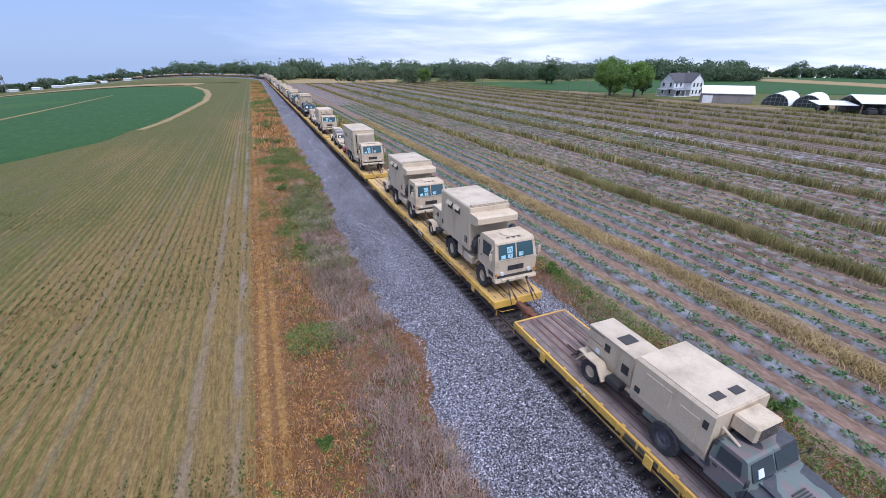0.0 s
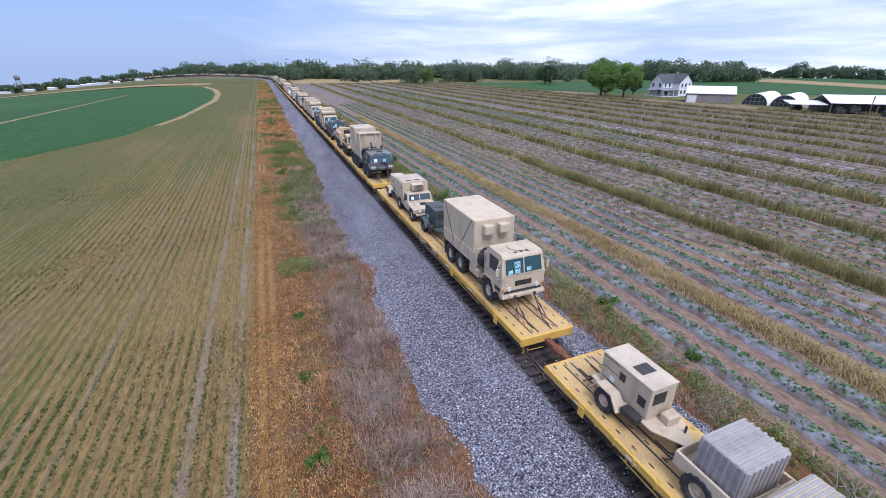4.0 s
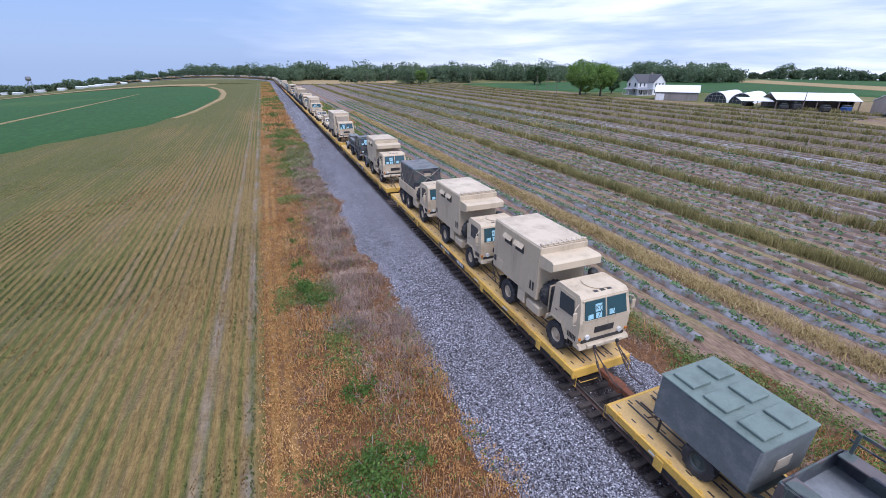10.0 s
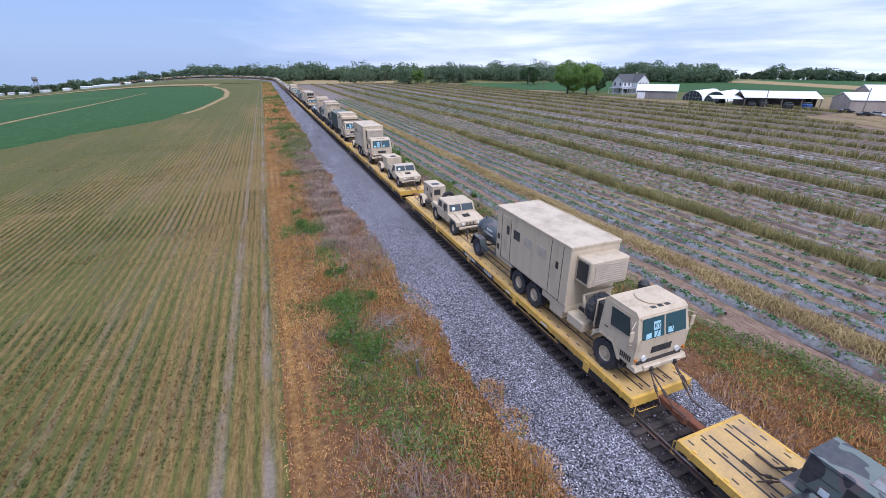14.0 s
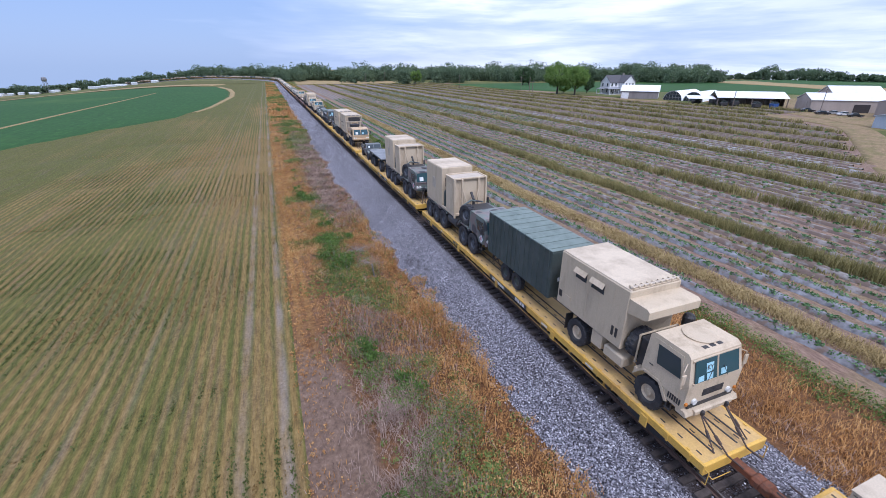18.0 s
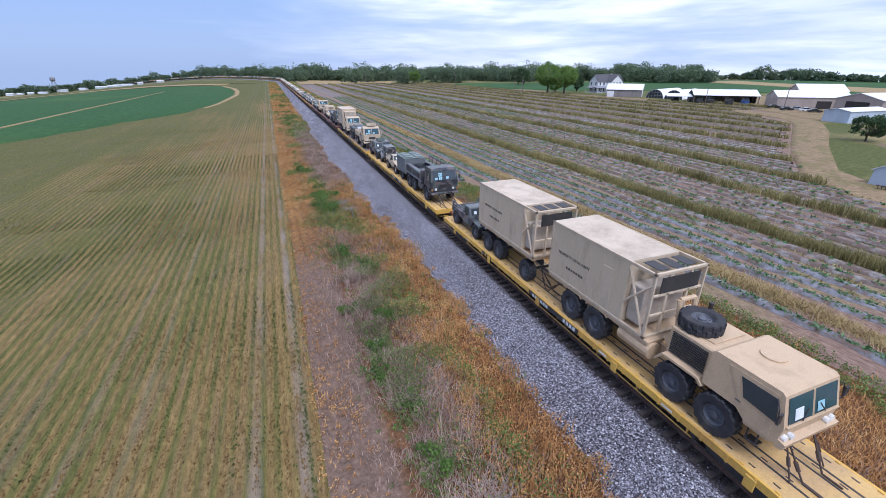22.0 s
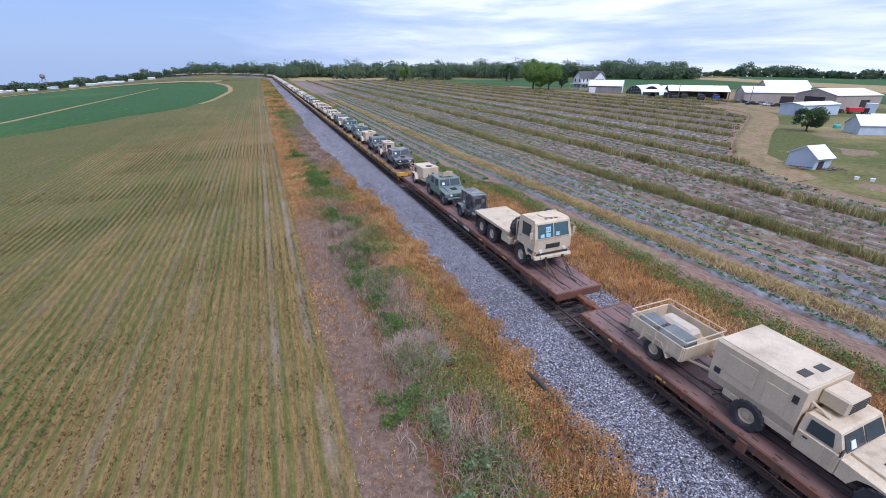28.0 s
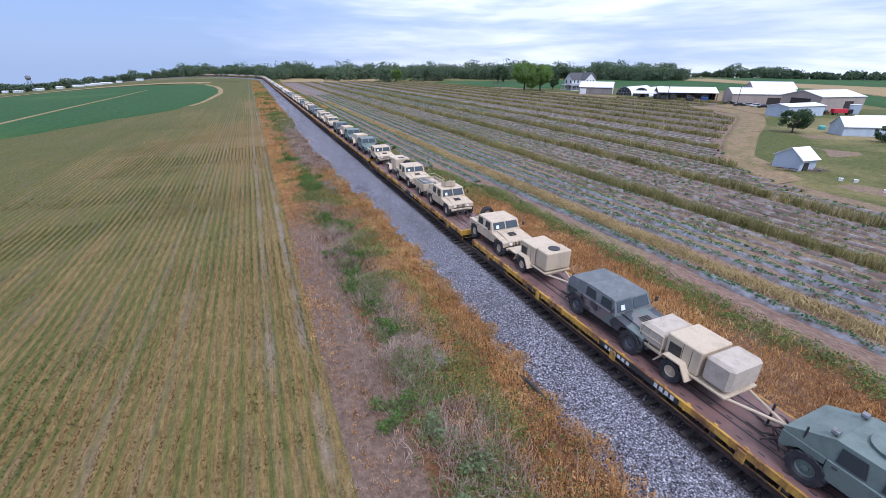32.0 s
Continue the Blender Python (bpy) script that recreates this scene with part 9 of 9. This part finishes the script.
# white sheds of the town, far across the beans
for k in range(13):
    bearing, r = radians(-24.2 + 1.0 * k + rng.normal(0, 0.3)), 665 + rng.uniform(-15, 15)
    x, y = -12 + math.sin(bearing) * r, -30 + math.cos(bearing) * r
    ln, wd, h = rng.uniform(5, 9) + (5 if 6 < k < 11 else 0), rng.uniform(5, 7), rng.uniform(1.5, 2.2)
    th = thing("warehouse", "long low white warehouse in the distance", "warehouse", "warehouses of the town")
    gabled(th, -ln / 2, ln / 2, -wd / 2, wd / 2, h, h + 0.6, WHITE, ROOF_METAL, "x", 0.3)
    f = Form().box(-ln / 2 + 1, ln / 2 - 1, -wd / 2 - 0.05, -wd / 2, 0, 0.3)
    for q in range(4):
        f.box(-ln / 2 + ln * (q + 0.3) / 4, -ln / 2 + ln * (q + 0.55) / 4, -wd / 2 - 0.1, -wd / 2, 0, h * 0.7)
    part("loading_doors", f, WALL_BLUE, th)
    placed(th, x, y, -6 + 5 * (k % 3), 0)
wt_ = thing("water_tower", "grey water tower beyond the warehouses", "water tower")
for sx, sy in ((-1, -1), (1, -1), (-1, 1), (1, 1)):
    part("leg", Form().rod((sx * 2.4, sy * 2.4, 0), (sx * 1.2, sy * 1.2, 13), 0.25, 6), STEEL, wt_)
part("tank", Form().lathe([(0.001, 12), (2.3, 13), (2.6, 14.5), (2.3, 16.5), (0.001, 17.5)], (0, 0, 0), "z", 16), STEEL, wt_)
placed(wt_, -248, 600, 0, 0)


# ---- the train: wagons and what stands on them ----
PITCH, FIRST = 28.15, -11.3
flat_kinds = {
    "yellow": flatcar("flatcar", YELLOW_DECK, YELLOW, False, "long yellow steel flatcar carrying military vehicles"),
    "wood": flatcar("flatcar", BROWN_DECK, YELLOW, True, "flatcar with weathered dark plank deck and yellow sides"),
    "red": flatcar("flatcar", RED_DECK, BROWN, False, "flatcar with worn red-oxide deck and dark brown sides"),
    "mixed": flatcar("flatcar", RED_DECK, YELLOW_RUST, False, "flatcar with red-oxide deck and rusting yellow sides"),
    "far": flatcar("flatcar", RED_DECK, YELLOW_RUST, False, "flatcar with red-oxide deck and rusting yellow sides", False),
}
SHOW = {
    "van": lambda: van_truck("van_truck", "tan four-wheeled army truck with a box van body"),
    "longvan": lambda: long_van_truck("workshop_truck", "tan six-wheeled army truck with a long windowed van"),
    "boxtruck": lambda: cargo_truck("shelter_truck", "tan six-wheeled army truck carrying a box shelter", TAN, (0, 3.5, 4.95), 5.9, "box"),
    "camotruck": lambda: cargo_truck("shelter_truck", "tan six-wheeled army truck carrying a camouflaged shelter", TAN, (0, 3.5, 4.95), 5.9, "shelter"),
    "cargo": lambda: cargo_truck("cargo_truck", "dark camouflaged six-wheeled cargo truck with stake sides", CAMO, (0, 3.5, 4.95), 5.9, "none", "none", glass_m=GLASS),
    "cargoring": lambda: cargo_truck("cargo_truck", "dark camouflaged six-wheeled cargo truck with a roof hatch ring", CAMO, (0, 3.5, 4.95), 5.9, "none", "hole", glass_m=GLASS),
    "cargo4": lambda: cargo_truck("cargo_truck", "dark camouflaged four-wheeled cargo truck with stake sides", CAMO, (0, 3.9), 5.2, "none", "none", glass_m=GLASS),
    "loaded": lambda: cargo_truck("cargo_truck", "tan four-wheeled cargo truck with a load and roof gun shield", TAN, (0, 3.9), 5.3, "cargo", "round", True),
    "flatbed": lambda: cargo_truck("flatbed_truck", "tan six-wheeled army truck with an empty flat bed", TAN, (0, 3.5, 4.95), 5.9, "flat"),
    "heavybox": lambda: heavy_truck("heavy_truck", "camouflaged eight-wheeled heavy truck with tan box bodies", CAMO_GREY, "box"),
    "wrecker": lambda: heavy_truck("recovery_truck", "tan eight-wheeled recovery truck with a crane boom", TAN_WARM, "crane"),
    "heavycont": lambda: heavy_truck("heavy_truck", "tan eight-wheeled heavy truck carrying a freight container", TAN_WARM, "container"),
    "hshel": lambda: light_truck("shelter_vehicle", "tan light four-wheel-drive with an equipment shelter", "shelter", TAN),
    "hshelc": lambda: light_truck("shelter_vehicle", "camouflaged light four-wheel-drive with a tan equipment shelter", "shelter", CAMO_GREY, None, True, TAN),
    "hrack": lambda: light_truck("cargo_vehicle", "tan light four-wheel-drive with a grey ribbed box in its bed", "rack", TAN),
    "hhard": lambda: light_truck("light_truck", "tan four-door light four-wheel-drive with a hard top", "hard", TAN, None, True, None, True),
    "hdark": lambda: light_truck("light_truck", "dark camouflaged four-door light four-wheel-drive", "hard", CAMO_GREY, CAMO_GREY),
    "hdarks": lambda: light_truck("light_truck", "dark camouflaged four-door light four-wheel-drive with a spare wheel", "hard", CAMO_GREY, SLATE, True, None, True),
    "hsoft": lambda: light_truck("light_truck", "dark light four-wheel-drive under a canvas top", "soft", CAMO_GREY, SLATE),
    "htroopd": lambda: light_truck("troop_carrier", "dark open-backed light four-wheel-drive with slatted sides", "troop", CAMO_GREY, SLATE),
    "htroopt": lambda: light_truck("troop_carrier", "tan open-backed light four-wheel-drive with slatted sides", "troop", TAN_PALE, CANVAS),
    "hgreen": lambda: light_truck("armoured_vehicle", "grey-green armoured light vehicle with a roof turret", "slant", GREEN, GREEN),
    "hgreen2": lambda: light_truck("armoured_vehicle", "grey-green armoured light vehicle with a green roof shield", "slant", GREEN, GREEN, True, GREEN),
    "hturd": lambda: light_truck("armoured_vehicle", "dark camouflaged armoured light vehicle with a roof turret", "slant", CAMO_GREY, CAMO_GREY, True, GREEN, True),
    "hturt": lambda: light_truck("armoured_vehicle", "tan armoured light vehicle with a roof turret", "slant", TAN, TAN),
    "gen": lambda: generator_trailer("generator_trailer", "tan two-wheeled trailer with a generator", TAN),
    "gencoil": lambda: generator_trailer("generator_trailer", "tan generator trailer with a coiled black cable", TAN, None, True),
    "genred": lambda: generator_trailer("generator_trailer", "tan generator trailer with a red fuel can", TAN, RED),
    "gendark": lambda: generator_trailer("generator_trailer", "dark camouflaged two-wheeled generator trailer", CAMO_GREY),
    "gengreen": lambda: generator_trailer("generator_trailer", "dark green two-wheeled generator trailer", DARK_GREEN),
    "ecu": lambda: cooling_trailer("cooling_trailer", "tan trailer with a power unit and a fan unit", TAN_PALE),
    "ecuplain": lambda: cooling_trailer("cooling_trailer", "tan trailer with two box units", TAN_PALE, False, False),
    "ecucover": lambda: cooling_trailer("cooling_trailer", "tan trailer with canvas-covered units", TAN_PALE, True),
    "water": lambda: water_trailer("water_trailer", "dark two-wheeled water tank trailer", CAMO),
    "boxtrl": lambda: box_trailer("box_trailer", "dark green box trailer with six roof panels"),
    "frttrl": lambda: freight_trailer("freight_trailer", "large dark green ribbed box trailer"),
    "flattrl": lambda: platform_trailer("platform_trailer", "dark platform trailer with a scuffed metal bed", CAMO, None),
    "conttrl": lambda: platform_trailer("container_trailer", "tan platform trailer carrying a freight container", TAN_WARM, "box"),
    "cargotrl": lambda: cargo_trailer("cargo_trailer", "small tan cargo trailer with strapped bundles", TAN, "bundles"),
    "tarptrl": lambda: cargo_trailer("cargo_trailer", "dark cargo trailer with a tarpaulin load", CAMO, "tarp"),
    "fhard": lambda: light_truck("light_truck", "tan four-door light four-wheel-drive with a hard top", "hard", TAN, None, False),
    "fgreen": lambda: light_truck("armoured_vehicle", "grey-green armoured light vehicle", "slant", GREEN, GREEN, False),
    "fdark": lambda: light_truck("light_truck", "dark camouflaged light four-wheel-drive", "soft", CAMO_GREY, SLATE, False),
    "fecu": lambda: cooling_trailer("cooling_trailer", "tan trailer with two box units", TAN_PALE, False, False, False),
    "fgen": lambda: generator_trailer("generator_trailer", "tan two-wheeled trailer with a generator", TAN, None, False, False),
}
# along the train, in metres from its zero: what stands where
LOADS = [
    ("hshelc", 4.8), ("gen", 11.4), ("van", 19.5), ("gen", 27.3), ("van", 31.1), ("gencoil", 38.7),
    ("longvan", 48.4), ("genred", 59.3), ("hrack", 62.4), ("gen", 69.4), ("boxtruck", 77.6), ("gengreen", 88.0),
    ("hshel", 90.5), ("gen", 97.5), ("heavybox", 105.2), ("wrecker", 118.2), ("cargoring", 132.0), ("van", 140.1),
    ("cargo", 145.8), ("boxtrl", 153.5), ("van", 160.0), ("van", 168.2), ("camotruck", 176.6), ("van", 189.3),
    ("water", 196.8), ("cargo4", 200.9), ("gendark", 209.6), ("longvan", 216.5), ("water", 227.5), ("hhard", 231.2),
    ("gen", 237.9), ("htroopt", 244.5), ("ecuplain", 251.4), ("longvan", 256.1), ("gen", 267.6), ("van", 273.6), ("frttrl", 282.7),
    ("heavybox", 287.95), ("heavybox", 301.4), ("flattrl", 313.0), ("htroopd", 320.2), ("heavycont", 331.2), ("conttrl", 342.3),
    ("htroopd", 348.7), ("cargo", 358.4), ("boxtrl", 366.4), ("htroopt", 368.9), ("gendark", 375.9), ("hturd", 377.9),
    ("loaded", 386.4), ("tarptrl", 395.7), ("longvan", 400.8), ("cargo", 414.8), ("gendark", 423.2), ("hshel", 427.4), ("cargotrl", 434.4),
    ("flatbed", 443.8), ("gendark", 452.7), ("hgreen", 455.9), ("ecu", 463.5), ("hdark", 470.2), ("gen", 477.0), ("hdarks", 479.7), ("ecu", 487.7), ("hgreen", 490.6),
    ("hgreen2", 499.3), ("ecucover", 507.1), ("hsoft", 509.0), ("ecuplain", 517.1), ("hhard", 519.6),
    ("hturt", 527.8), ("cargotrl", 534.1), ("hhard", 537.0), ("ecuplain", 543.8), ("hhard", 548.7),
]
FAR_PATTERNS = [("fgreen", "fecu", "fgreen", "fecu", "fdark"), ("fhard", "fgen", "fhard", "fecu", "fhard"), ("fdark", "fecu", "fhard", "fgen", "fgreen"), ("fhard", "fecu", "fhard", "fecu", "fgreen")]
for car in range(20, 42):
    spots = (3.9, 10.6, 13.4, 20.3, 23.3)
    for kind, s in zip(FAR_PATTERNS[(car * 7) % 4], spots):
        LOADS.append((kind, FIRST + PITCH * car + s))
CARS = ["wood"] + ["yellow"] * 13 + ["wood", "red", "red", "mixed", "mixed", "mixed"] + ["far"] * 22

riding = []
used = set()
for k, kind in enumerate(CARS):
    ob = flat_kinds[kind] if kind not in used else copy_thing(flat_kinds[kind], pose(0, 0, 0))
    used.add(kind)
    riding.append((ob, FIRST + PITCH * k + 0.8, 0.0))
built = {}
for kind, u in LOADS:
    if kind not in built:
        built[kind] = ob = SHOW[kind]()
    else:
        ob = copy_thing(built[kind], pose(0, 0, 0))
        if u > FIRST + PITCH * 28:   # too far off to tell a rim from its tyre
            for rim in [c for c in ob.children_recursive if c.name.startswith("rim")]:
                bpy.data.objects.remove(rim)
    car = int((u - FIRST) // PITCH)
    ob["group"] = "vehicles on the train"
    riding.append((ob, u, 1.155 if CARS[max(0, min(car, len(CARS) - 1))] == "wood" else 1.128))

# ---- sleepers, the nearest as pieces of their own ----
tie = Form().box(-1.37, 1.37, -0.115, 0.115, -0.36, -0.165, 0.015).mesh("sleeper", SLEEPER)
near_y = [-72 + 0.56 * k for k in range(150)]
for yy in near_y:
    ob = part("sleeper", tie, None, railway)
    ob.matrix_basis = pose(rng.normal(0, 0.03), yy + rng.normal(0, 0.02), rng.normal(0, 0.006), 0, 0, rng.normal(0, 0.5))
f = Form()
for k in range(int((CURVE_Y - near_y[-1]) / 0.56) - 1):
    yy = near_y[-1] + 0.56 * (k + 1)
    f.box(-1.37, 1.37, yy - 0.115, yy + 0.115, -0.36, -0.165)
for k in range(400):
    yy = near_y[0] - 0.56 * (k + 1)
    f.box(-1.37, 1.37, yy - 0.115, yy + 0.115, -0.36, -0.165)
tagged(part("far_sleepers", f, SLEEPER, railway), kind="stuff")


def travelled(t):
    """How far the train has gone by t seconds: 17 m/s, gathering way slowly."""
    return 17.123 * t - 0.000613 * t * t + 0.00052 * t ** 3


def on_line(s, z):
    x, y, a = line_at(s)
    return pose(x, y, z + bed_drop(x, y), 0, 0, math.degrees(a))


def motions():
    for ob, u, z in riding:
        times = range(33) if u > CURVE_Y - 10 else (0, 4, 8, 12, 16, 20, 24, 28, 32)
        walk(ob, [(t, on_line(u - travelled(t), z)) for t in times])


motions()
